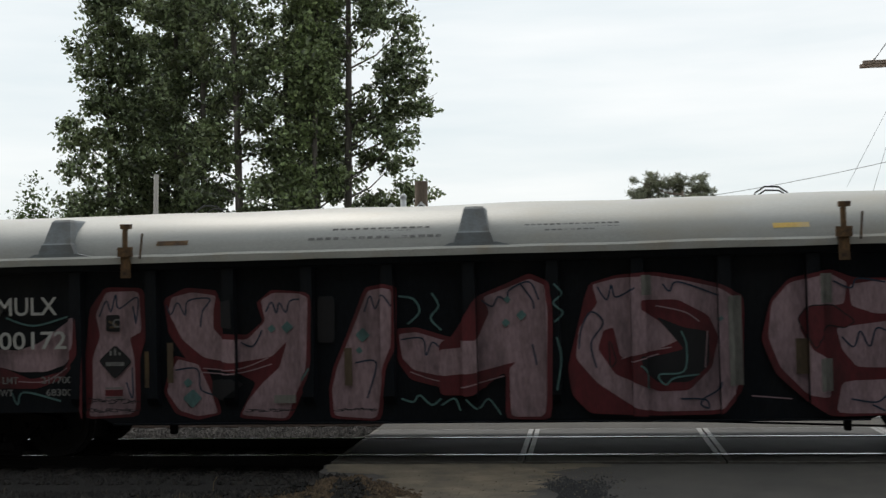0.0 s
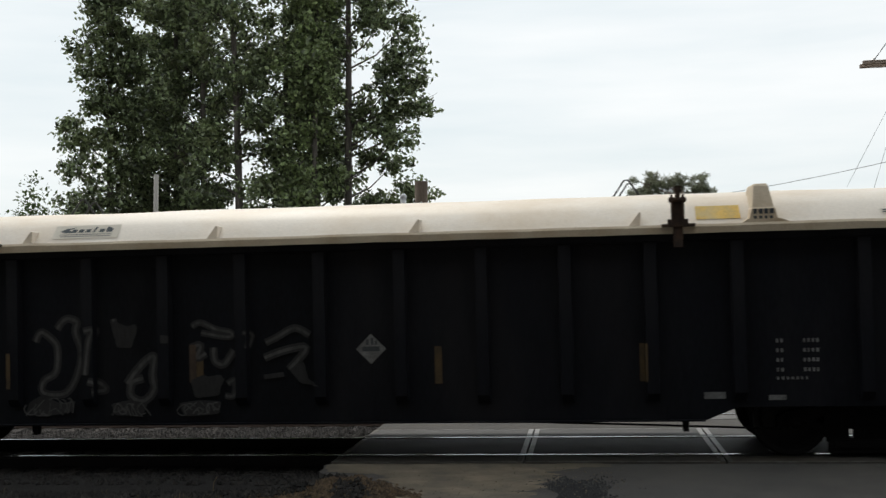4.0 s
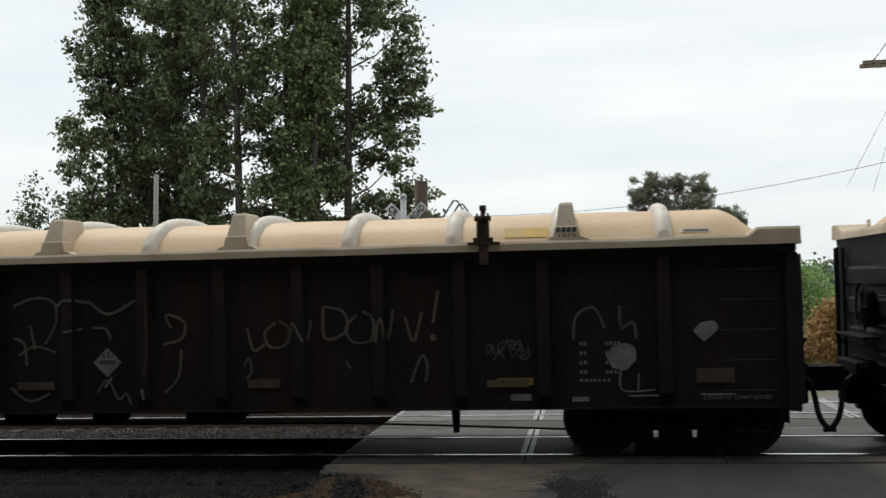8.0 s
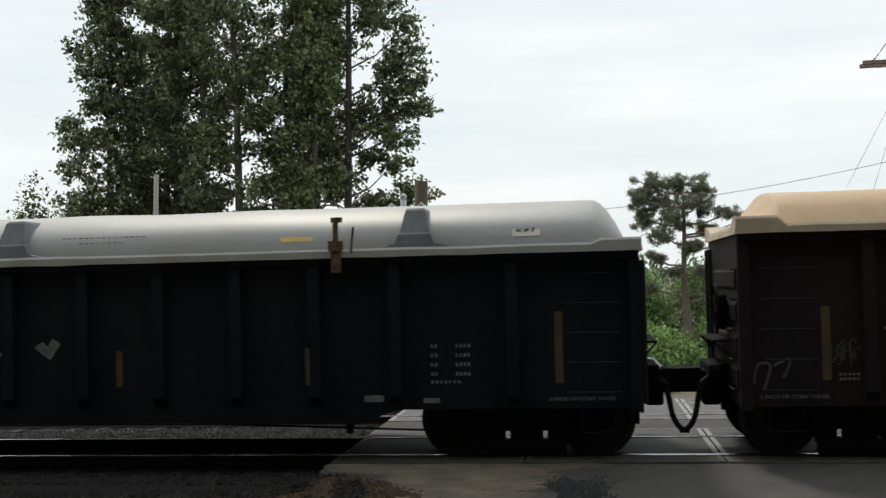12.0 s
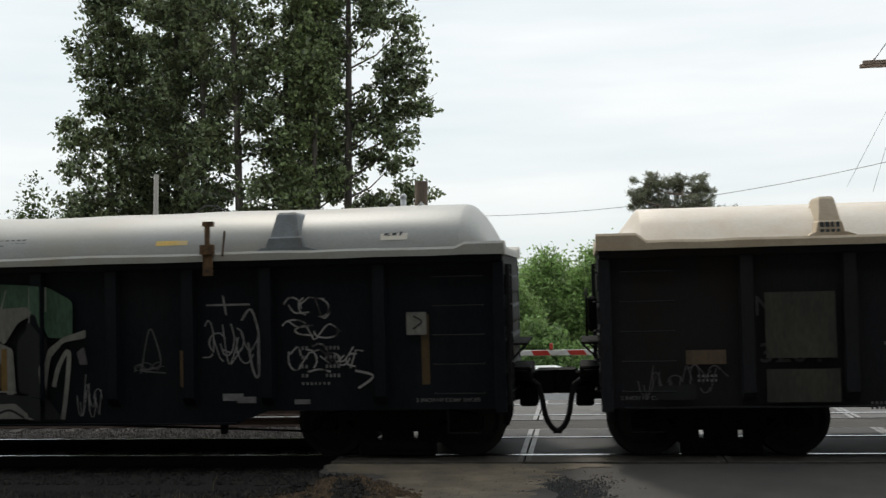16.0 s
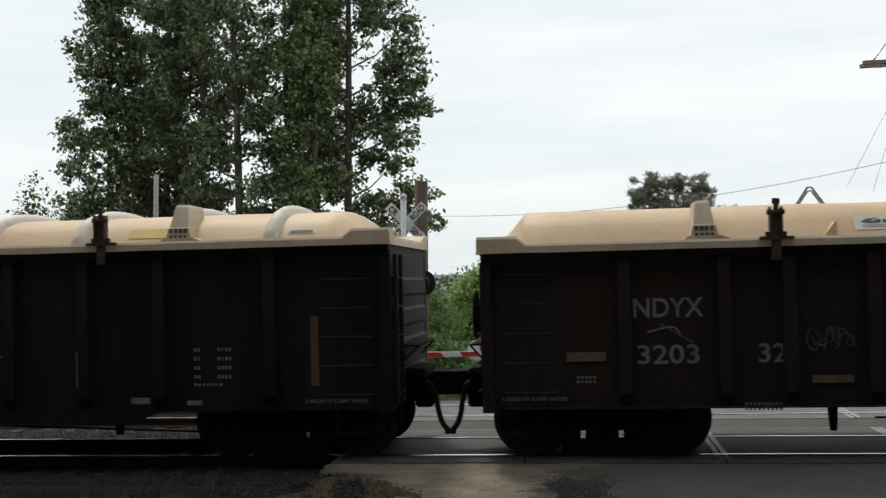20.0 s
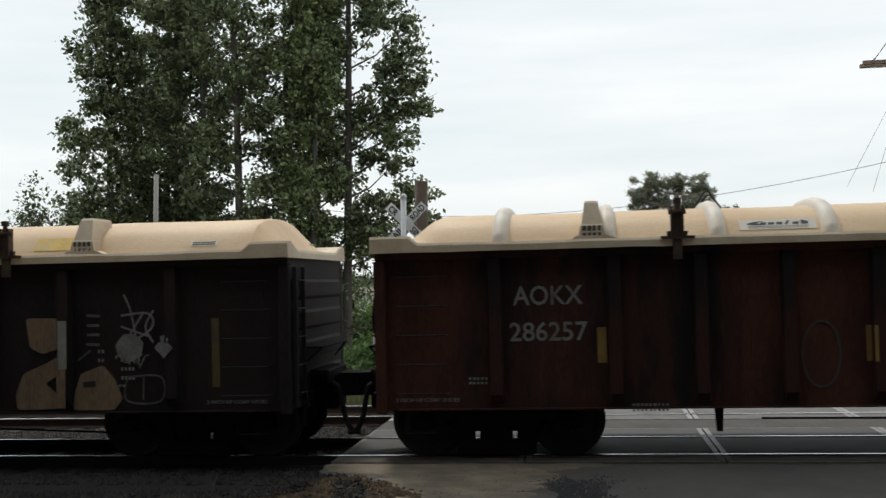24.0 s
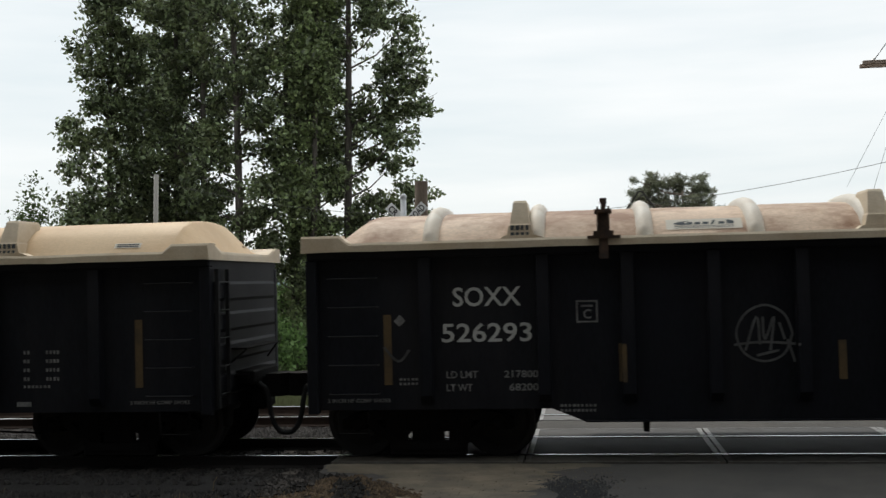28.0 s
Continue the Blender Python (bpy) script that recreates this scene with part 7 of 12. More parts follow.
line(6, "brownline", 0.035, (8.16, 1.52), (8.41, 1.59), (8.45, 1.8), (8.21, 1.9), (8.27, 1.73))
line(6, "maroon", 0.05, (7.99, 2.08), (7.99, 1.53), (7.95, 1.11))
line(6, "ashline", 0.03, (7.92, 0.97), (7.94, 0.83))
line(6, "brownline", 0.035, (9.28, 1.71), (9.36, 1.43), (9.51, 1.5))
line(6, "brownline", 0.035, (9.65, 1.77), (9.51, 1.64), (9.58, 1.46), (9.78, 1.5), (9.82, 1.7), (9.69, 1.79))
line(6, "brownline", 0.035, (9.81, 1.5), (9.89, 1.77), (10.04, 1.53), (10.11, 1.8))
line(6, "brownline", 0.035, (10.27, 1.96), (10.29, 1.56), (10.56, 1.65), (10.53, 1.89), (10.27, 1.96))
line(6, "brownline", 0.035, (10.7, 1.85), (10.56, 1.69), (10.65, 1.51), (10.89, 1.54), (10.93, 1.78), (10.77, 1.89))
line(6, "brownline", 0.035, (10.95, 1.51), (11.01, 1.81), (11.09, 1.54), (11.16, 1.91))
line(6, "brownline", 0.035, (11.31, 1.81), (11.41, 1.5), (11.52, 1.87))
line(6, "brownline", 0.035, (11.73, 2.13), (11.66, 1.73))
blob(6, "brownline", "brownline", 0.005, (11.61, 1.57), (11.67, 1.6), (11.7, 1.53), (11.64, 1.5))
line(6, "ghost", 0.03, (9.23, 1.23), (9.3, 1.33), (9.33, 1.16), (9.26, 1.06))
line(6, "ghost", 0.03, (11.37, 1), (11.51, 1.33), (11.58, 1.2), (11.55, 1))
line(6, "ghost", 0.02, (10.55, 1.28), (10.61, 1.18))
patch(6, "brownpaint", 9.28, 9.7, 0.95, 1.06)
patch(6, "strip", 12.44, 12.88, 0.95, 1.04)
patch(6, "brownpaint", 6.18, 6.69, 0.96, 1.06)
scrawl(6, 12.32, 1.24, 0.5, 0.28, 94, "ghost", 0.026, 6)
blob(6, "dimwhite", "dimwhite", 0.005, (13.76, 1.31), (13.85, 1.41), (14.01, 1.45), (14.12, 1.39), (14.13, 1.25), (14, 1.11), (13.83, 1.15))
line(6, "dimwhite", 0.02, (13.95, 1.15), (13.95, 0.88), (14.34, 0.88))
line(6, "dimwhite", 0.02, (14.15, 1.08), (14.14, 0.88))
line(6, "ghost", 0.03, (13.38, 1.5), (13.42, 1.78), (13.63, 1.88), (13.76, 1.63))
line(6, "ghost", 0.03, (13.94, 1.9), (13.96, 1.63), (14.1, 1.7), (14.13, 1.49))
line(6, "dimwhite", 0.02, (14.02, 0.81), (14.38, 0.81))
blob(6, "dimwhite", "dimwhite", 0.005, (14.8, 1.58), (14.9, 1.68), (15.05, 1.7), (15.11, 1.61), (15.04, 1.54), (14.93, 1.44))
patch(6, "ochre", 12.31, 12.82, 0.93, 1.02)
patch(6, "brownpaint", 14.83, 15.27, 0.96, 1.13)
line(6, "dimwhite", 0.02, (14.87, 0.82), (15.28, 0.82))
blob(6, "dimwhite", "dimwhite", 0.005, (2.11, 1.86), (2.28, 1.83), (2.37, 1.65), (2.29, 1.52), (2.17, 1.62))
scrawl(6, 2.07, 1.41, 0.43, 0.35, 95, "dimwhite", 0.028, 6)
line(6, "dimwhite", 0.025, (2.27, 1.49), (2.33, 1.32), (2.23, 1.32))
# car 7
line(7, "dimwhite", 0.05, (4.03, 1.25), (4.21, 1.3), (4.4, 1.29), (4.51, 1.19))
line(7, "dimwhite", 0.055, (4.36, 1.3), (4.35, 1.52), (4.7, 1.54), (4.71, 1.37))
line(7, "dimwhite", 0.05, (4.65, 1.51), (4.59, 1.3), (4.78, 1.37), (4.83, 1.29))
line(7, "dimwhite", 0.05, (4.71, 1.19), (4.57, 0.94), (4.77, 0.86))
line(7, "ghost", 0.04, (4.66, 1.05), (5.03, 0.93), (5.08, 1.04), (4.73, 1.02))
line(7, "dimwhite", 0.07, (4.43, 0.94), (4.59, 0.72), (4.69, 0.64))
blob(7, "dimwhite", "dimwhite", 0.005, (4.32, 0.98), (4.47, 1.01), (4.56, 0.72), (4.5, 0.62), (4.4, 0.83))
line(7, "dimwhite", 0.04, (4.54, 0.62), (5.03, 0.66), (5.69, 0.61))
line(7, "dimwhite", 0.06, (4.76, 0.66), (4.65, 0.59), (4.5, 0.59))
line(7, "dimwhite", 0.055, (5.07, 1.26), (5.15, 1.43), (5.34, 1.45), (5.28, 1.29))
line(7, "dimwhite", 0.05, (5.19, 1.45), (5.34, 1.53), (5.61, 1.52))
line(7, "dimwhite", 0.055, (5.61, 1.52), (5.62, 1.21), (5.45, 0.99))
line(7, "dimwhite", 0.055, (5.24, 0.93), (5.59, 1), (5.67, 1.28))
line(7, "dimwhite", 0.05, (5.68, 1.57), (5.64, 1.14), (5.66, 0.64))
line(7, "dimwhite", 0.045, (5.6, 0.93), (5.48, 0.82))
line(7, "dimwhite", 0.035, (5.71, 1.51), (6.08, 1.52), (6.06, 1.38))
line(7, "dimwhite", 0.05, (5.74, 1.28), (5.93, 1.28), (5.97, 1.39), (5.77, 1.39))
line(7, "dimwhite", 0.045, (5.76, 1.21), (5.77, 0.93), (6.32, 0.69))
line(7, "dimwhite", 0.04, (5.69, 0.63), (6.32, 0.69))
line(7, "dimwhite", 0.04, (6.32, 0.69), (6.07, 0.92))
line(7, "dimwhite", 0.045, (6.11, 1.49), (6.37, 1.59), (6.75, 1.61))
line(7, "dimwhite", 0.045, (6.38, 1.49), (6.14, 0.92), (6.33, 0.85))
line(7, "dimwhite", 0.045, (6.48, 1.48), (6.58, 1.13), (6.72, 0.85))
line(7, "dimwhite", 0.035, (6.29, 1.08), (6.44, 1.27), (6.51, 1.07), (6.29, 1.08))
line(7, "dimwhite", 0.04, (6.36, 0.92), (6.5, 0.81), (6.73, 0.84))
line(7, "dimwhite", 0.05, (6.75, 1.61), (6.87, 1.2), (6.78, 0.91))
line(7, "dimwhite", 0.045, (6.79, 1.55), (7.02, 1.57), (7.15, 1.51), (7.05, 1.26), (6.89, 1.2))
line(7, "dimwhite", 0.04, (6.89, 1.46), (6.99, 1.48), (6.95, 1.34))
line(7, "dimwhite", 0.045, (6.94, 1.16), (7.29, 0.77))
line(7, "dimwhite", 0.04, (6.85, 0.74), (7.08, 0.69), (7.29, 0.76), (7.47, 0.73))
line(7, "dimwhite", 0.04, (7.15, 1.49), (7.38, 1.54), (7.54, 1.62))
line(7, "dimwhite", 0.05, (7.54, 1.62), (7.46, 1.4), (7.3, 1.32))
line(7, "dimwhite", 0.04, (7.3, 1.32), (7.51, 0.8))
line(7, "dimwhite", 0.045, (7.56, 1.45), (7.7, 1.58), (7.97, 1.61))
line(7, "dimwhite", 0.045, (7.53, 1.26), (7.68, 0.73))
line(7, "dimwhite", 0.04, (7.68, 0.74), (7.86, 0.8), (8.32, 0.73))
line(7, "dimwhite", 0.04, (7.96, 1.53), (7.87, 1.25), (8.12, 1.18), (8.13, 0.97), (8.32, 0.73))
line(7, "ghost", 0.05, (8.18, 1.67), (8.09, 1.39), (7.91, 1.22))
blob(7, "inkblack", "inkblack", 0.005, (4.74, 1.43), (5.07, 1.22), (5.03, 1.01), (4.77, 0.94), (4.62, 1.23))
blob(7, "inkblack", "inkblack", 0.005, (5.34, 1.29), (5.55, 1.39), (5.54, 1.07), (5.29, 1))
blob(7, "inkblack", "inkblack", 0.005, (5.85, 1.14), (6.18, 0.92), (6.14, 0.77), (5.78, 0.75))
blob(7, "inkblack", "inkblack", 0.005, (7.02, 1.26), (7.22, 0.91), (7.01, 0.77), (6.9, 0.98))
blob(7, "inkblack", "inkblack", 0.005, (7.62, 1.26), (7.84, 1.18), (7.86, 0.87), (7.72, 0.84))
line(7, "dimwhite", 0.026, (7.94, 2.48), (7.93, 2.02))
line(7, "dimwhite", 0.035, (7.93, 1.99), (7.92, 1.25))
line(7, "dimwhite", 0.03, (7.87, 1.87), (7.94, 2.02), (8, 1.87))
line(7, "ghost", 0.025, (7.92, 1.25), (7.91, 0.83))
line(7, "ash", 0.03, (7.35, 1.93), (7.5, 1.96), (7.53, 1.75), (7.38, 1.68))
line(7, "ash", 0.03, (7.31, 1.61), (7.49, 1.54))
line(7, "dimwhite", 0.03, (10.14, 0.89), (10.25, 1.12), (10.52, 1.2), (10.79, 1.13), (10.89, 0.95), (10.85, 0.86), (10.7, 0.85), (10.65, 0.93), (10.57, 0.92), (10.53, 0.82), (10.48, 0.92), (10.39, 0.93), (10.3, 0.85), (10.14, 0.89))
line(7, "ghost", 0.025, (10.29, 1), (10.42, 1.11), (10.48, 1.05))
line(7, "ghost", 0.025, (10.58, 1.02), (10.66, 1.11), (10.75, 1.05))
line(7, "dimwhite", 0.02, (10.55, 1.2), (10.57, 1.28))
line(7, "dimwhite", 0.022, (10.18, 1), (10.28, 0.95), (10.34, 0.88))
line(7, "ghost", 0.02, (10.47, 1), (10.58, 0.98))
scrawl(7, 10.15, 0.6, 0.59, 0.1, 91, "ghost", 0.014, 8)
scrawl(7, 11.2, 0.7, 0.56, 0.24, 92, "dimwhite", 0.026, 8)
line(7, "ghost", 0.025, (11.17, 0.91), (11.33, 0.8), (11.22, 0.71))
line(7, "ghost", 0.025, (11.31, 0.91), (11.18, 0.79))
line(7, "ghost", 0.025, (11.7, 0.86), (11.81, 0.71))
line(7, "ghost", 0.025, (11.81, 0.86), (11.7, 0.72))
patch(7, "ghost", 12.44, 12.7, 0.8, 0.88)
line(7, "ash", 0.03, (10.99, 1.75), (10.99, 1.41), (11.09, 1.33))
line(7, "ghost", 0.02, (2.16, 1.33), (2.27, 1.18), (2.51, 1.17))
line(7, "ash", 0.025, (3.68, 1.89), (3.78, 1.89))
line(7, "ash", 0.025, (3.68, 1.81), (3.78, 1.8))
patch(7, "ash", 3.15, 3.4, 1.18, 1.23)
# car 8
line(8, "ghost", 0.03, (2.87, 1.27), (2.95, 1.56), (3.08, 1.59), (3.04, 1.37), (2.92, 1.27), (3.04, 1.12))
line(8, "ghost", 0.03, (3.11, 1.05), (3.21, 1.54), (3.32, 1.37), (3.23, 1.23))
line(8, "ghost", 0.025, (3.37, 1.61), (3.35, 1.26), (3.43, 1.05))
line(8, "ghost", 0.035, (3.21, 1.56), (3.62, 1.54))
line(8, "ghost", 0.03, (3.36, 1.08), (3.44, 1.4), (3.59, 1.38), (3.64, 1.12), (3.51, 1.05), (3.45, 1.19))
line(8, "ghost", 0.02, (3.53, 1.88), (3.51, 1.54))
line(8, "ghost", 0.02, (3.54, 1.03), (3.58, 0.8), (3.67, 0.91))
line(8, "ghost", 0.02, (2.87, 1.27), (3.04, 1.32))
line(8, "ash", 0.12, (8, 2.17), (7.97, 1.87), (7.94, 1.46), (7.95, 0.85))
line(8, "ghost", 0.05, (7.92, 2.07), (7.99, 2.19), (8.02, 2), (7.97, 1.73), (7.92, 1.46))
line(8, "dimwhite", 0.025, (7.92, 1.33), (7.95, 0.86))
line(8, "ghost", 0.022, (5.08, 1.21), (5.54, 1.2))
line(8, "ghost", 0.022, (5.15, 1.13), (5.47, 1.12))
line(8, "ghost", 0.022, (5.06, 1.05), (5.56, 1.04))
line(8, "ghost", 0.022, (5.04, 0.97), (5.58, 0.96))
line(8, "ghost", 0.022, (5.07, 0.89), (5.52, 0.89))
patch(8, "ghost", 5.38, 5.63, 0.71, 0.81)
line(8, "ash", 0.03, (4.38, 2.22), (4.48, 2.11), (4.57, 2.01))
scrawl(8, 10.23, 1.27, 0.54, 0.66, 17, "dimwhite", 0.02, 10)
scrawl(8, 11.2, 1.12, 0.6, 0.72, 18, "ghost", 0.02, 9)
# car 9
blob(9, "ghost", "ghost", 0.005, (4.18, 1.65), (4.36, 1.81), (4.53, 1.65), (4.36, 1.42))
blob(9, "dimwhite", "dimwhite", 0.005, (8.23, 1.51), (8.35, 1.58), (8.42, 1.51), (8.48, 1.62), (8.6, 1.55), (8.54, 1.47), (8.45, 1.34), (8.32, 1.43))
# car 10
patch(10, "maroon", 3.22, 6.01, 0.66, 1.61)
line(10, "dimwhite", 0.025, (7.15, 0.59), (7.41, 0.59), (7.42, 0.86), (7.17, 1.19), (7.12, 1.39), (7.38, 1.59), (7.32, 1.82), (7.78, 1.85), (7.89, 1.58), (7.82, 1.38), (7.44, 1.32), (7.31, 1.26))
line(10, "dimwhite", 0.025, (7.49, 1.12), (7.69, 1.19), (7.62, 1.02), (7.46, 1.09))
line(10, "dimwhite", 0.025, (7.16, 0.73), (7.1, 0.99))
line(10, "dimwhite", 0.025, (7.37, 1.36), (7.57, 1.59), (7.45, 1.66))
line(10, "dimwhite", 0.025, (7.8, 0.59), (8.0, 0.92), (8.01, 1.31))
line(10, "dimwhite", 0.025, (8.12, 1.58), (8.16, 1.97), (8.06, 1.81))
line(10, "dimwhite", 0.025, (8.16, 1.97), (8.23, 1.81))
line(10, "dimwhite", 0.025, (6.27, 1.54), (6.44, 1.71), (6.37, 1.47))
line(10, "dimwhite", 0.025, (6.46, 1.34), (6.6, 1.5), (6.52, 1.27))
line(10, "dimwhite", 0.025, (6.59, 1.27), (6.72, 1.33), (6.65, 1.13), (6.82, 1.2))
line(10, "dimwhite", 0.025, (6.41, 0.73), (6.58, 0.8), (6.5, 0.63), (6.71, 0.8))
line(10, "dimwhite", 0.025, (6.58, 0.93), (6.78, 1.06), (6.88, 1.26))
line(10, "ghost", 0.03, (0.04, 0.93), (0.08, 1.15), (0.23, 1.15), (0.15, 0.86))
line(10, "ghost", 0.03, (0.27, 1.15), (0.46, 1.22), (0.38, 1.0))
scrawl(10, 0.86, 1.14, 0.41, 0.35, 19, "ghost", 0.02, 7)
# car 11
line(11, "ghost", 0.035, (7.05, 1.62), (7.21, 1.69), (7.23, 1.8))
line(11, "ghost", 0.035, (7.05, 1.33), (7.24, 1.18), (7.51, 1.32), (7.32, 1.18), (7.28, 1.03))
line(11, "ghost", 0.035, (7.0, 0.96), (7.16, 0.81), (7.55, 0.95))
line(11, "ghost", 0.035, (8.18, 1.82), (8.4, 1.74), (8.17, 1.45), (8.48, 1.38), (8.24, 1.16))
line(11, "ghost", 0.035, (9.09, 1.73), (9.15, 1.3), (9.3, 1.22), (9.31, 1.58))
line(11, "ghost", 0.035, (9.42, 1.72), (9.38, 1.44), (9.57, 1.36), (9.75, 1.43), (9.6, 1.29), (9.53, 1.58), (9.72, 1.79))
line(11, "ghost", 0.035, (12.26, 1.6), (12.42, 1.25), (12.5, 1.6), (12.7, 1.25))
line(11, "ghost", 0.035, (13.16, 1.52), (13.26, 1.24), (13.41, 1.55))
line(11, "ghost", 0.035, (13.37, 1.24), (13.54, 1.51), (13.57, 1.23), (13.75, 1.58))
line(11, "ghost", 0.035, (13.78, 1.4), (13.96, 1.47), (13.88, 1.23))
line(11, "ghost", 0.035, (13.95, 1.43), (14.22, 1.16))
line(11, "ghost", 0.035, (13.67, 0.96), (14.01, 0.99), (13.87, 0.82), (14.25, 1.02), (14.21, 0.82))
line(11, "dimwhite", 0.08, (7.82, 2.23), (7.8, 1.17))
blob(11, "dimwhite", "ghost", 0.01, (7.67, 1.1), (7.94, 1.09), (7.82, 0.94))
blob(11, "dimwhite", "ghost", 0.02, (11.25, 1.2), (11.36, 1.48), (11.47, 1.65), (11.58, 1.58), (11.54, 1.33), (11.39, 1.12), (11.31, 0.91), (11.17, 0.99))
patch(11, "yellow", 12.26, 12.71, 0.95, 1.04)
patch(11, "yellow", 14.45, 14.66, 0.96, 1.05)
patch(11, "yellow", 14.65, 15.11, 0.96, 1.14)
scrawl(11, 12.22, 1.74, 0.64, 0.23, 20, "ghost", 0.03, 8)
scrawl(11, 14.69, 1.15, 0.48, 0.47, 22, "ghost", 0.02, 7)
patch(11, "ochre", 9.19, 9.63, 0.96, 1.04)
# car 12
blob(12, "mint", "mint", 0.005, (3.9, 2.25), (3.99, 2.43), (4.14, 2.46), (4.26, 2.31), (4.4, 2.25), (4.56, 2.37), (4.7, 2.44), (4.91, 2.36), (4.9, 1.8), (4.67, 1.53), (4.24, 1.54), (3.91, 1.82))
patch(12, "bone", 3.74, 3.89, 1.93, 2.21)
blob(12, "inkblack", "inkblack", 0.005, (3.75, 1.91), (3.9, 1.96), (4, 1.82), (4.07, 1.65), (3.82, 1.63), (3.75, 1.72))
blob(12, "bone", "bone", 0.005, (3.77, 0.91), (3.81, 1.4), (3.92, 1.57), (4.07, 1.61), (4.17, 1.5), (4.17, 0.98), (4.09, 0.68), (3.94, 0.77))
blob(12, "inkblack", "inkblack", 0.005, (3.85, 1.12), (3.88, 1.41), (4, 1.51), (4.1, 1.4), (4.1, 0.98), (3.97, 0.89))
patch(12, "strip", 4.04, 4.13, 0.91, 1.47)
blob(12, "ochre", "ochre", 0.005, (3.88, 1.26), (3.94, 1.47), (4.01, 1.26), (3.99, 0.98), (3.9, 1.04))
blob(12, "mauve", "mauve", 0.005, (2.97, 0.64), (3.09, 0.86), (3.24, 0.94), (3.51, 0.91), (3.87, 0.84), (4.08, 0.66), (4.18, 0.45), (3.14, 0.46), (3.12, 0.6))
line(12, "paleline", 0.03, (2.92, 0.92), (3.07, 1.05), (3.31, 1.09), (3.59, 1.04), (3.87, 0.97))
line(12, "inkblack", 0.03, (3.07, 0.64), (3.22, 0.85), (3.58, 0.87), (3.94, 0.73), (4.13, 0.47))
line(12, "inkblack", 0.03, (3.14, 0.56), (3.26, 0.76), (3.36, 0.6))
blob(12, "bone", "bone", 0.005, (2.26, 0.74), (2.42, 0.79), (2.6, 0.77), (2.71, 0.65), (2.34, 0.66))
blob(12, "bone", "bone", 0.005, (4.35, 1.53), (4.6, 1.63), (4.77, 1.53), (4.77, 0.9), (5.13, 0.91), (5.08, 0.7), (4.92, 0.52), (4.5, 0.5), (4.25, 0.54), (4.14, 0.7), (4.2, 0.91), (4.37, 1.08), (4.48, 1.18), (4.35, 1.25))
blob(12, "mint", "mint", 0.005, (4.37, 1.71), (4.47, 2.22), (4.62, 2.37), (4.78, 2.22), (4.78, 1.7), (4.6, 1.81))
blob(12, "inkblack", "inkblack", 0.005, (4.45, 1.77), (4.58, 1.89), (4.64, 1.77), (4.53, 1.71))
patch(12, "paleline", 4.79, 4.91, 1.7, 2.03)
blob(12, "inkblack", "inkblack", 0.005, (4.47, 1.5), (4.67, 1.6), (4.76, 1.46), (4.72, 1.27), (4.56, 1.31))
line(12, "inkblack", 0.045, (4.37, 1.6), (4.6, 1.72), (4.81, 1.67), (4.91, 1.52))
line(12, "inkblack", 0.03, (4.22, 0.59), (4.37, 0.9), (4.66, 1.08), (4.73, 1.25))
line(12, "inkblack", 0.03, (4.28, 0.54), (4.58, 0.83), (5.07, 0.9))
line(12, "paleline", 0.018, (4.45, 1.53), (4.67, 1.61), (4.78, 1.49), (4.77, 1.07))
blob(12, "inkblack", "inkblack", 0.005, (4.81, 1.53), (5.05, 1.45), (5, 0.9), (4.79, 0.9))
blob(12, "mauve", "mauve", 0.005, (4.95, 0.9), (4.92, 1.07), (5.11, 1.1), (5.13, 0.83))
blob(12, "mint", "mint", 0.005, (4.97, 1.8), (5, 2.11), (5.14, 2.24), (5.31, 2.21), (5.37, 2.06), (5.34, 1.52), (5.15, 1.33), (5.02, 1.44))
line(12, "inkblack", 0.05, (5.11, 1.9), (5.15, 1.69), (5.09, 1.49))
line(12, "paleline", 0.02, (4.97, 1.8), (5, 2.11), (5.14, 2.24), (5.31, 2.21), (5.37, 2.06))
blob(12, "mint", "mint", 0.005, (5.36, 1.9), (5.42, 2.1), (5.59, 2.17), (5.97, 2.15), (6.14, 1.99), (6.17, 1.76), (5.99, 1.68), (5.37, 1.54))
blob(12, "bone", "bone", 0.005, (5.37, 1.57), (5.41, 1.9), (6, 1.92), (6.1, 1.77), (5.78, 1.5), (5.36, 1.43))
blob(12, "inkblack", "inkblack", 0.005, (5.47, 1.63), (5.52, 1.75), (5.97, 1.78), (5.8, 1.65))
blob(12, "mauve", "mauve", 0.005, (5.31, 0.88), (5.33, 1.31), (5.57, 1.24), (5.98, 1.42), (5.98, 0.89))
line(12, "inkblack", 0.05, (4.94, 1.25), (5.29, 1.3), (5.71, 1.43), (6.06, 1.64))
line(12, "paleline", 0.018, (4.95, 1.16), (5.29, 1.21), (5.78, 1.34), (6.06, 1.57))
line(12, "inkblack", 0.03, (5.35, 0.96), (5.57, 1.2), (5.95, 1.23))
patch(12, "inkblack", 5.28, 6.03, 0.58, 0.87)
patch(12, "paleline", 5.85, 5.84, 0.89, 2.16)
blob(12, "mint", "mint", 0.005, (6.31, 1.91), (6.35, 2.26), (6.46, 2.43), (6.63, 2.48), (6.83, 2.38), (6.93, 2.24), (7.08, 1.9), (7.11, 1.52), (6.74, 1.56), (6.34, 1.76))
blob(12, "bone", "bone", 0.005, (6.31, 1.78), (6.37, 1.93), (6.52, 1.94), (6.57, 1.82), (6.4, 1.73))
line(12, "inkblack", 0.03, (6.38, 1.88), (6.49, 1.91), (6.54, 1.8), (6.44, 1.76))
line(12, "paleline", 0.02, (6.93, 2.24), (6.91, 1.76), (6.82, 1.56))
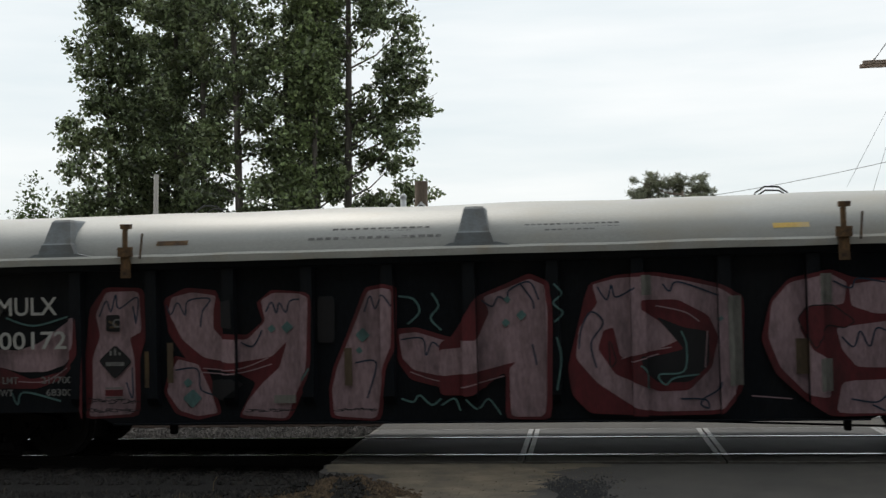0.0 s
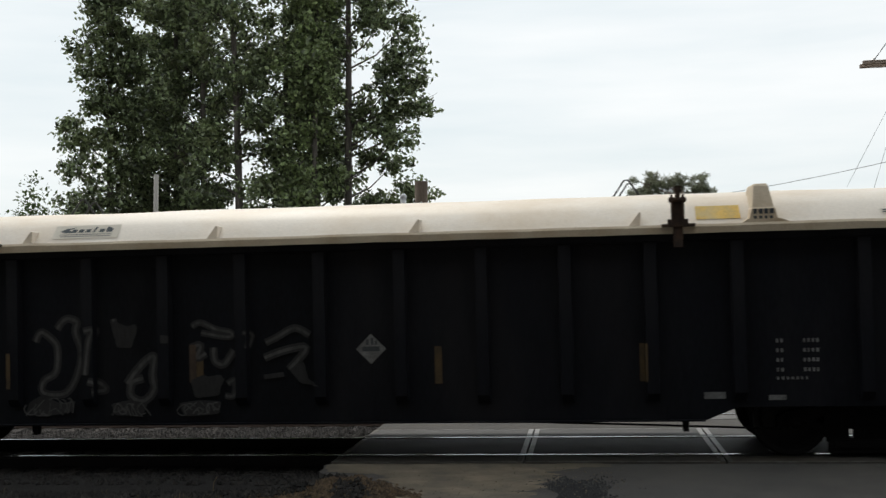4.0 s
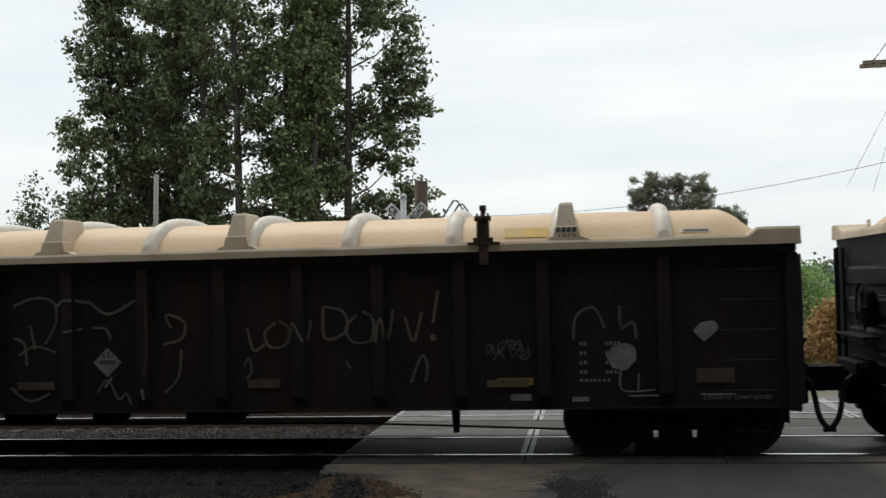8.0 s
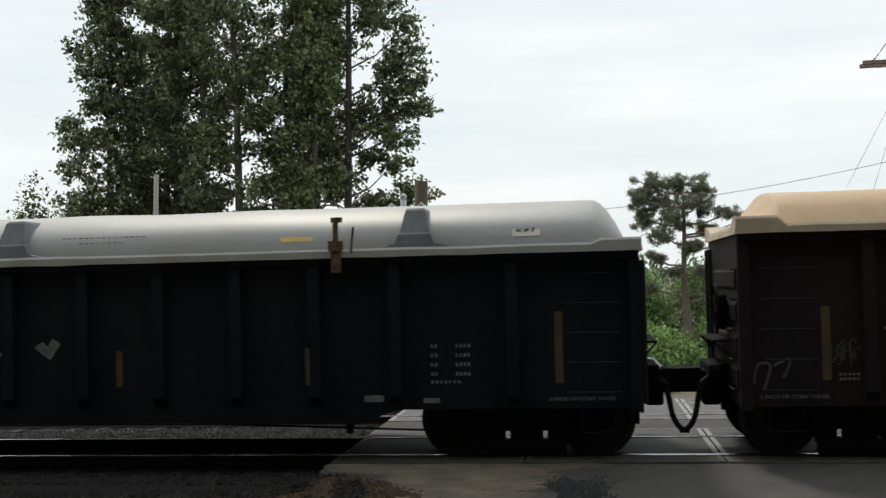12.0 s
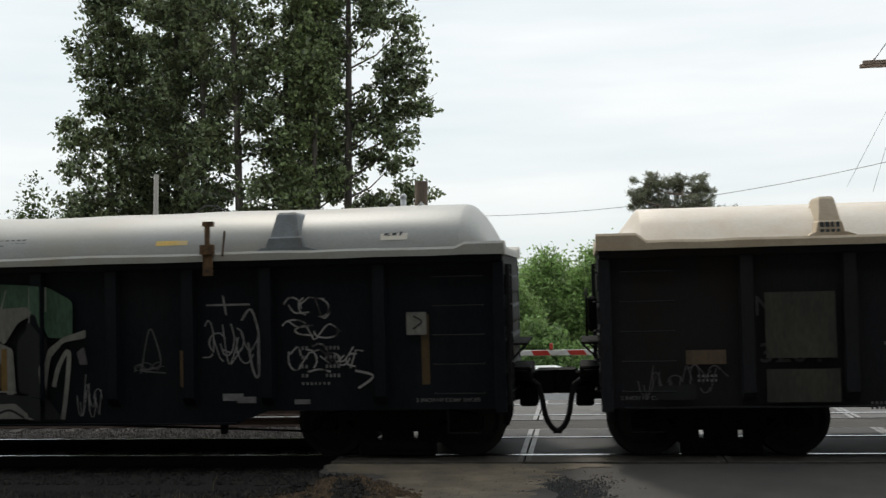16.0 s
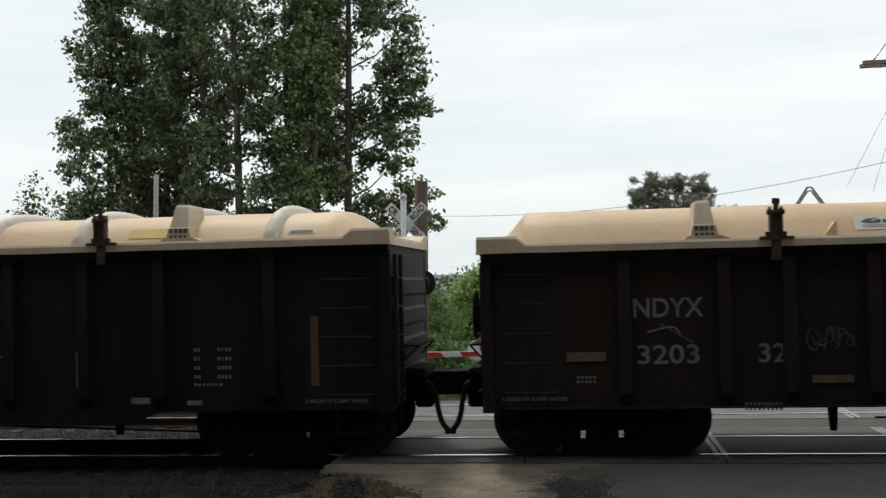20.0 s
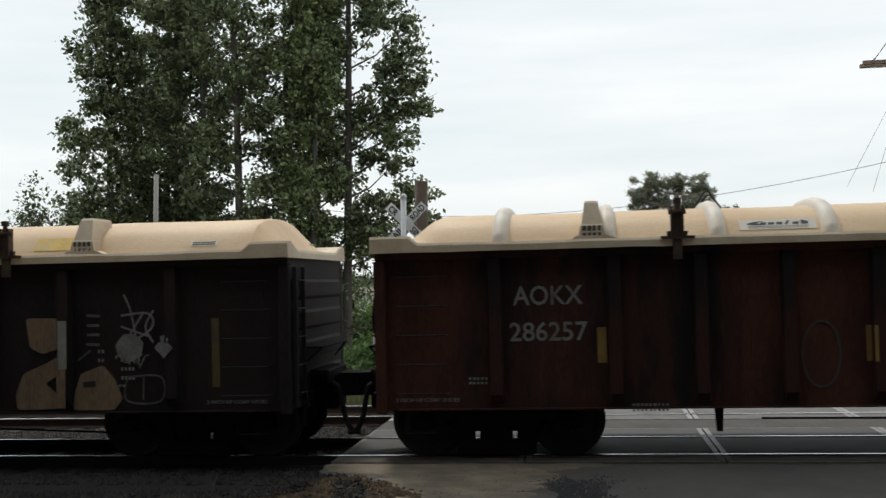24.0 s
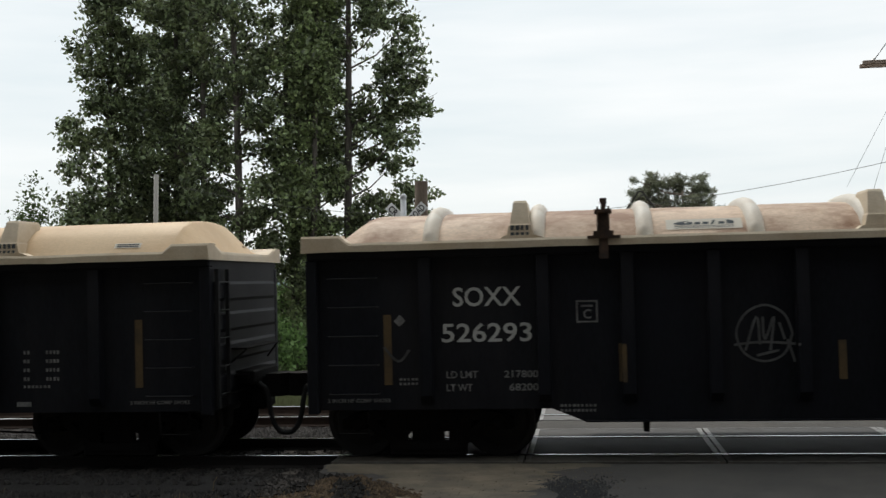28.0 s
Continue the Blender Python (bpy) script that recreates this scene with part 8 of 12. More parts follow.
blob(12, "inkblack", "inkblack", 0.005, (6.81, 1.56), (6.86, 1.76), (6.93, 1.79), (7.02, 1.54))
blob(12, "bone", "bone", 0.005, (6.46, 1.46), (6.67, 1.39), (6.88, 1.27), (6.8, 0.97), (6.46, 0.98), (6.6, 1.15))
blob(12, "bone", "bone", 0.005, (6.11, 0.89), (6.06, 1.16), (6.16, 1.43), (6.36, 1.51), (6.43, 1.22), (6.25, 1.06))
line(12, "inkblack", 0.16, (6.11, 1.42), (6.22, 1.61), (6.44, 1.69), (6.67, 1.59), (6.87, 1.49), (7.17, 1.45))
blob(12, "inkblack", "inkblack", 0.005, (6.87, 1.49), (7.19, 1.49), (7.4, 0.87), (7.06, 0.92))
blob(12, "mauve", "mauve", 0.005, (6.85, 0.88), (6.89, 1.22), (7.06, 1.22), (7.32, 0.87))
line(12, "inkblack", 0.035, (6.51, 1), (6.63, 1.22), (6.78, 1.03), (6.5, 0.99))
line(12, "inkblack", 0.03, (6.18, 1.38), (6.34, 1.42), (6.35, 1.29), (6.21, 1.27))
patch(12, "strip", 6.41, 6.47, 0.98, 1.42)
patch(12, "inkblack", 6.11, 7.19, 0.78, 0.95)
blob(12, "bone", "bone", 0.005, (6.06, 0.56), (6.1, 0.78), (6.44, 0.79), (6.52, 0.66), (6.82, 0.55))
line(12, "inkblack", 0.025, (6.14, 0.67), (6.27, 0.73), (6.36, 0.68), (6.26, 0.61))
line(12, "paleline", 0.018, (6.08, 1.23), (6.11, 1.47), (6.26, 1.62))
blob(12, "mint", "mint", 0.005, (7.13, 1.76), (7.19, 2), (7.36, 2.13), (7.69, 2.14), (7.95, 2.01), (8.09, 1.84), (8.07, 1.57), (7.95, 1.74), (7.74, 1.68), (7.15, 1.69))
blob(12, "bone", "bone", 0.005, (7.2, 1.74), (7.29, 1.96), (7.95, 1.93), (8.09, 1.74), (8.08, 1.46), (7.82, 1.45), (7.74, 1.64), (7.41, 1.62))
blob(12, "bone", "bone", 0.005, (7.15, 1.7), (7.29, 1.76), (7.51, 1.48), (7.68, 1.21), (7.5, 1.18), (7.34, 1.45))
patch(12, "inkblack", 7.37, 7.6, 1.78, 1.89)
patch(12, "inkblack", 7.63, 7.89, 1.77, 1.88)
line(12, "paleline", 0.02, (7.37, 1.75), (7.56, 1.74), (7.41, 1.63), (7.6, 1.6))
line(12, "paleline", 0.02, (7.65, 1.74), (7.79, 1.75), (7.71, 1.48))
line(12, "paleline", 0.02, (7.13, 1.76), (7.19, 2), (7.36, 2.13), (7.69, 2.14), (7.95, 2.01))
blob(12, "bone", "bone", 0.005, (7.42, 0.87), (7.47, 1.07), (7.65, 1.14), (7.83, 1.04), (7.84, 0.8), (7.65, 0.64), (7.48, 0.7))
blob(12, "inkblack", "inkblack", 0.005, (7.53, 0.87), (7.61, 1.02), (7.74, 0.99), (7.74, 0.81), (7.62, 0.75))
blob(12, "bone", "bone", 0.005, (7.61, 0.87), (7.67, 0.94), (7.71, 0.87), (7.65, 0.82))
blob(12, "bone", "bone", 0.005, (7.13, 0.66), (7.25, 0.72), (7.78, 0.7), (7.89, 0.54), (7.18, 0.54))
blob(12, "mauve", "mauve", 0.005, (7.45, 1.28), (7.55, 1.45), (7.66, 1.36), (7.66, 1.21), (7.5, 1.18))
blob(12, "mint", "mint", 0.005, (8.11, 1.61), (8.19, 2.14), (8.29, 2.34), (8.88, 2.33), (9.02, 2.12), (9.01, 1.82), (8.28, 1.82))
blob(12, "bone", "bone", 0.005, (8.3, 1.86), (8.38, 2.1), (9, 2.12), (9.04, 1.91), (8.86, 1.85))
patch(12, "inkblack", 8.33, 8.87, 1.91, 1.96)
blob(12, "inkblack", "inkblack", 0.005, (8.32, 1.61), (8.41, 1.84), (8.94, 1.86), (8.86, 1.67))
blob(12, "bone", "bone", 0.005, (8.41, 1.52), (8.87, 1.62), (8.84, 1.12), (8.71, 0.66), (8.3, 0.54), (7.96, 0.61), (8.24, 0.72), (8.58, 0.98), (8.68, 1.26), (8.54, 1.42))
blob(12, "mauve", "mauve", 0.005, (8.46, 1.3), (8.56, 1.53), (8.82, 1.51), (8.79, 1.19))
blob(12, "inkblack", "inkblack", 0.005, (7.84, 0.87), (7.88, 1.2), (8.01, 1.39), (8.26, 1.43), (8.44, 1.26), (8.46, 1.01), (8.31, 0.86), (8.18, 0.93), (8.3, 1.06), (8.21, 1.23), (8.06, 1.15), (8.02, 0.87), (8.18, 0.72), (7.98, 0.66))
blob(12, "mauve", "mauve", 0.005, (7.93, 0.8), (7.95, 1.14), (8.07, 1.17), (8.07, 0.8))
line(12, "paleline", 0.022, (7.81, 1.14), (7.93, 1.34), (8.15, 1.43), (8.37, 1.36), (8.46, 1.14))
line(12, "inkblack", 0.05, (7.91, 0.66), (8.24, 0.74), (8.51, 0.95), (8.57, 1.19), (8.66, 1.26), (8.71, 1.06))
line(12, "paleline", 0.02, (8.04, 0.56), (8.37, 0.69), (8.61, 0.93), (8.65, 1.19))
line(12, "paleline", 0.025, (9.02, 1.96), (9.03, 1.32), (9.05, 1.09))
blob(12, "bone", "bone", 0.005, (8.77, 0.56), (8.96, 0.86), (9.02, 1.05), (8.95, 0.66))
patch(12, "paleline", 9.06, 9.19, 2.09, 2.27)
blob(12, "bone", "bone", 0.005, (9.04, 1.64), (9.12, 1.72), (9.18, 1.52), (9.04, 1.45))
blob(12, "mint", "mint", 0.005, (9.02, 1.81), (9.09, 2.23), (9.28, 2.35), (10.07, 2.3), (10.44, 2.1), (10.43, 1.62), (10.09, 1.63), (9.98, 1.95), (9.5, 1.87), (9.27, 1.66))
blob(12, "bone", "bone", 0.005, (9.35, 1.66), (9.44, 2.02), (9.84, 2.04), (9.95, 1.97), (9.68, 1.83), (9.49, 1.55))
blob(12, "inkblack", "inkblack", 0.005, (9.33, 1.76), (9.37, 2.22), (9.45, 2.25), (9.42, 1.87))
line(12, "paleline", 0.02, (9.3, 1.66), (9.44, 1.98), (9.52, 2.26))
blob(12, "bone", "bone", 0.005, (8.92, 1.66), (9.01, 1.71), (9.21, 1.55), (9.42, 1.58), (9.61, 1.49), (9.65, 0.93), (9.53, 0.86), (9.49, 1.29), (9.19, 1.37), (9.04, 1.55))
patch(12, "strip", 9.45, 9.53, 0.93, 1.5)
patch(12, "paleline", 9.9, 9.91, 0.93, 2.29)
patch(12, "paleline", 10.06, 10.08, 1.97, 2.29)
blob(12, "inkblack", "inkblack", 0.005, (9.67, 1.58), (9.89, 1.86), (10.09, 1.63), (10.08, 0.86), (9.68, 0.93))
blob(12, "bone", "bone", 0.005, (10.13, 1.37), (10.31, 1.57), (10.61, 1.62), (10.62, 1.73), (10.31, 1.64), (10.1, 1.49), (10.02, 1.22), (10.06, 0.93))
line(12, "bone", 0.06, (10.17, 1), (10.25, 1.28), (10.38, 1.45), (10.35, 1), (10.29, 0.58))
blob(12, "inkblack", "inkblack", 0.005, (9.22, 0.61), (9.26, 0.83), (9.37, 0.92), (10.08, 0.86), (10.29, 0.57))
blob(12, "bone", "bone", 0.005, (9.3, 0.59), (9.37, 0.78), (9.64, 0.79), (9.78, 0.67), (9.98, 0.59))
line(12, "inkblack", 0.03, (9.4, 0.66), (9.57, 0.7), (9.76, 0.6))
line(12, "paleline", 0.02, (9.19, 0.59), (9.23, 0.85), (9.38, 0.94), (9.66, 0.93))
blob(12, "mauve", "mauve", 0.005, (10.49, 1.44), (10.59, 1.51), (10.64, 1.28), (10.53, 1.28))
scrawl(12, 10.51, 0.6, 0.3, 0.57, 61, "dimwhite", 0.022, 4)
scrawl(12, 12.2, 1.25, 0.73, 0.57, 62, "dimwhite", 0.034, 6)
line(12, "dimwhite", 0.025, (12.24, 2.01), (12.81, 2.01))
line(12, "dimwhite", 0.025, (12.46, 2.13), (12.5, 1.88))
line(12, "dimwhite", 0.03, (12.7, 1.81), (12.83, 1.94), (12.94, 1.52), (12.91, 1.11), (12.84, 1.18), (12.78, 1.53))
line(12, "dimwhite", 0.02, (12.44, 1.45), (12.56, 1.4))
scrawl(12, 13.27, 1.81, 0.54, 0.28, 63, "wornwhite", 0.04, 3)
scrawl(12, 13.29, 1.55, 0.6, 0.26, 64, "wornwhite", 0.04, 3)
scrawl(12, 13.32, 1.16, 0.89, 0.34, 65, "wornwhite", 0.04, 6)
line(12, "wornwhite", 0.03, (14.15, 1.16), (14.38, 1.09), (14.19, 0.94))
line(12, "wornwhite", 0.025, (13.55, 1.15), (13.69, 1.18), (13.84, 1.15))
patch(12, "bone", 14.81, 15.06, 1.59, 1.87)
line(12, "inkblack", 0.02, (14.9, 1.82), (15, 1.75), (14.89, 1.66))
patch(12, "dimwhite", 12.44, 12.71, 0.8, 0.89)
line(12, "ghost", 0.018, (11.36, 1.16), (11.47, 1.69), (11.55, 1.62), (11.62, 1.26), (11.34, 1.2), (11.69, 1.16))
scrawl(12, 11.29, 1.16, 0.36, 0.14, 66, "ghost", 0.018, 4)
scrawl(12, 0.73, 1.3, 0.43, 0.48, 67, "dimwhite", 0.028, 5)
scrawl(12, 0.88, 0.94, 0.29, 0.43, 68, "dimwhite", 0.028, 4)
blob(12, "dimwhite", "dimwhite", 0.005, (1.06, 1.78), (1.1, 1.81), (1.15, 1.77), (1.1, 1.73))
line(12, "dimwhite", 0.03, (3.25, 1.27), (3.28, 1.45), (3.32, 1.32), (3.37, 1.47), (3.39, 1.27))
blob(12, "dimwhite", "dimwhite", 0.005, (3.16, 1.2), (3.28, 1.27), (3.46, 1.27), (3.49, 1.18), (3.31, 1.04))
# car 13
line(13, "redbrown", 0.035, (6.24, 1.89), (7.78, 1.87), (9.27, 1.85))
blob(13, "olive", "olive", 0.005, (5.63, 1.55), (6.1, 1.56), (6.11, 1.21), (5.76, 1.17), (5.62, 1.22))
line(13, "inkblack", 0.05, (5.61, 1.58), (6.16, 1.59))
line(13, "ashline", 0.035, (5.63, 1.49), (5.77, 1.33), (5.87, 1.17))
line(13, "ashline", 0.03, (5.97, 1.5), (6.08, 1.51), (6.08, 1.21))
blob(13, "umber2", "umber2", 0.005, (5.68, 0.89), (5.84, 0.97), (5.98, 0.96), (5.93, 0.72), (5.68, 0.68))
line(13, "ashline", 0.025, (5.98, 0.99), (5.93, 0.81), (5.82, 0.7), (5.69, 0.67))
blob(13, "haze", "haze", 0.005, (5.91, 0.72), (6, 0.88), (6.12, 0.96), (6.12, 0.65), (5.91, 0.65))
line(13, "paleline", 0.035, (6.27, 1.26), (6.31, 1.2), (6.27, 1.15))
blob(13, "haze", "haze", 0.005, (6.26, 1.14), (6.36, 1.09), (6.35, 0.95), (6.28, 0.94))
blob(13, "haze", "haze", 0.005, (6.27, 1.54), (6.37, 1.57), (6.37, 1.32), (6.28, 1.26))
blob(13, "olive", "olive", 0.005, (6.63, 1.52), (6.93, 1.44), (7.01, 1.31), (6.76, 1.21), (6.61, 1.26))
line(13, "inkblack", 0.06, (6.63, 1.54), (6.86, 1.49), (7.08, 1.31))
line(13, "ashline", 0.03, (6.98, 1.4), (7.12, 1.37))
line(13, "paleline", 0.045, (7.23, 1.32), (7.34, 1.26))
line(13, "ashline2", 0.03, (6.98, 1.34), (7.05, 1.2))
line(13, "ashline2", 0.03, (6.7, 1.02), (6.79, 0.91), (7, 0.95), (7.16, 0.99))
blob(13, "haze", "haze", 0.005, (6.65, 0.79), (6.77, 0.88), (7, 0.89), (7.12, 0.87), (7.04, 0.74), (6.81, 0.67), (6.65, 0.7))
line(13, "ashline", 0.03, (6.73, 0.69), (6.92, 0.66), (7.04, 0.72))
line(13, "ashline2", 0.03, (7.22, 1.09), (7.28, 0.87), (7.33, 0.81))
blob(13, "haze", "haze", 0.005, (7.24, 1.24), (7.33, 1.2), (7.33, 0.94), (7.26, 0.94))
blob(13, "umber2", "umber2", 0.005, (7.59, 1.3), (7.77, 1.36), (7.78, 1.21), (7.6, 1.19))
blob(13, "haze", "haze", 0.005, (7.93, 1.24), (7.98, 1.36), (8.15, 1.3), (8.26, 1.22), (8.11, 1.18))
line(13, "haze", 0.03, (7.78, 1.19), (7.88, 1.33), (7.93, 1.24))
blob(13, "haze", "haze", 0.005, (7.6, 0.94), (7.76, 0.88), (8.1, 0.78), (8.25, 0.7), (8.1, 0.68), (7.83, 0.74), (7.65, 0.84))
blob(13, "haze", "haze", 0.005, (7.98, 0.66), (8.25, 0.7), (8.13, 0.61))
blob(13, "haze", "haze", 0.005, (8.37, 1.46), (8.48, 1.48), (8.49, 1.29), (8.4, 1.23))
line(13, "paleline", 0.03, (8.39, 1.41), (8.48, 1.45))
blob(13, "haze", "haze", 0.005, (8.4, 1.15), (8.49, 1.18), (8.48, 0.82), (8.38, 0.93))
blob(13, "olive", "olive", 0.005, (8.7, 1.34), (8.86, 1.46), (9.04, 1.5), (9.22, 1.47), (9.21, 1.21), (8.74, 1.23))
blob(13, "inkblack", "inkblack", 0.005, (8.73, 1.29), (8.86, 1.41), (8.95, 1.28), (8.98, 1.18), (8.74, 1.18))
blob(13, "inkblack", "inkblack", 0.005, (9.04, 1.25), (9.09, 1.34), (9.16, 1.3), (9.17, 1.1), (9.03, 1.1))
patch(13, "orange", 9.04, 9.15, 1.11, 1.2)
line(13, "inkblack", 0.06, (8.65, 1.29), (8.82, 1.49), (9.08, 1.54), (9.34, 1.52))
blob(13, "umber2", "umber2", 0.005, (8.69, 1.11), (9.21, 1.14), (9.2, 0.65), (8.73, 0.66))
line(13, "ashline", 0.035, (8.83, 0.98), (8.78, 0.89), (8.81, 0.81), (8.87, 0.79))
line(13, "ashline", 0.035, (9.32, 1.41), (9.39, 1.33), (9.4, 1.22), (9.36, 1.14), (9.34, 0.94))
blob(13, "olivepale", "olivepale", 0.005, (9.32, 1.39), (9.39, 1.33), (9.39, 1.21), (9.32, 1.16))
line(13, "ashline", 0.025, (9.2, 0.75), (9.16, 0.67))
blob(13, "olive", "olive", 0.005, (9.63, 1.53), (9.78, 1.54), (9.93, 1.45), (10, 1.31), (9.97, 1.21), (9.77, 1.26), (9.63, 1.33))
blob(13, "haze", "haze", 0.005, (9.74, 1.36), (9.96, 1.47), (10.02, 1.27), (9.91, 1.2))
line(13, "ashline", 0.03, (9.63, 1.54), (9.81, 1.54), (9.98, 1.4), (10.02, 1.25))
line(13, "ashline2", 0.06, (9.65, 1.59), (9.92, 1.55), (10.08, 1.48))
blob(13, "inkblack", "inkblack", 0.005, (10.02, 1.62), (10.26, 1.72), (10.28, 1.27), (10.06, 1.27))
line(13, "inkblack", 0.05, (9.61, 1.32), (9.77, 1.2), (10.27, 1.16))
line(13, "ashline", 0.035, (9.63, 0.93), (9.76, 0.81), (9.88, 0.73))
line(13, "ashline", 0.035, (9.88, 1.07), (10, 1.03), (10.1, 0.93))
blob(13, "umber2", "umber2", 0.005, (9.64, 1.1), (9.98, 0.99), (9.83, 0.78), (9.63, 0.92))
blob(13, "olivepale", "olivepale", 0.005, (10.31, 1.55), (10.43, 1.53), (10.42, 1.26), (10.39, 1.07), (10.3, 1.1))
line(13, "ashline2", 0.03, (10.3, 1.04), (10.34, 0.91))
blob(13, "olive", "olive", 0.005, (10.58, 1.46), (10.71, 1.46), (10.81, 1.34), (10.83, 1.2), (10.63, 1.2), (10.58, 1.26))
line(13, "ashline2", 0.05, (10.57, 1.53), (10.71, 1.48), (10.87, 1.3))
line(13, "inkblack", 0.06, (10.64, 1.5), (10.8, 1.4), (10.89, 1.19))
line(13, "ashline2", 0.09, (10.87, 1.45), (10.98, 1.33), (11.15, 1.52))
line(13, "ashline", 0.035, (10.86, 1.09), (10.88, 0.91), (10.81, 0.71), (10.69, 0.6))
line(13, "ashline", 0.025, (10.6, 1.06), (10.61, 0.91), (10.65, 0.81))
blob(13, "olive", "olive", 0.005, (11.06, 1.25), (11.15, 1.34), (11.16, 1.2), (11.07, 1.16))
blob(13, "umber2", "umber2", 0.005, (10.63, 1.06), (10.83, 1.06), (10.83, 0.84), (10.69, 0.7), (10.63, 0.8))
blob(13, "olivepale", "olivepale", 0.005, (11.27, 1.46), (11.39, 1.43), (11.4, 1.14), (11.27, 1.11))
line(13, "ashline2", 0.04, (11.28, 1.52), (11.39, 1.51))
line(13, "ashline", 0.03, (11.51, 1.44), (11.63, 1.37), (11.71, 1.29))
blob(13, "olive", "olive", 0.005, (11.49, 1.42), (11.64, 1.33), (11.7, 1.19), (11.5, 1.25))
line(13, "ashline2", 0.05, (11.58, 1.48), (11.75, 1.33), (11.9, 1.44), (12.16, 1.53))
line(13, "inkblack", 0.05, (11.75, 1.24), (11.91, 1.39), (12.12, 1.45))
blob(13, "olive", "olive", 0.005, (11.84, 1.27), (11.97, 1.39), (12.11, 1.43), (12.15, 1.24), (11.97, 1.17), (11.88, 1.17))
line(13, "ashline", 0.025, (11.82, 1.24), (11.97, 1.41), (12.13, 1.45))
line(13, "ashline", 0.035, (12.22, 1.45), (12.33, 1.36), (12.35, 1.22), (12.28, 1.1), (12.21, 1.07))
blob(13, "olivepale", "olivepale", 0.005, (12.22, 1.42), (12.33, 1.33), (12.32, 1.17), (12.21, 1.11))
blob(13, "rosegrey", "rosegrey", 0.005, (12.23, 1.02), (12.32, 1.04), (12.27, 0.78), (12.21, 0.74))
patch(13, "inkblack", 11.55, 12.14, 0.89, 1.11)
blob(13, "olive", "olive", 0.005, (12.5, 1.23), (12.57, 1.37), (12.7, 1.44), (12.87, 1.45), (12.86, 1.28), (12.72, 1.19), (12.53, 1.16))
line(13, "ashline", 0.03, (12.49, 1.23), (12.58, 1.38), (12.74, 1.45), (12.86, 1.44), (12.85, 1.3), (12.76, 1.19))
line(13, "ashline2", 0.04, (12.54, 1.51), (12.88, 1.54))
line(13, "inkblack", 0.05, (12.46, 1.37), (12.65, 1.49), (12.91, 1.46))
line(13, "ashline", 0.03, (13, 1.02), (13.11, 0.88))
line(13, "ashline", 0.02, (12.8, 1.09), (12.73, 1.04))
line(13, "ashline2", 0.04, (12.53, 0.89), (12.54, 0.74))
line(13, "dimwhite", 0.028, (7.94, 2.16), (7.93, 1.88), (7.91, 1.59), (7.9, 1.31))
line(13, "dimwhite", 0.05, (7.9, 1.3), (7.89, 1.12))
line(13, "dimwhite", 0.028, (7.89, 1.07), (7.89, 0.9))
line(13, "dimwhite", 0.03, (7.87, 1.77), (7.93, 1.66))
line(13, "dimwhite", 0.02, (7.84, 1.24), (7.89, 1.36), (7.93, 1.24))
line(13, "ghost", 0.02, (7.95, 2.16), (8.01, 1.87), (8.02, 1.59))
line(13, "dimwhite", 0.026, (13.36, 1.22), (13.37, 1.44))
line(13, "dimwhite", 0.026, (13.36, 1.44), (13.97, 1.44))
line(13, "dimwhite", 0.026, (13.96, 1.44), (13.95, 1.21))
line(13, "dimwhite", 0.024, (13.65, 1.44), (13.65, 1.22))
blob(13, "haze", "haze", 0.005, (13.68, 0.95), (13.81, 1), (13.89, 0.88), (13.74, 0.81))
patch(13, "umberred", 14.58, 14.94, 0.97, 1.07)
patch(13, "inkblack", 14.44, 14.93, 0.76, 0.87)
blob(13, "umber2", "umber2", 0.005, (3.85, 0.88), (4.06, 0.95), (4.36, 0.88), (4.32, 0.66), (3.91, 0.64))
line(13, "ashline", 0.03, (3.85, 0.85), (4.09, 0.93), (4.36, 0.81))
line(13, "ashline", 0.025, (4.06, 0.88), (4.12, 0.66))
blob(13, "olive", "olive", 0.005, (4.74, 1.29), (4.94, 1.45), (5.27, 1.41), (5.36, 1.14), (5, 1.07))
line(13, "ashline", 0.03, (4.7, 1.25), (4.91, 1.44), (5.18, 1.46), (5.37, 1.27))
blob(13, "inkblack", "inkblack", 0.005, (4.87, 1.21), (5.04, 1.36), (5.2, 1.21), (5.07, 1.11))
line(13, "ashline", 0.03, (4.66, 1), (4.79, 0.8), (4.99, 0.87), (5.18, 0.67))
line(13, "olivepale", 0.06, (4.76, 0.87), (5.06, 0.99), (5.36, 0.87))
line(13, "ashline", 0.03, (5.36, 1.07), (5.38, 0.73))
blob(13, "olive", "olive", 0.005, (5.54, 1.39), (5.7, 1.47), (5.76, 1.2), (5.59, 1.07))
line(13, "ashline", 0.025, (5.77, 1.4), (5.89, 1.2), (5.95, 1.06))
blob(13, "umber2", "umber2", 0.005, (5.59, 0.86), (6.11, 0.93), (6.16, 0.64), (5.58, 0.63))
line(13, "ashline", 0.03, (5.78, 0.86), (5.97, 0.76), (6.14, 0.86))
line(13, "ashline", 0.02, (4.14, 1.43), (4.22, 1.27))
line(13, "cyan", 0.03, (6.26, 1.46), (6.27, 1.19))
scrawl(13, 0.34, 0.8, 0.93, 0.39, 61, "mauve", 0.022, 8)
patch(13, "ochre", 0.88, 1.35, 1.18, 1.35)
blob(13, "inkblack", "inkblack", 0.005, (0.48, 0.92), (0.99, 0.95), (0.99, 0.76), (0.52, 0.76))
patch(13, "ochre", 3.76, 4.21, 1.12, 1.23)
patch(13, "umber2", 1.81, 2.62, 1.24, 2.02)
patch(13, "umber2", 1.81, 2.65, 0.72, 1.11)
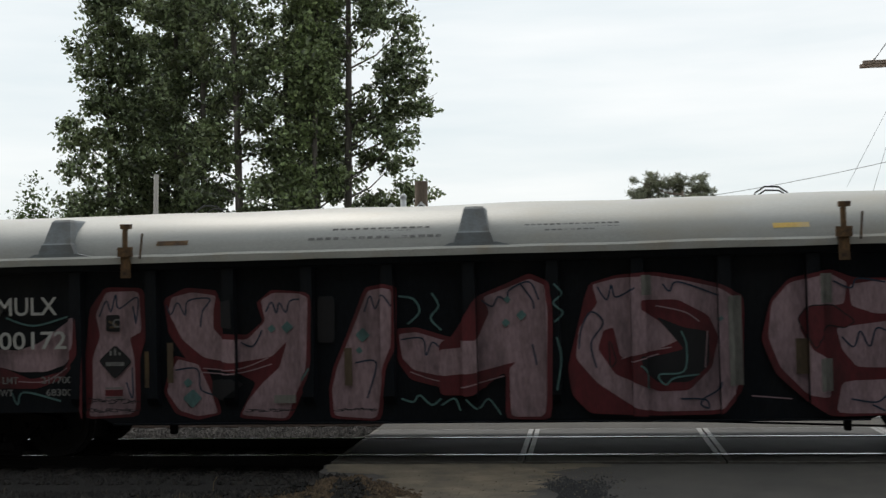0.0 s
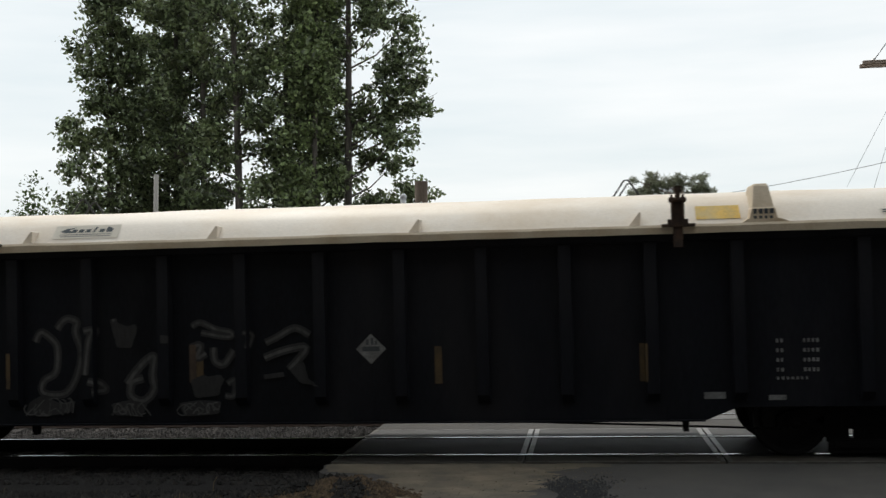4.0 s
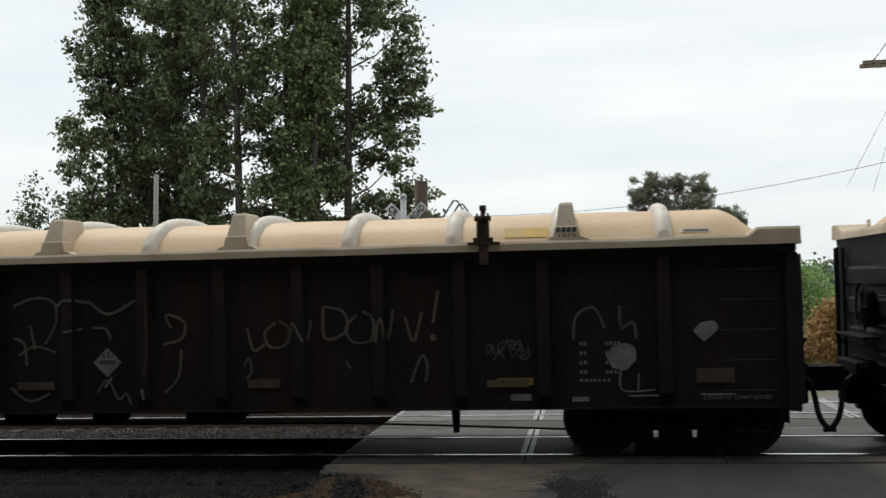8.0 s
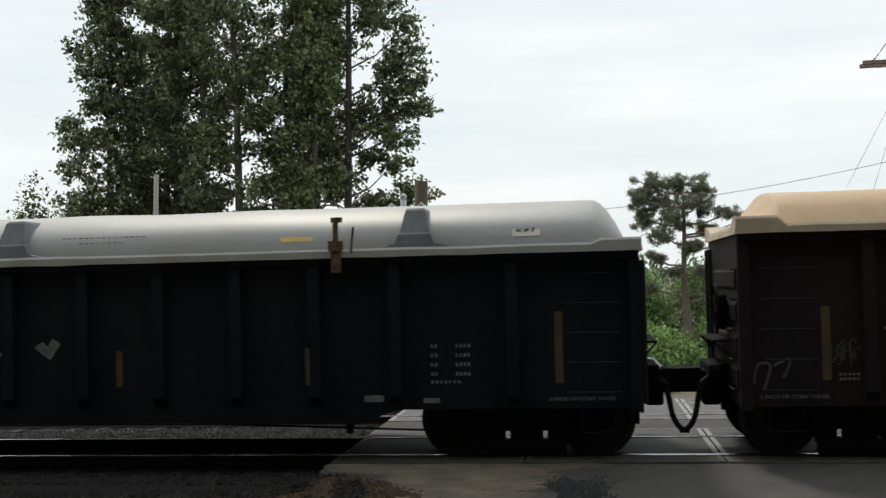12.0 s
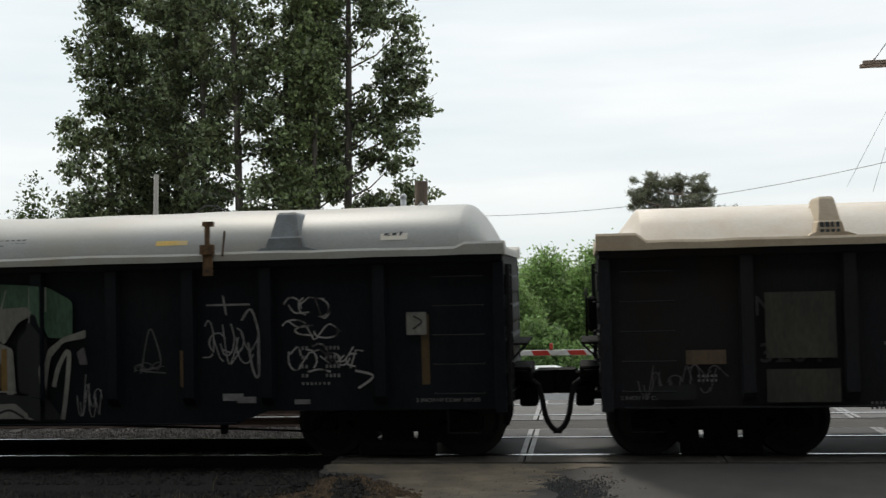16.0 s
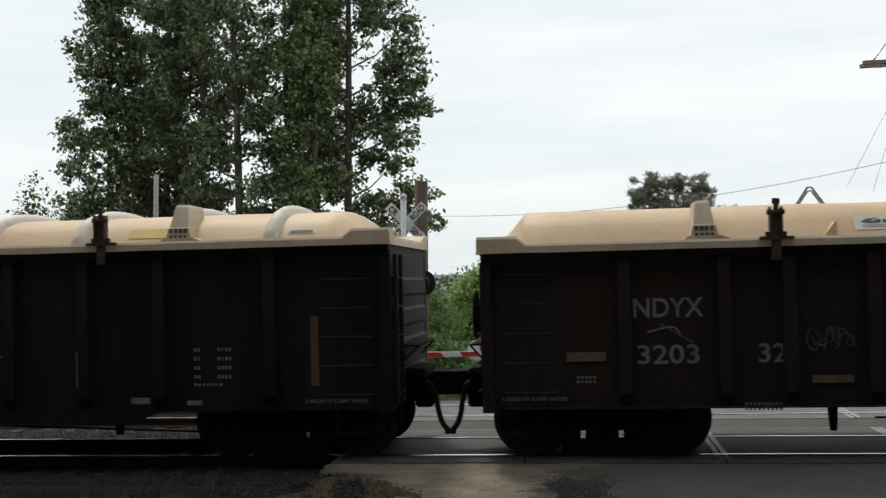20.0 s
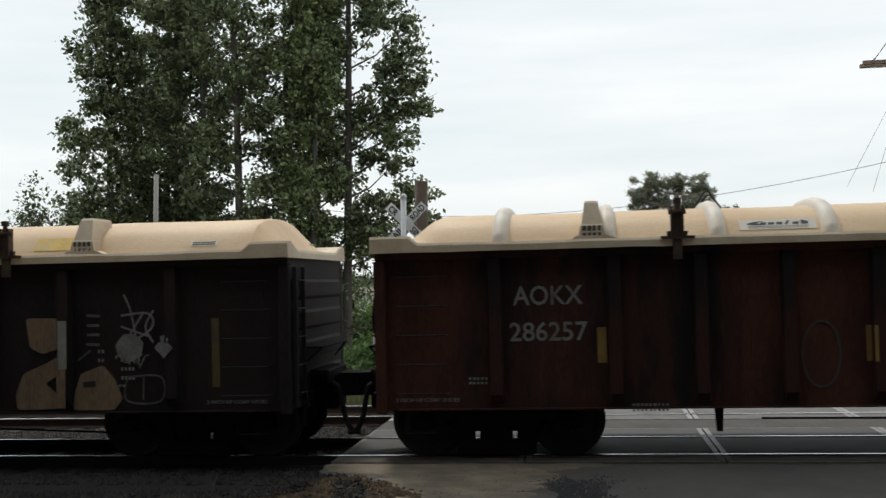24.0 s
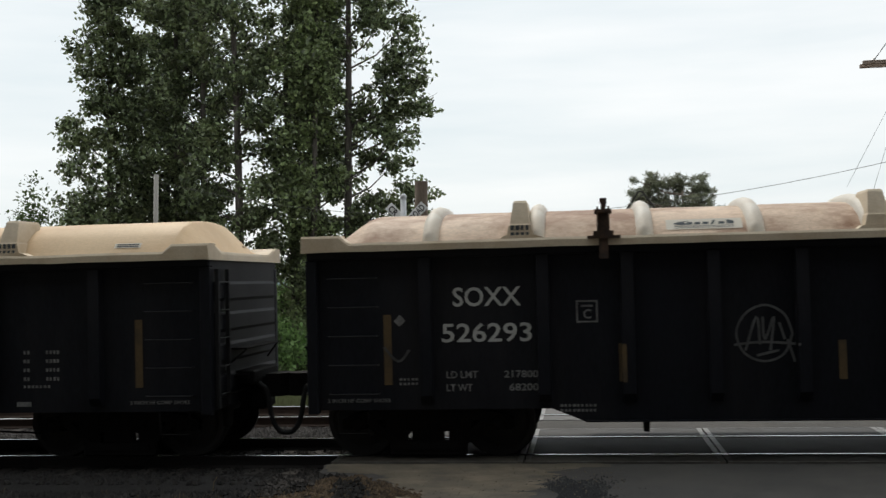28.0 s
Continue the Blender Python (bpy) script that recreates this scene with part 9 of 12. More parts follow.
patch(13, "orange", 9.04, 9.15, 1.11, 1.2)
patch(13, "orange", 9.04, 9.15, 1.11, 1.2)
patch(13, "orange", 5.06, 5.42, 2.03, 2.09)
patch(13, "orange", 5.15, 5.42, 1.91, 1.97)
patch(13, "orange", 5.24, 5.41, 1.8, 1.86)
patch(13, "orange", 5.32, 5.41, 1.68, 1.75)
line(13, "orange", 0.13, (5.94, 2.01), (5.71, 2.05), (5.67, 1.73), (5.81, 1.64), (5.92, 1.69), (5.91, 1.84))
line(13, "orange", 0.13, (6.23, 2.01), (6.04, 2.03), (6.01, 1.73), (6.1, 1.63), (6.22, 1.69))
patch(13, "orange", 9.03, 9.17, 1.09, 1.21)
plain_glyph(13, 6.56, 6.74, 1.94, 2.23)
plain_glyph(13, 6.8, 6.98, 1.94, 2.22)
plain_glyph(13, 7.03, 7.21, 1.94, 2.22)
plain_glyph(13, 7.47, 7.64, 1.93, 2.21)
plain_glyph(13, 7.72, 7.89, 1.93, 2.21)
plain_glyph(13, 7.96, 8.13, 1.93, 2.21)
plain_glyph(13, 8.18, 8.35, 1.93, 2.21)
plain_glyph(13, 6.58, 6.74, 1.5, 1.78)
plain_glyph(13, 6.81, 6.97, 1.5, 1.78)
plain_glyph(13, 7.05, 7.21, 1.5, 1.78)
plain_glyph(13, 7.57, 7.73, 1.49, 1.77)
plain_glyph(13, 7.78, 7.94, 1.49, 1.77)
plain_glyph(13, 8.02, 8.18, 1.49, 1.77)
plain_glyph(13, 8.24, 8.4, 1.49, 1.77)
plain_glyph(13, 8.73, 8.89, 1.49, 1.76)
plain_glyph(13, 9.04, 9.2, 1.49, 1.76)
# car 14
line(14, "ash", 0.06, (8.02, 2.29), (7.99, 1.94), (7.98, 1.52), (7.93, 0.86))
line(14, "ghostline", 0.035, (7.97, 1.59), (7.93, 1.17), (7.95, 0.86))
line(14, "ghostline", 0.03, (7.89, 1.47), (7.98, 1.6), (8.04, 1.47))
line(14, "ghostline", 0.03, (7.91, 1.19), (7.97, 1.37), (8.05, 1.24))
line(14, "ghostline", 0.03, (7.91, 0.88), (7.96, 1.05), (8.01, 0.88))
line(14, "ghostline", 0.03, (7.9, 1.52), (7.92, 1.24), (8, 1.17))
line(14, "dimwhite", 0.028, (10.35, 1.54), (10.33, 1.35), (10.42, 1.21), (10.57, 1.17))
line(14, "dimwhite", 0.028, (10.42, 1.41), (10.55, 1.53), (10.73, 1.45), (10.72, 1.24), (10.55, 1.29), (10.46, 1.45))
line(14, "dimwhite", 0.022, (10.52, 1.41), (10.62, 1.44), (10.64, 1.27))
line(14, "dimwhite", 0.024, (10.43, 1.11), (10.58, 1.02), (10.72, 1.21), (10.71, 0.87), (10.83, 0.83), (10.86, 1.07), (10.79, 1.14), (10.68, 0.87))
scrawl(14, 10.32, 1.14, 0.45, 0.41, 26, "dimwhite", 0.022, 6)
patch(14, "ochre", 11.6, 11.72, 1.16, 1.45)
line(14, "ochre", 0.04, (11.75, 1), (11.91, 0.98))
patch(14, "brownpaint", 12.51, 12.69, 0.78, 0.88)
line(14, "ash", 0.035, (3.16, 1.31), (3.28, 1.53), (3.44, 1.66))
line(14, "ash", 0.04, (4.19, 1.15), (4.38, 1.33), (4.57, 1.54))
line(14, "ash", 0.03, (4.3, 1.37), (4.53, 1.29), (4.58, 1.15))
patch(14, "ghost", 5.39, 5.64, 0.74, 0.82)
scrawl(14, 5.11, 0.58, 0.55, 0.09, 88, "ghost", 0.014, 8)
scrawl(14, 6.13, 0.59, 0.65, 0.08, 89, "ghost", 0.014, 8)
scrawl(14, 7.13, 0.61, 0.39, 0.07, 90, "ghost", 0.014, 6)
line(14, "ghost", 0.02, (4.05, 1.05), (4.06, 0.97))
# car 15
blob(15, "sagedim", "ghost", 0.012, (3.96, 1.98), (4.33, 2.01), (4.63, 1.86), (4.74, 1.57), (4.69, 1.14), (4.54, 0.86), (4.24, 0.76), (3.98, 0.87), (3.93, 1.01), (4.02, 1.51))
blob(15, "inkblack", "inkblack", 0.005, (4.28, 1.29), (4.34, 1.65), (4.49, 1.58), (4.45, 1.08), (4.35, 0.93))
blob(15, "sagedim", "sagedim", 0.005, (4.34, 1.29), (4.4, 1.47), (4.44, 1.29), (4.38, 1.11))
line(15, "dimwhite", 0.02, (3.88, 2.02), (4.18, 2.05), (4.41, 1.97), (4.85, 1.87), (5.22, 1.88), (5.37, 1.85), (5.41, 1.99), (5.78, 2.04))
line(15, "ghost", 0.02, (3.86, 0.94), (4.09, 0.76), (4.46, 0.61), (4.91, 0.71), (5.12, 0.64), (5.71, 0.6))
blob(15, "sagedim", "ghost", 0.012, (4.8, 1.14), (4.85, 1.75), (5.15, 1.8), (5.37, 1.71), (5.45, 1.95), (5.8, 1.98), (5.83, 1.27), (5.72, 0.92), (5.35, 0.85), (4.91, 0.89))
blob(15, "inkblack", "inkblack", 0.005, (5.06, 1.28), (5.08, 1.57), (5.21, 1.42), (5.32, 1.14), (5.13, 0.93))
line(15, "inkblack", 0.03, (5.37, 1.71), (5.43, 1.42), (5.54, 1.17), (5.28, 1))
blob(15, "sagedim", "ghost", 0.012, (6.07, 1.98), (6.32, 2.15), (6.68, 2.03), (6.99, 1.75), (7.11, 1.39), (7.05, 0.98), (6.79, 0.77), (6.43, 0.7), (6.18, 0.6), (6, 0.85), (6.3, 1.12), (6.38, 1.55), (6.13, 1.76))
blob(15, "inkblack", "inkblack", 0.005, (6.59, 1.19), (6.58, 1.61), (6.71, 1.72), (6.77, 1.4), (6.73, 1.05))
line(15, "dimwhite", 0.025, (6.05, 2.03), (6.29, 2.2), (6.68, 2.1), (7.03, 1.82))
line(15, "inkblack", 0.03, (6.29, 2.15), (6.38, 1.69), (6.3, 1.19))
line(15, "ghost", 0.035, (7, 1.82), (7.13, 1.53), (7.1, 0.97), (6.75, 0.59))
line(15, "ghost", 0.02, (5.93, 0.74), (6.14, 0.53), (6.65, 0.57))
blob(15, "ochre", "ochre", 0.005, (6.31, 1.41), (6.41, 1.44), (6.42, 1.19), (6.3, 1.18))
# pale strips along the posts: paint with the posts' highlight in its tone
patch(15, "bone", 6.8, 6.84, 0.77, 1.82)
patch(15, "dimwhite", 4.7, 4.73, 1, 1.86)
patch(15, "dimwhite", 5.74, 5.76, 0.99, 1.27)
scrawl(15, 7.14, 1.65, 0.66, 0.3, 75, "dimwhite", 0.028, 6)
scrawl(15, 7.12, 0.77, 0.56, 0.2, 76, "dimwhite", 0.03, 5)
line(15, "wornwhite", 0.08, (7.93, 2.08), (7.88, 1.52), (7.88, 0.9))
line(15, "wornwhite", 0.04, (7.96, 2.15), (7.91, 0.83))
line(15, "dimwhite", 0.02, (7.2, 1.66), (7.66, 1.65))
line(15, "ghost", 0.03, (8.22, 1.45), (8.56, 1.34), (8.83, 1.37), (8.85, 0.89))
line(15, "ghost", 0.025, (8.69, 1.16), (8.9, 1.37), (9.18, 1.43), (9.38, 1.46), (9.24, 1.22))
line(15, "ghost", 0.03, (9.41, 1.43), (9.85, 1.49))
line(15, "ghost", 0.025, (9.51, 1.22), (9.54, 0.95), (9.91, 1.04))
line(15, "ghost", 0.03, (10.22, 1.35), (10.35, 1.41), (10.45, 1.21), (10.38, 0.94), (10.5, 0.72))
line(15, "ghost", 0.03, (10.59, 1.31), (10.85, 1.4))
line(15, "ghost", 0.025, (9.22, 0.58), (9.33, 0.81))
line(15, "ghost", 0.02, (8.07, 1.38), (8.13, 0.96), (8.54, 0.68))
scrawl(15, 2.97, 1.9, 0.65, 0.21, 77, "ghost", 0.026, 6)
scrawl(15, 3.13, 1.01, 0.52, 0.34, 78, "ghost", 0.03, 5)
scrawl(15, 1.48, 1.11, 1.15, 0.3, 79, "dimwhite", 0.03, 9)
line(15, "dimwhite", 0.03, (1.48, 1.26), (1.67, 1.37), (1.63, 1.15), (1.83, 1.22))
scrawl(15, 3.97, 0.54, 0.2, 0.18, 81, "ghost", 0.02, 3)
scrawl(15, 3.44, 2.11, 0.45, 0.26, 82, "ghost", 0.026, 5)
scrawl(15, 3.44, 0.79, 0.55, 0.42, 83, "ghost", 0.032, 6)
# car 16
line(16, "redbrown", 0.03, (6.3, 1.82), (7.83, 1.81), (9.47, 1.8))
scrawl(16, 5.66, 0.69, 0.62, 0.4, 37, "ghostdim", 0.04, 9)
scrawl(16, 7.58, 0.69, 0.78, 0.38, 38, "ghostdim", 0.04, 10)
blob(16, "haze", "haze", 0.005, (9.66, 1.17), (9.86, 1.24), (10.04, 1.16), (10.18, 0.91), (10.12, 0.7), (9.74, 0.69))
scrawl(16, 9.69, 0.68, 0.52, 0.52, 40, "ghost", 0.035, 7)
line(16, "ghost", 0.025, (9.84, 1.38), (9.85, 1.13))
patch(16, "ochre", 8.71, 9.18, 0.95, 1.05)
line(16, "ghost", 0.02, (7.92, 2.13), (7.96, 1.95))
line(16, "dimwhite", 0.018, (13.38, 1.44), (13.99, 1.45))
line(16, "dimwhite", 0.018, (13.98, 1.45), (13.97, 1.13))
line(16, "dimwhite", 0.018, (13.98, 1.13), (13.37, 1.14))
line(16, "dimwhite", 0.018, (13.38, 1.14), (13.38, 1.44))
line(16, "dimwhite", 0.016, (13.68, 1.44), (13.67, 1.2))
line(16, "dimwhite", 0.014, (13.39, 1.21), (13.98, 1.19))
line(16, "ghost", 0.02, (14.26, 1.51), (14.41, 1.66))
line(16, "ghost", 0.02, (14.41, 1.66), (14.55, 1.49))
line(16, "ghost", 0.02, (14.26, 1.51), (14.39, 1.4))
patch(16, "ash", 13.52, 13.72, 0.82, 0.87)
patch(16, "ghost", 11.73, 11.96, 0.76, 0.81)
patch(16, "ghost", 10.78, 10.89, 0.76, 0.8)
patch(16, "umber2", 12.52, 12.89, 1.12, 1.23)
patch(16, "umber2", 10.8, 11.22, 0.97, 1.08)
patch(16, "umber2", 11.61, 12.16, 0.94, 1.07)
blob(16, "umberred", "umberred", 0.005, (14.53, 1.85), (14.7, 2.01), (14.96, 2.04), (15.19, 1.9), (15.21, 1.6), (15.08, 1.4), (14.81, 1.3), (14.55, 1.38))
blob(16, "ochre", "ochre", 0.005, (14.48, 1.17), (14.81, 1.15), (15, 1.1), (14.9, 0.99), (14.61, 0.87), (14.47, 0.94))
blob(16, "tanpaint", "tanpaint", 0.005, (14.65, 0.85), (14.86, 0.95), (15.13, 0.93), (15.26, 0.71), (14.66, 0.72))
blob(16, "brownpaint", "brownpaint", 0.005, (14.93, 1.07), (15.2, 1.2), (15.3, 1.06), (15.29, 0.79))
line(16, "inkblack", 0.04, (14.53, 0.87), (14.83, 0.99), (15.13, 0.98), (15.28, 0.86))
line(16, "inkblack", 0.03, (14.87, 1.27), (15.13, 1.16), (15.28, 0.98))
line(16, "inkblack", 0.03, (14.6, 1.85), (14.89, 1.74), (15.15, 1.84))
line(16, "inkblack", 0.03, (14.61, 1.58), (14.88, 1.47), (15.18, 1.6))
line(16, "bone", 0.035, (14.96, 0.99), (15.06, 0.93))
line(16, "redbrown", 0.03, (14.5, 1.92), (14.9, 1.94), (15.22, 1.73))
scrawl(16, 3.77, 1.32, 0.49, 0.28, 36, "ghost", 0.025, 6)
scrawl(16, 4.68, 1.14, 0.51, 0.62, 39, "ghost", 0.03, 9)
patch(16, "ochre", 0.9, 1.37, 1.23, 1.34)
patch(16, "ochre", 3.78, 4.25, 0.94, 1.03)
line(16, "dimwhite", 0.02, (1.88, 1.57), (2.17, 1.63), (2.27, 1.53))
line(16, "ghost", 0.02, (2.03, 1.67), (2.41, 1.44))
patch(16, "orange", 5.13, 5.49, 1.99, 2.04)
patch(16, "orange", 5.22, 5.49, 1.87, 1.93)
patch(16, "orange", 5.31, 5.48, 1.76, 1.82)
patch(16, "orange", 5.39, 5.48, 1.64, 1.7)
line(16, "orange", 0.13, (6.01, 1.97), (5.78, 2.01), (5.74, 1.69), (5.88, 1.6), (5.99, 1.65), (5.98, 1.79))
line(16, "orange", 0.13, (6.3, 1.96), (6.11, 1.99), (6.08, 1.69), (6.17, 1.59), (6.29, 1.65))
plain_glyph(16, 6.63, 6.81, 1.9, 2.19)
plain_glyph(16, 6.87, 7.05, 1.9, 2.18)
plain_glyph(16, 7.1, 7.28, 1.9, 2.18)
plain_glyph(16, 7.54, 7.71, 1.89, 2.17)
plain_glyph(16, 7.79, 7.96, 1.89, 2.17)
plain_glyph(16, 8.03, 8.2, 1.89, 2.17)
plain_glyph(16, 8.25, 8.42, 1.88, 2.16)
plain_glyph(16, 6.65, 6.81, 1.46, 1.74)
plain_glyph(16, 6.88, 7.04, 1.46, 1.73)
plain_glyph(16, 7.12, 7.28, 1.46, 1.73)
plain_glyph(16, 7.64, 7.8, 1.45, 1.73)
plain_glyph(16, 7.85, 8.01, 1.45, 1.73)
plain_glyph(16, 8.09, 8.25, 1.45, 1.73)
plain_glyph(16, 8.31, 8.47, 1.45, 1.73)
plain_glyph(16, 8.8, 8.96, 1.45, 1.72)
plain_glyph(16, 9.11, 9.27, 1.45, 1.72)
# car 17
blob(17, "ash", "ash", 0.005, (3.98, 1.77), (4.12, 1.98), (4.38, 2.19), (4.72, 2.24), (4.84, 2.16), (4.82, 1.48), (4.56, 1.42), (4.23, 1.49), (4.02, 1.36))
blob(17, "inkblack", "inkblack", 0.005, (4.51, 1.87), (4.61, 1.93), (4.64, 1.83), (4.56, 1.79))
blob(17, "ash", "ash", 0.005, (4.85, 2.16), (5.09, 2.23), (5.18, 1.95), (5.07, 1.48), (4.85, 1.45))
blob(17, "ash", "ash", 0.005, (5.11, 1.48), (5.25, 2.02), (5.42, 2.21), (5.72, 2.23), (5.84, 2.01), (5.8, 1.74), (5.57, 1.57), (5.3, 1.48))
line(17, "inkblack", 0.03, (5.07, 2.16), (5.12, 1.85), (5, 1.48))
blob(17, "ash", "ash", 0.005, (4.08, 1.22), (4.23, 1.39), (4.49, 1.35), (4.54, 1.08), (4.35, 0.91), (4.11, 0.92))
blob(17, "ash", "ash", 0.005, (4.55, 1.08), (4.7, 1.38), (4.93, 1.31), (4.95, 1.01), (4.68, 0.88))
blob(17, "ash", "ash", 0.005, (4.96, 1.21), (5.06, 1.4), (5.26, 1.34), (5.3, 1.07), (5.15, 0.9), (4.98, 0.94))
blob(17, "ash", "ash", 0.005, (5.33, 1.14), (5.43, 1.47), (5.7, 1.54), (5.83, 1.33), (5.78, 1.07), (5.54, 0.87), (5.35, 0.9))
line(17, "inkblack", 0.03, (4.36, 1.42), (4.7, 1.4), (4.97, 1.45), (5.37, 1.54))
line(17, "inkblack", 0.025, (5.43, 1.31), (5.62, 1.34), (5.7, 1.2))
blob(17, "umber", "umber", 0.005, (5.9, 1.8), (5.94, 2.07), (6.18, 2.2), (6.5, 2.16), (6.62, 1.92), (6.55, 1.72), (6.29, 1.63), (5.96, 1.67))
blob(17, "inkblack", "inkblack", 0.005, (6.05, 1.87), (6.1, 1.97), (6.16, 1.86), (6.1, 1.81))
blob(17, "inkblack", "inkblack", 0.005, (6.36, 1.93), (6.44, 1.99), (6.49, 1.89), (6.41, 1.86))
patch(17, "strip", 4.06, 4.15, 0.98, 1.42)
patch(17, "ochre", 3.88, 3.98, 1.01, 1.36)
scrawl(17, 0.66, 1.72, 0.54, 0.33, 84, "dimwhite", 0.045, 5)
line(17, "dimwhite", 0.04, (0.68, 1.97), (0.88, 2.01), (1.1, 1.91), (1.23, 1.69))
# car 18
blob(18, "ochre", "ochre", 0.005, (6.1, 2.02), (6.33, 2.08), (6.64, 1.9), (6.91, 1.9), (6.94, 1.6), (6.71, 1.24), (6.62, 0.88), (6.7, 0.72), (6.23, 0.7), (6, 0.88), (6.17, 1.32), (6.15, 1.69))
blob(18, "brownpaint", "brownpaint", 0.005, (6.37, 1.83), (6.56, 1.68), (6.63, 1.43), (6.44, 1.32), (6.25, 1.54))
line(18, "inkblack", 0.03, (6.17, 1.91), (6.41, 1.96), (6.52, 1.46), (6.71, 1.68), (6.91, 1.68))
line(18, "inkblack", 0.03, (6.04, 0.88), (6.32, 1.03), (6.63, 0.95))
blob(18, "tanpaint", "tanpaint", 0.005, (6.31, 0.88), (6.63, 0.95), (6.85, 0.77), (6.39, 0.7))
blob(18, "tanpaint", "tanpaint", 0.005, (5.46, 1.78), (5.62, 1.81), (5.74, 1.92), (5.77, 0.81), (5.53, 0.74), (5.45, 0.89))
patch(18, "tanpaint", 5.66, 5.77, 0.7, 1.92)
blob(18, "ochre", "ochre", 0.005, (7.26, 2.03), (7.56, 2.06), (7.79, 1.91), (7.8, 1.59), (7.7, 1.3), (7.77, 0.69), (7.31, 0.69), (7.13, 1.02), (7.28, 1.38), (7.24, 1.71))
line(18, "inkblack", 0.035, (7.27, 2), (7.52, 1.94), (7.79, 1.86))
line(18, "inkblack", 0.04, (7.29, 1.82), (7.23, 1.31), (7.54, 0.94), (7.73, 0.87))
line(18, "inkblack", 0.03, (7.56, 1.88), (7.46, 1.52), (7.32, 1.16))
blob(18, "tanpaint", "tanpaint", 0.005, (7.21, 1.24), (7.47, 1.02), (7.77, 0.87), (7.77, 0.71), (7.31, 0.76))
blob(18, "brownpaint", "brownpaint", 0.005, (7.37, 1.74), (7.5, 1.78), (7.45, 1.52), (7.36, 1.51))
# bone over tan on the post: paint plus its brighter lighting, as colour
patch(18, "bone", 7.77, 7.87, 1.19, 1.88)
patch(18, "tanpaint", 7.76, 7.86, 0.71, 1.19)
blob(18, "ochre", "ochre", 0.005, (8.17, 1.98), (8.39, 2.12), (8.69, 1.97), (8.61, 1.72), (8.42, 1.58), (8.2, 1.65))
scrawl(18, 8.28, 1.65, 0.44, 0.51, 55, "ghost", 0.03, 6)
line(18, "brownpaint", 0.05, (8.12, 1.44), (8.38, 1.58), (8.68, 1.57))
blob(18, "brownpaint", "brownpaint", 0.005, (8.08, 1.22), (8.53, 1.4), (8.82, 1.29), (8.71, 0.86), (8.52, 1.15), (8.15, 1.01))
line(18, "tanpaint", 0.06, (8.51, 1.33), (8.67, 1.11), (8.7, 0.7))
blob(18, "tanpaint", "tanpaint", 0.005, (9.01, 1.28), (9.05, 1.64), (9.2, 1.82), (9.65, 1.89), (9.9, 1.77), (9.94, 1.55), (9.78, 1.52), (9.6, 1.63), (9.42, 1.56), (9.33, 1.39), (9.41, 1.1), (9.59, 0.92), (9.7, 0.95), (9.67, 1.2), (9.89, 1.27), (9.91, 0.74), (9.55, 0.67), (9.22, 0.78))
blob(18, "brownpaint", "brownpaint", 0.005, (9.33, 1.42), (9.56, 1.5), (9.71, 1.27), (9.59, 1.06), (9.41, 1.21))
line(18, "brownpaint", 0.02, (9.68, 1.77), (9.75, 1.63), (9.71, 1.52))
patch(18, "tanpaint", 9.85, 9.93, 0.74, 1.84)
blob(18, "brownpaint", "brownpaint", 0.005, (10.29, 1.69), (10.48, 1.83), (10.83, 1.71), (10.87, 1.26), (10.81, 0.7), (10.27, 0.69), (10.02, 0.85), (10.18, 1.2))
blob(18, "ochre", "ochre", 0.005, (10.32, 1.26), (10.65, 1.33), (10.79, 0.7), (10.42, 0.69))
patch(18, "ochre", 10.89, 10.97, 0.7, 1.92)
blob(18, "brownpaint", "brownpaint", 0.005, (11.15, 1.74), (11.3, 1.81), (11.36, 1.6), (11.22, 1.43))
blob(18, "tanpaint", "tanpaint", 0.005, (11.01, 0.91), (11.21, 1.11), (11.56, 1.18), (11.77, 1.04), (11.78, 0.72), (11.41, 0.68), (11.02, 0.68))
blob(18, "brownpaint", "brownpaint", 0.005, (11.7, 1.8), (11.79, 2.01), (11.95, 1.94), (11.91, 1.59), (11.75, 1.52))
patch(18, "tanpaint", 11.96, 12.04, 0.76, 2.04)
blob(18, "brownpaint", "brownpaint", 0.005, (11.74, 1.38), (11.91, 1.49), (11.91, 1.1), (11.77, 1.11))
line(18, "inkblack", 0.025, (11.24, 0.9), (11.42, 1), (11.63, 0.9), (11.8, 0.83))
blob(18, "tanpaint", "tanpaint", 0.005, (12.47, 1.89), (12.93, 1.88), (12.96, 1.5), (12.71, 1.42), (12.53, 1.5))
blob(18, "tanpaint", "tanpaint", 0.005, (12.32, 0.89), (12.43, 1.17), (12.75, 1.3), (12.94, 1.4), (12.93, 1.16), (12.74, 1.04), (12.91, 0.89), (12.92, 0.71), (12.35, 0.7))
# another post face, sprayed and painted paler where it takes more light
patch(18, "bone", 12.97, 13.09, 1.23, 1.85)
patch(18, "tanpaint", 12.95, 13.07, 0.73, 1.23)
blob(18, "tanpaint", "tanpaint", 0.005, (13.13, 0.88), (13.22, 1.16), (13.53, 1.27), (13.69, 1.08), (13.79, 0.84), (13.68, 0.69), (13.12, 0.69))
blob(18, "inkblack", "inkblack", 0.005, (13.25, 1.05), (13.42, 1.07), (13.43, 0.99), (13.26, 0.98))
line(18, "ghost", 0.03, (13.19, 1.33), (13.36, 1.46))
line(18, "dimwhite", 0.025, (13.82, 2.17), (13.92, 1.93), (14, 1.48))
line(18, "dimwhite", 0.03, (13.78, 1.9), (14.15, 1.92), (14.18, 1.72), (13.77, 1.49))
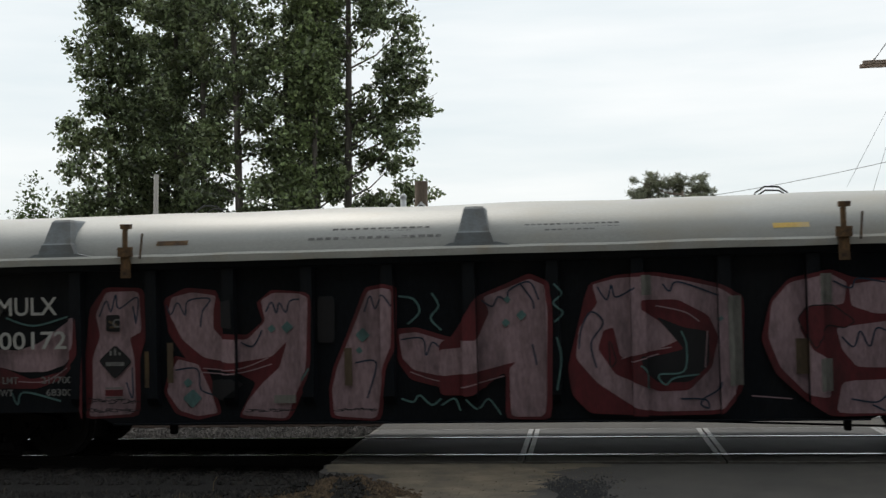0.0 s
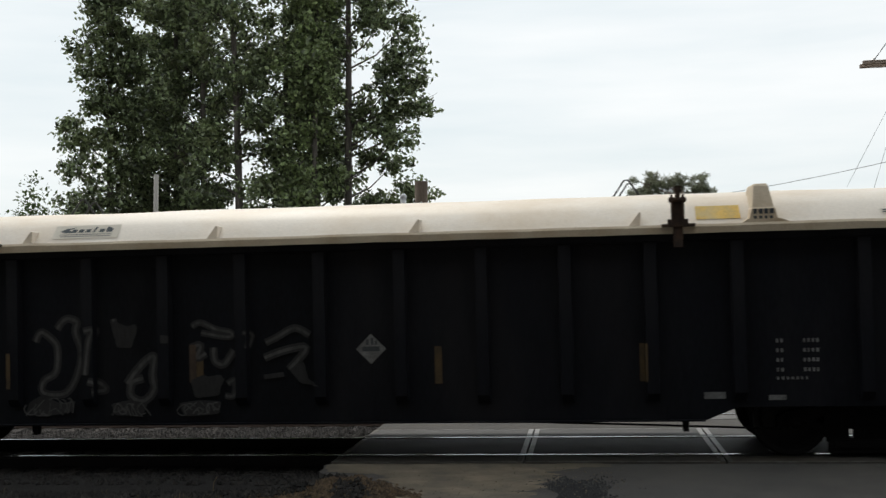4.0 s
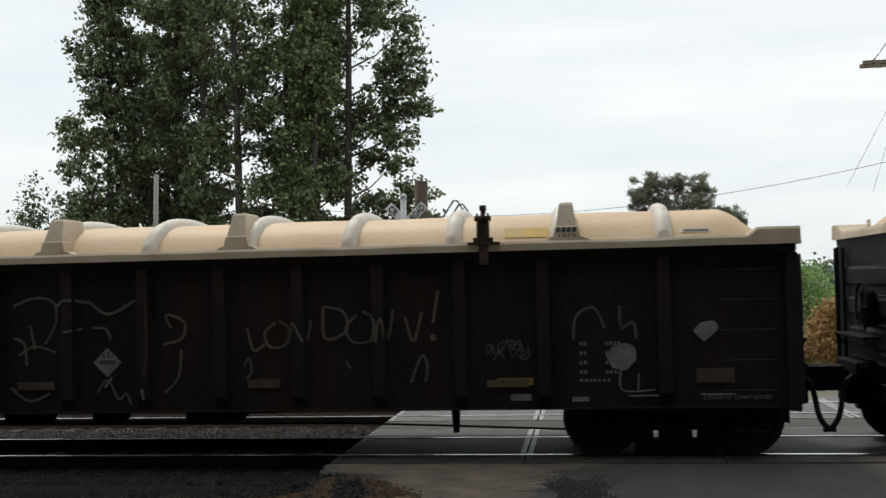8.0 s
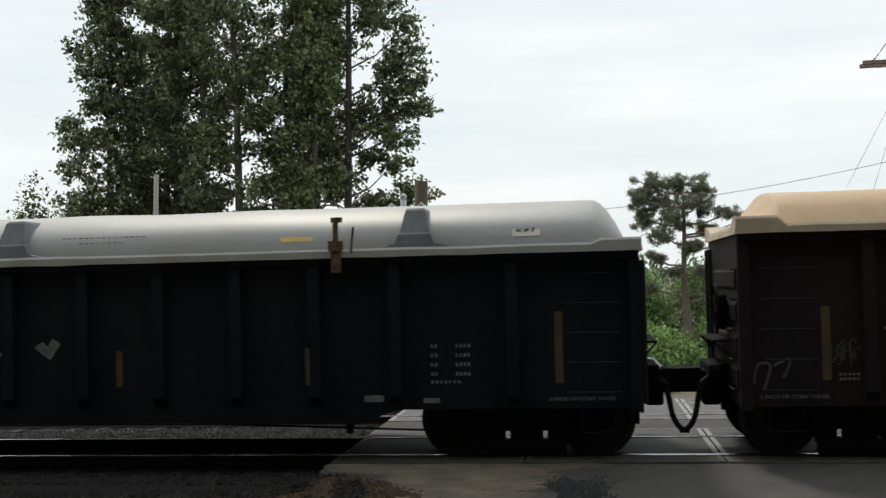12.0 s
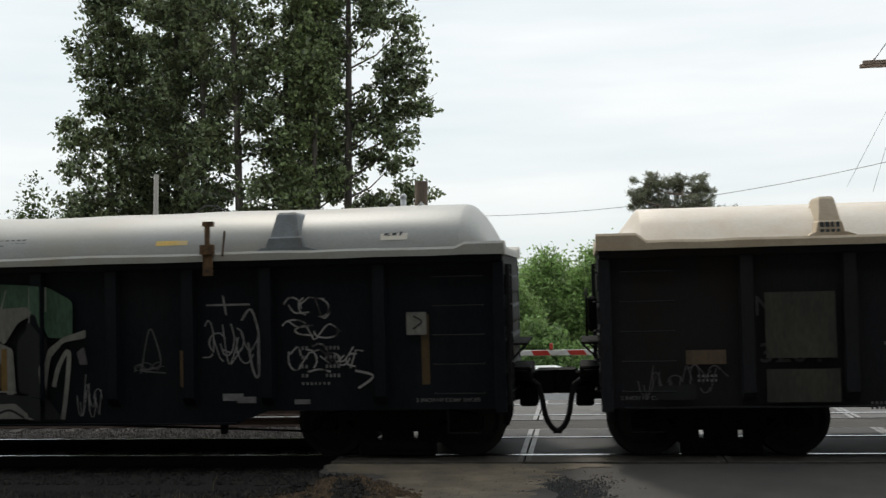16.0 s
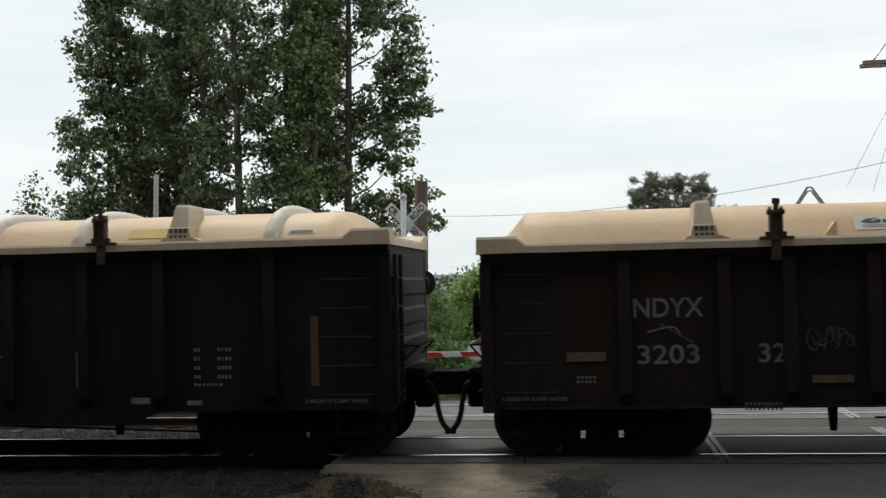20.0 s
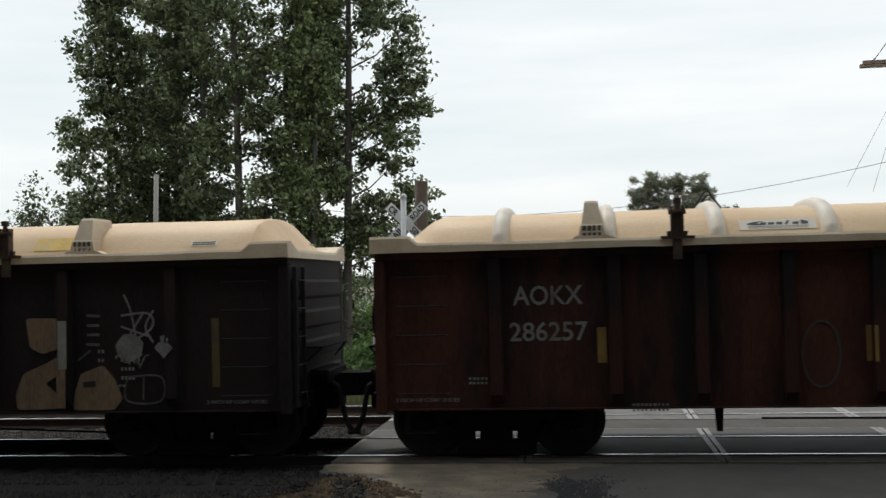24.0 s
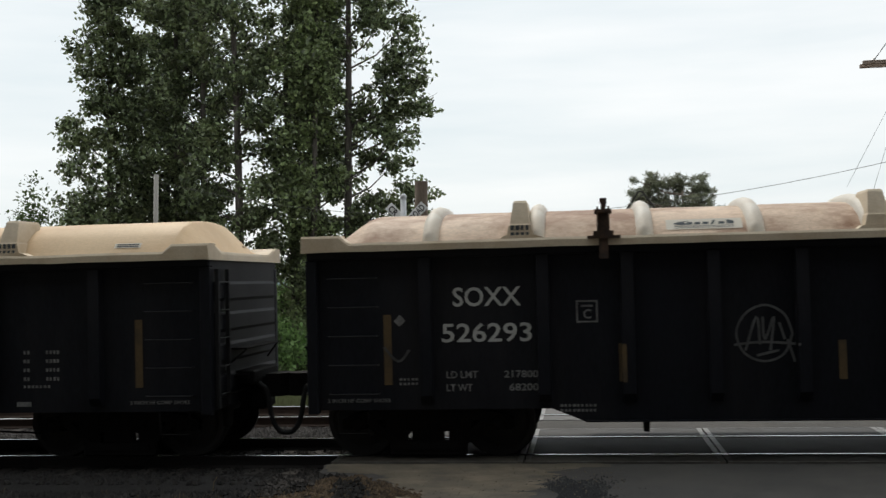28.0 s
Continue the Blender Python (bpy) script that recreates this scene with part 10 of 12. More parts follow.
line(18, "dimwhite", 0.025, (13.78, 1.76), (14.18, 1.62))
line(18, "dimwhite", 0.025, (13.84, 1.56), (14.08, 1.93))
line(18, "dimwhite", 0.025, (14.22, 1.96), (14.11, 1.75), (14.21, 1.55))
blob(18, "dimwhite", "dimwhite", 0.005, (13.7, 1.52), (13.81, 1.66), (13.98, 1.66), (14.08, 1.55), (14.05, 1.38), (13.9, 1.3), (13.74, 1.37))
scrawl(18, 13.73, 1.21, 0.4, 0.25, 57, "dimwhite", 0.025, 5)
blob(18, "dimwhite", "dimwhite", 0.005, (14.22, 1.48), (14.29, 1.55), (14.47, 1.54), (14.52, 1.48), (14.37, 1.33))
line(18, "dimwhite", 0.025, (14.32, 1.55), (14.32, 1.63))
line(18, "dimwhite", 0.025, (14.39, 1.55), (14.4, 1.65))
line(18, "dimwhite", 0.025, (14.44, 1.55), (14.45, 1.61))
line(18, "ghost", 0.025, (13.86, 1.11), (14.31, 1.11), (14.3, 0.8), (13.85, 0.81), (13.86, 1.11))
line(18, "ghost", 0.02, (14.08, 1.11), (14.07, 0.82))
line(18, "ghost", 0.035, (13.32, 1.91), (13.5, 1.9))
line(18, "ghost", 0.035, (13.32, 1.78), (13.49, 1.78))
line(18, "ghost", 0.035, (13.32, 1.66), (13.49, 1.66))
line(18, "ghost", 0.035, (13.31, 1.54), (13.49, 1.53))
# car 19
line(19, "dimwhite", 0.028, (10.12, 1.48), (10.25, 1.48), (10.21, 1.28), (10.38, 1.28), (10.28, 1.41))
line(19, "dimwhite", 0.028, (10.35, 1.34), (10.44, 1.21), (10.48, 1.41), (10.64, 1.27))
line(19, "dimwhite", 0.028, (10.51, 1.21), (10.67, 1.14), (10.6, 1.0), (10.84, 1.13), (10.5, 0.8), (10.49, 0.63))
line(19, "dimwhite", 0.028, (10.46, 1.61), (10.52, 1.48), (10.62, 1.51))
line(19, "dimwhite", 0.028, (10.84, 1.13), (10.9, 0.9))
line(19, "dimwhite", 0.03, (12.28, 1.65), (12.33, 1.45), (12.44, 1.68))
line(19, "dimwhite", 0.03, (12.4, 1.38), (12.57, 1.31))
line(19, "ghost", 0.08, (7.88, 1.94), (7.84, 0.9))
line(19, "dimwhite", 0.03, (7.81, 1.83), (7.88, 1.97), (7.95, 1.83))
patch(19, "strip", 2.6, 2.71, 1.21, 1.64)
patch(19, "strip", 5.73, 5.84, 1.19, 1.61)
patch(19, "strip", 8.87, 8.98, 1.17, 1.6)
patch(19, "strip", 12.01, 12.12, 1.17, 1.6)
line(19, "umber", 0.03, (5.44, 1.28), (5.37, 1.0), (5.21, 0.89), (5.06, 1.0), (5.0, 1.28), (5.07, 1.56), (5.23, 1.67), (5.38, 1.56), (5.44, 1.28))
line(19, "ghost", 0.04, (6.02, 1.13), (6.39, 1.62), (6.66, 1.12))
scrawl(19, 7.16, 1.18, 0.44, 0.55, 44, "ghost", 0.03, 6)
line(19, "dimwhite", 0.03, (13.51, 1.4), (13.96, 1.39), (13.95, 1.11), (13.5, 1.12), (13.51, 1.4))
blob(19, "inkblack", "inkblack", 0.01, (13.58, 1.34), (13.91, 1.34), (13.9, 1.15), (13.58, 1.16))
line(19, "dimwhite", 0.03, (12.22, 1.63), (12.3, 1.42), (12.4, 1.63))
line(19, "dimwhite", 0.03, (12.36, 1.49), (12.47, 1.34), (12.61, 1.48))
line(19, "dimwhite", 0.025, (12.5, 1.27), (12.73, 1.21), (12.72, 1.34))
patch(19, "strip", 11.89, 12.0, 1.17, 1.6)
patch(19, "strip", 15.05, 15.17, 0.84, 1.73)
patch(19, "strip", 8.76, 8.89, 1.18, 1.64)
# car 20
patch(20, "yellow", 9.35, 9.45, 0.98, 1.43)
patch(20, "yellow", 11.72, 11.81, 0.95, 1.42)
blob(20, "redbrown", "redbrown", 0.005, (3.95, 1.4), (4.1, 1.68), (4.6, 1.67), (4.88, 1.7), (5.37, 1.59), (5.78, 1.68), (6.26, 1.71), (6.74, 1.77), (7.01, 1.69), (7.2, 1.42), (7.46, 0.94), (7.64, 0.53), (7.04, 0.5), (6.03, 0.54), (4.36, 0.52), (3.97, 0.59))
blob(20, "rosegrey", "rosegrey", 0.005, (3.98, 1.19), (4.06, 1.54), (4.24, 1.69), (4.46, 1.6), (4.59, 1.25), (4.54, 0.76), (4.36, 0.56), (4.11, 0.52), (3.98, 0.77))
blob(20, "redbrown", "redbrown", 0.005, (4.05, 1.19), (4.17, 1.43), (4.31, 1.25), (4.33, 0.9), (4.19, 0.8), (4.07, 0.91))
blob(20, "rosegrey", "rosegrey", 0.005, (4.61, 0.52), (4.58, 0.83), (4.86, 0.97), (5.07, 0.9), (5.14, 0.55))
blob(20, "redbrown", "redbrown", 0.005, (4.58, 0.9), (4.65, 1.11), (5.01, 1.17), (5.14, 1.03), (5, 0.9))
blob(20, "rosegrey", "rosegrey", 0.005, (4.71, 1.18), (4.75, 1.6), (5.02, 1.66), (5.23, 1.52), (5.15, 1.24), (4.87, 1.18))
blob(20, "rosegrey", "rosegrey", 0.005, (5.26, 1.66), (5.4, 1.72), (5.58, 1.65), (5.7, 1.17), (5.74, 0.58), (5.48, 0.58), (5.35, 0.89), (5.22, 1.24))
blob(20, "redbrown", "redbrown", 0.005, (5.32, 1.1), (5.46, 1.24), (5.52, 0.89), (5.38, 0.89))
blob(20, "rosegrey", "rosegrey", 0.005, (6.06, 0.54), (6.14, 0.89), (6.2, 1.43), (6.33, 1.69), (6.67, 1.69), (6.77, 1.49), (6.72, 0.88), (6.54, 0.54))
blob(20, "inkblack", "inkblack", 0.005, (6.31, 1.02), (6.36, 1.36), (6.45, 1.46), (6.45, 1.09))
line(20, "redbrown", 0.05, (6.07, 0.89), (6.38, 0.95), (6.54, 0.57))
blob(20, "rosegrey", "rosegrey", 0.005, (6.8, 1.56), (6.94, 1.69), (7.06, 1.22), (7.32, 0.87), (7.48, 0.53), (7.04, 0.54), (6.89, 0.88))
blob(20, "rosegrey", "rosegrey", 0.005, (7.24, 0.5), (7.38, 0.77), (7.64, 0.57))
# narrow post strips, paler than the letters to carry the posts' highlight
patch(20, "bone", 6.82, 6.85, 0.98, 1.77)
patch(20, "dimwhite", 4.67, 4.71, 0.87, 1.6)
patch(20, "dimwhite", 5.74, 5.78, 0.82, 1.23)
line(20, "ashline", 0.03, (4.36, 2.13), (4.45, 1.85), (4.55, 2.15))
line(20, "ashline", 0.03, (4.02, 2), (4.17, 2.17), (4.29, 2.15))
line(20, "ashline", 0.03, (5.18, 1.97), (5.41, 2.04), (5.35, 2.21), (5.19, 2.13), (5.17, 1.9), (5.37, 1.85))
line(20, "ashline", 0.025, (5.29, 1.8), (5.3, 1.52))
line(20, "ashline", 0.03, (6.25, 2.43), (6.37, 1.84))
line(20, "ashline", 0.03, (6.07, 2.02), (6.65, 2.21))
line(20, "ashline", 0.03, (6.2, 1.78), (6.58, 1.87))
line(20, "ashline", 0.03, (7.26, 2.1), (7.36, 1.75), (7.59, 1.95), (7.64, 1.61), (7.38, 1.72))
line(20, "ashline", 0.03, (7.36, 2.23), (7.53, 2.16), (7.29, 2.06))
line(20, "wornwhite", 0.04, (7.97, 2.22), (7.91, 0.8))
line(20, "wornwhite", 0.03, (7.88, 1.95), (7.96, 2.04), (8.03, 1.94))
line(20, "wornwhite", 0.03, (7.87, 1.64), (7.95, 1.74), (8.02, 1.64))
line(20, "wornwhite", 0.03, (7.87, 1.35), (7.94, 1.45), (8.01, 1.35))
line(20, "wornwhite", 0.03, (7.86, 1.07), (7.93, 1.16), (8, 1.07))
line(20, "ashline", 0.03, (8.37, 1.84), (8.25, 2.07), (8.39, 2.21), (8.49, 2.07), (8.38, 1.94), (8.25, 2.04))
line(20, "ashline", 0.03, (8.42, 1.87), (8.27, 1.6), (8.66, 1.53))
scrawl(20, 8.15, 1.02, 0.62, 0.52, 58, "dimwhite", 0.032, 8)
line(20, "ashline", 0.03, (9.21, 2.03), (9.34, 2.24), (9.51, 2.03), (9.56, 1.82), (9.75, 2.16))
line(20, "ashline", 0.03, (10.32, 2.01), (10.59, 2.11), (10.54, 2.28), (10.36, 2.18), (10.32, 1.97), (10.57, 1.9))
line(20, "ashline", 0.03, (11.26, 1.78), (11.43, 1.99), (11.56, 2.33), (11.6, 1.78), (11.5, 1.91), (11.84, 1.98))
line(20, "ashline", 0.025, (11.37, 2.06), (11.67, 2.08))
scrawl(20, 12.3, 1.31, 0.63, 0.18, 59, "ghost", 0.026, 7)
scrawl(20, 13.6, 1.57, 0.74, 0.27, 60, "dimwhite", 0.03, 7)
blob(20, "dimwhite", "dimwhite", 0.005, (13.91, 1.93), (13.96, 1.97), (13.99, 1.93), (13.95, 1.89))
blob(20, "dimwhite", "dimwhite", 0.005, (13.35, 1.53), (13.43, 1.59), (13.62, 1.59), (13.68, 1.52), (13.52, 1.37))
line(20, "dimwhite", 0.02, (13.83, 0.86), (13.84, 1.06), (14.26, 1.06), (14.25, 0.82), (13.83, 0.83))
scrawl(20, 13.36, 1.02, 0.9, 0.38, 69, "ghost", 0.026, 9)
blob(20, "ochre", "ochre", 0.005, (14.73, 1.55), (14.86, 1.81), (15.02, 1.74), (15.05, 1.54))
scrawl(20, 8.19, 0.63, 0.68, 0.29, 70, "ghost", 0.024, 6)
line(20, "ghost", 0.016, (9.5, 1.54), (9.42, 0.98), (9.62, 0.66), (9.88, 0.9), (9.82, 1.39))
line(20, "ghost", 0.016, (10.38, 1.59), (10.36, 0.69))
line(20, "ghost", 0.016, (10.88, 1.79), (10.97, 1.24), (10.64, 0.89))
scrawl(20, -0.21, 0.84, 0.64, 0.48, 73, "dimwhite", 0.034, 5)
line(20, "dimwhite", 0.03, (0.74, 0.94), (0.77, 1.2), (0.87, 1.16), (0.77, 1.07))
scrawl(20, 0.9, 0.94, 0.37, 0.25, 74, "ghost", 0.03, 4)
# car 21
line(21, "ghostline", 0.028, (3.67, 0.88), (3.64, 1.32), (3.72, 1.68), (4.03, 1.82), (4.11, 1.6))
line(21, "ghostline", 0.028, (4.11, 1.6), (4.22, 1.89), (4.38, 1.92), (4.49, 1.63), (4.68, 1.88), (4.8, 1.84), (4.79, 1.45), (4.75, 1.3))
line(21, "ghostline", 0.028, (4.22, 1.31), (4.48, 1.41), (4.79, 1.23))
line(21, "ghostline", 0.028, (4.1, 1.13), (4.4, 1.16), (4.57, 0.94), (4.39, 0.58))
line(21, "ghostline", 0.028, (3.52, 1.25), (3.71, 0.95), (3.24, 0.85), (3.55, 0.59))
line(21, "ghostline", 0.028, (5.09, 1.59), (5.32, 1.8), (5.62, 1.83), (5.54, 1.51), (5.32, 1.4))
line(21, "ghostline", 0.028, (5.16, 1.3), (5.42, 1.08), (5.61, 1.22), (5.83, 1.14))
line(21, "ghostline", 0.028, (5.42, 1.01), (5.56, 0.72), (5.52, 0.54))
line(21, "ghostline", 0.028, (5.66, 1.83), (5.81, 1.86), (5.88, 1.57))
line(21, "ghostline", 0.028, (6.14, 1.78), (6.29, 1.71), (6.17, 1.28), (6.2, 0.93), (6.34, 0.57))
line(21, "ghostline", 0.028, (6.36, 1.49), (6.43, 1.71), (6.69, 1.67), (6.87, 1.41), (6.92, 0.99), (6.89, 0.64))
line(21, "ghostline", 0.028, (6.38, 1.07), (6.49, 0.99))
scrawl(21, 3.03, 1.1, 0.23, 0.23, 99, "ghost", 0.022, 3)
blob(21, "dimwhite", "dimwhite", 0.005, (7.21, 1.27), (7.34, 1.41), (7.45, 1.43), (7.59, 1.26), (7.4, 1.08))
blob(21, "dimwhite", "dimwhite", 0.005, (8.3, 1.25), (8.38, 1.31), (8.59, 1.3), (8.66, 1.23), (8.48, 1.08))
line(21, "dimwhite", 0.025, (8.4, 1.32), (8.41, 1.42))
line(21, "dimwhite", 0.025, (8.49, 1.32), (8.49, 1.44))
line(21, "dimwhite", 0.025, (8.55, 1.32), (8.57, 1.39))
patch(21, "ghost", 12.5, 12.76, 0.79, 0.86)
# car 22
line(22, "ghost", 0.028, (5.76, 1.53), (5.66, 1.29), (5.43, 1.2), (5.2, 1.3), (5.11, 1.54), (5.22, 1.77), (5.45, 1.87), (5.67, 1.76), (5.76, 1.53))
line(22, "ghost", 0.03, (5.21, 1.33), (5.35, 1.73), (5.38, 1.4))
line(22, "ghost", 0.03, (5.42, 1.73), (5.44, 1.46), (5.55, 1.73), (5.5, 1.33))
line(22, "ghost", 0.03, (5.61, 1.66), (5.67, 1.46))
line(22, "ghost", 0.03, (5.08, 1.4), (5.41, 1.43), (5.83, 1.4))
line(22, "ghost", 0.03, (5.34, 1.27), (5.6, 1.33))
line(22, "ghost", 0.03, (5.7, 1.46), (5.78, 1.19))
blob(22, "dimwhite", "dimwhite", 0.005, (0.96, 1.76), (1.04, 1.84), (1.11, 1.76), (1.03, 1.69))
line(22, "ghost", 0.03, (0.83, 1.44), (1.01, 1.26), (1.15, 1.4))
# ---- an unseen plain tall wall, added behind the camera to cut light on the near sides ----
thing("wall_south", "unseen tall dark wall added behind the viewer to cut light", "wall", me=Build().box(-90, 90, -24.6, -24, -0.4, 28).mesh("wall_south", M["wall"]), kind="structure")

# ---- vegetation ----
def leaf_mesh(name, centres, size, mat, seed, flat=0.0, width=0.55):
    """Many small rhombic leaves about the centres."""
    g = np.random.default_rng(seed)
    n = len(centres)
    d = g.normal(size=(n, 3))
    d[:, 2] *= 1 - flat
    d /= np.linalg.norm(d, axis=1)[:, None]
    e = np.cross(d, g.normal(size=(n, 3)))
    e /= np.linalg.norm(e, axis=1)[:, None]
    s = size * g.uniform(0.6, 1.3, (n, 1))
    c = np.asarray(centres)
    v = np.stack([c - d * s, c + e * s * width, c + d * s, c - e * s * width], 1).reshape(-1, 3)
    me = bpy.data.meshes.new(name)
    me.vertices.add(4 * n)
    me.vertices.foreach_set("co", v.astype(np.float32).ravel())
    me.loops.add(4 * n)
    me.loops.foreach_set("vertex_index", np.arange(4 * n, dtype=np.int32))
    me.polygons.add(n)
    me.polygons.foreach_set("loop_start", np.arange(0, 4 * n, 4, dtype=np.int32))
    me.polygons.foreach_set("loop_total", np.full(n, 4, dtype=np.int32))
    me.update(calc_edges=True)
    me.materials.append(mat)
    return me


def clumps(g, middles, per, radius):
    k = len(middles)
    c = np.repeat(np.asarray(middles), per, axis=0)
    return c + g.normal(size=(k * per, 3)) * (np.repeat(np.asarray(radius).reshape(-1, 1) if np.ndim(radius) else np.full((k, 1), radius), per, axis=0)) * np.array([1, 1, 0.8])


def tall_tree(x, y, height, spread, trunk_r, seed, low=2.0, bare=0.0, lean=0.0, mat="leaf", label="", boughs=(), share=1.0):
    """A cottonwood: a tapered trunk, rising limbs, a crown of leaf clumps with gaps."""
    g = np.random.default_rng(seed)
    z0 = ground_z(x, y) - 0.1
    tree = thing("cottonwood_tree", label or "tall leafy cottonwood with dark furrowed trunk", "tree", (x, y, z0), group="row of tall trees")
    top = height
    axis = lambda t: (lean * t * top + 0.25 * (math.sin(3 * t + seed) - math.sin(1.0 + seed)), 0.2 * math.cos(2.3 * t + seed), t * top)
    b = Build().tube([axis(t) for t in np.linspace(0, 1, 14)], trunk_r, 10, 0.05)
    mids, rads = [], []
    limbs = Build()
    n = int(53 * height / 20 * share)
    for i in range(n):
        t = low / top + (0.97 - low / top) * (i + g.random()) / n
        p = Vector(axis(t))
        a = g.random() * 2 * math.pi
        r = spread * (0.45 + 0.65 * g.random()) * (0.80 + 0.20 * math.exp(-((t * top - 9.0) / 4.2) ** 2)) * min(1.0, 0.7 + 0.9 * t if t < 0.5 else 1.75 * (1.06 - t) + 0.15)
        q = p + Vector((math.cos(a) * r, math.sin(a) * r, r * g.uniform(0.05, 0.7)))
        m = (p + q) / 2 + Vector((0, 0, 0.12 * r))
        limbs.tube([p, m, q], max(0.025, trunk_r * 0.34 * (1 - t)), 5, 0.012)
        for s in np.linspace(0.3, 1.05, 7):
            w = p.lerp(m, 2 * s) if s < 0.5 else m.lerp(q, 2 * s - 1)
            for _ in range(2):
                c = (w.x + g.normal() * 0.38, w.y + g.normal() * 0.38, w.z + g.normal() * 0.34)
                if abs(c[0] - p.x) < 0.45 and c[1] < 0.3 and g.random() < bare:
                    continue
                mids.append(c)
                rads.append(g.uniform(0.12, 0.33))
    fx, fr = [], []
    for dx, z, rx, rz in boughs:      # heavy leafy boughs: a limb out to each mass of clumps
        z -= z0
        dy = g.uniform(-0.8, 0.5)
        p = Vector(axis(max(0.05, (z - 0.55 * abs(dx) - 0.3) / top)))
        q = Vector((dx, dy, z))
        limbs.tube([p, (p + q) / 2 + Vector((0, 0, -0.12 * abs(dx))), q], 0.055, 6, 0.015)
        for _ in range(int(20 * rx * rz + 9)):
            d = Vector(g.normal(size=3)).normalized() * g.random() ** 0.45
            c = q + Vector((d.x * rx, d.y * rx * 0.9, d.z * rz))
            if g.random() < 0.25:
                limbs.tube([q, q.lerp(c, 0.6) + Vector((0, 0, 0.05)), c], 0.022, 4, 0.006)
            fx.append(tuple(c))
            fr.append(g.uniform(0.10, 0.30))
    for _ in range(10 if boughs else 0):   # a few bare twigs reach out of the crown
        dx, z, rx, rz = boughs[int(g.integers(len(boughs)))]
        q = Vector((dx, 0, z - z0))
        e = q + Vector((math.copysign(rx * g.uniform(0.9, 1.25), dx), 0, rz * g.uniform(0.2, 1.1)))
        limbs.tube([q, q.lerp(e, 0.5) + Vector((0, 0, 0.1)), e], 0.018, 4, 0.005)
    part("trunk", b.mesh("trunk", M["bark"], True), tree, label="dark furrowed bark")
    part("branchwork", limbs.mesh("branchwork", M["bark"]), tree)
    part("crown", leaf_mesh("crown", clumps(g, mids + fx, 30, rads + fr), 0.125, M[mat], seed), tree, label="dense dark green leaves" if mat == "leaf" else "lighter green leaves")
    return tree


TALL = [(-21.0, 40.0, 22, 2.4, 0.20, 11, 0.2), (-19.9, 38.6, 25, 3.6, 0.24, 12, 0.0), (-17.8, 37.2, 26, 3.3, 0.22, 16, 0.0), (-15.0, 34.0, 25, 3.0, 0.25, 13, 0.95),
        (-13.8, 38.8, 24, 2.8, 0.24, 15, 0.0), (-12.3, 38.0, 24, 2.0, 0.20, 17, 0.5)]
def ladder_of_boughs(seed, low, high, reach):
    """Leafy masses up a trunk, left and right in turn, with gaps between."""
    rnd, out, z, side = random.Random(seed), [], low, 1
    while z < high:
        out.append((side * rnd.uniform(0.25, 1.0) * reach, z, rnd.uniform(0.75, 1.25), rnd.uniform(0.45, 0.8)))
        side, z = -side, z + rnd.uniform(0.5, 0.95)
    return out


for _x, _y, _h, _w, _r, _s, _b in TALL:
    tall_tree(_x, _y, _h, _w, _r, _s, bare=_b, share=0.22, boughs=ladder_of_boughs(_s, 2.5, 17.5, _w * 0.55))
# the outermost trees, whose boughs make the group's outline
tall_tree(-22.15, 36.0, 22, 1.5, 0.21, 41, bare=0.6, share=0.4, boughs=(
    (-0.2, 16.6, 1.2, 0.9), (-1.2, 14.3, 1.0, 0.8), (0.5, 15.0, 1.1, 0.8), (-0.4, 13.0, 1.2, 0.7), (0.5, 11.8, 1.2, 0.7), (-1.9, 10.4, 0.7, 0.35), (-1.0, 9.4, 1.1, 0.7),
    (-1.5, 8.1, 1.2, 0.7), (-1.4, 6.6, 1.4, 0.8), (0.4, 7.7, 1.2, 0.8), (0.4, 9.7, 1.2, 0.7), (-1.3, 5.2, 1.5, 0.9), (0.5, 5.8, 1.3, 0.9), (0.6, 13.4, 1.0, 0.7), (0.0, 18.5, 1.4, 1.2), (-1.2, 3.8, 1.6, 0.9), (0.9, 16.2, 1.1, 0.9), (1.3, 12.8, 1.1, 0.8), (1.4, 10.6, 1.1, 0.8), (-0.3, 11.0, 0.9, 0.5), (1.3, 14.4, 1.0, 0.7), (1.5, 8.5, 1.1, 0.8), (0.0, 4.2, 1.3, 0.9)))
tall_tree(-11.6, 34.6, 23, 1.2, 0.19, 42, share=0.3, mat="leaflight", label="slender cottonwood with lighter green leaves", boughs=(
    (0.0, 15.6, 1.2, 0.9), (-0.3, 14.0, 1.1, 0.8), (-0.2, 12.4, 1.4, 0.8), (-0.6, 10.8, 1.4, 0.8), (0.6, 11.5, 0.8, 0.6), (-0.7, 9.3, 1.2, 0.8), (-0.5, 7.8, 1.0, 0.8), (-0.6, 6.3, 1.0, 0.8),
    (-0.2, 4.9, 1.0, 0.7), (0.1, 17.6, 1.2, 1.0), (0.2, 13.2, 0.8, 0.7)))
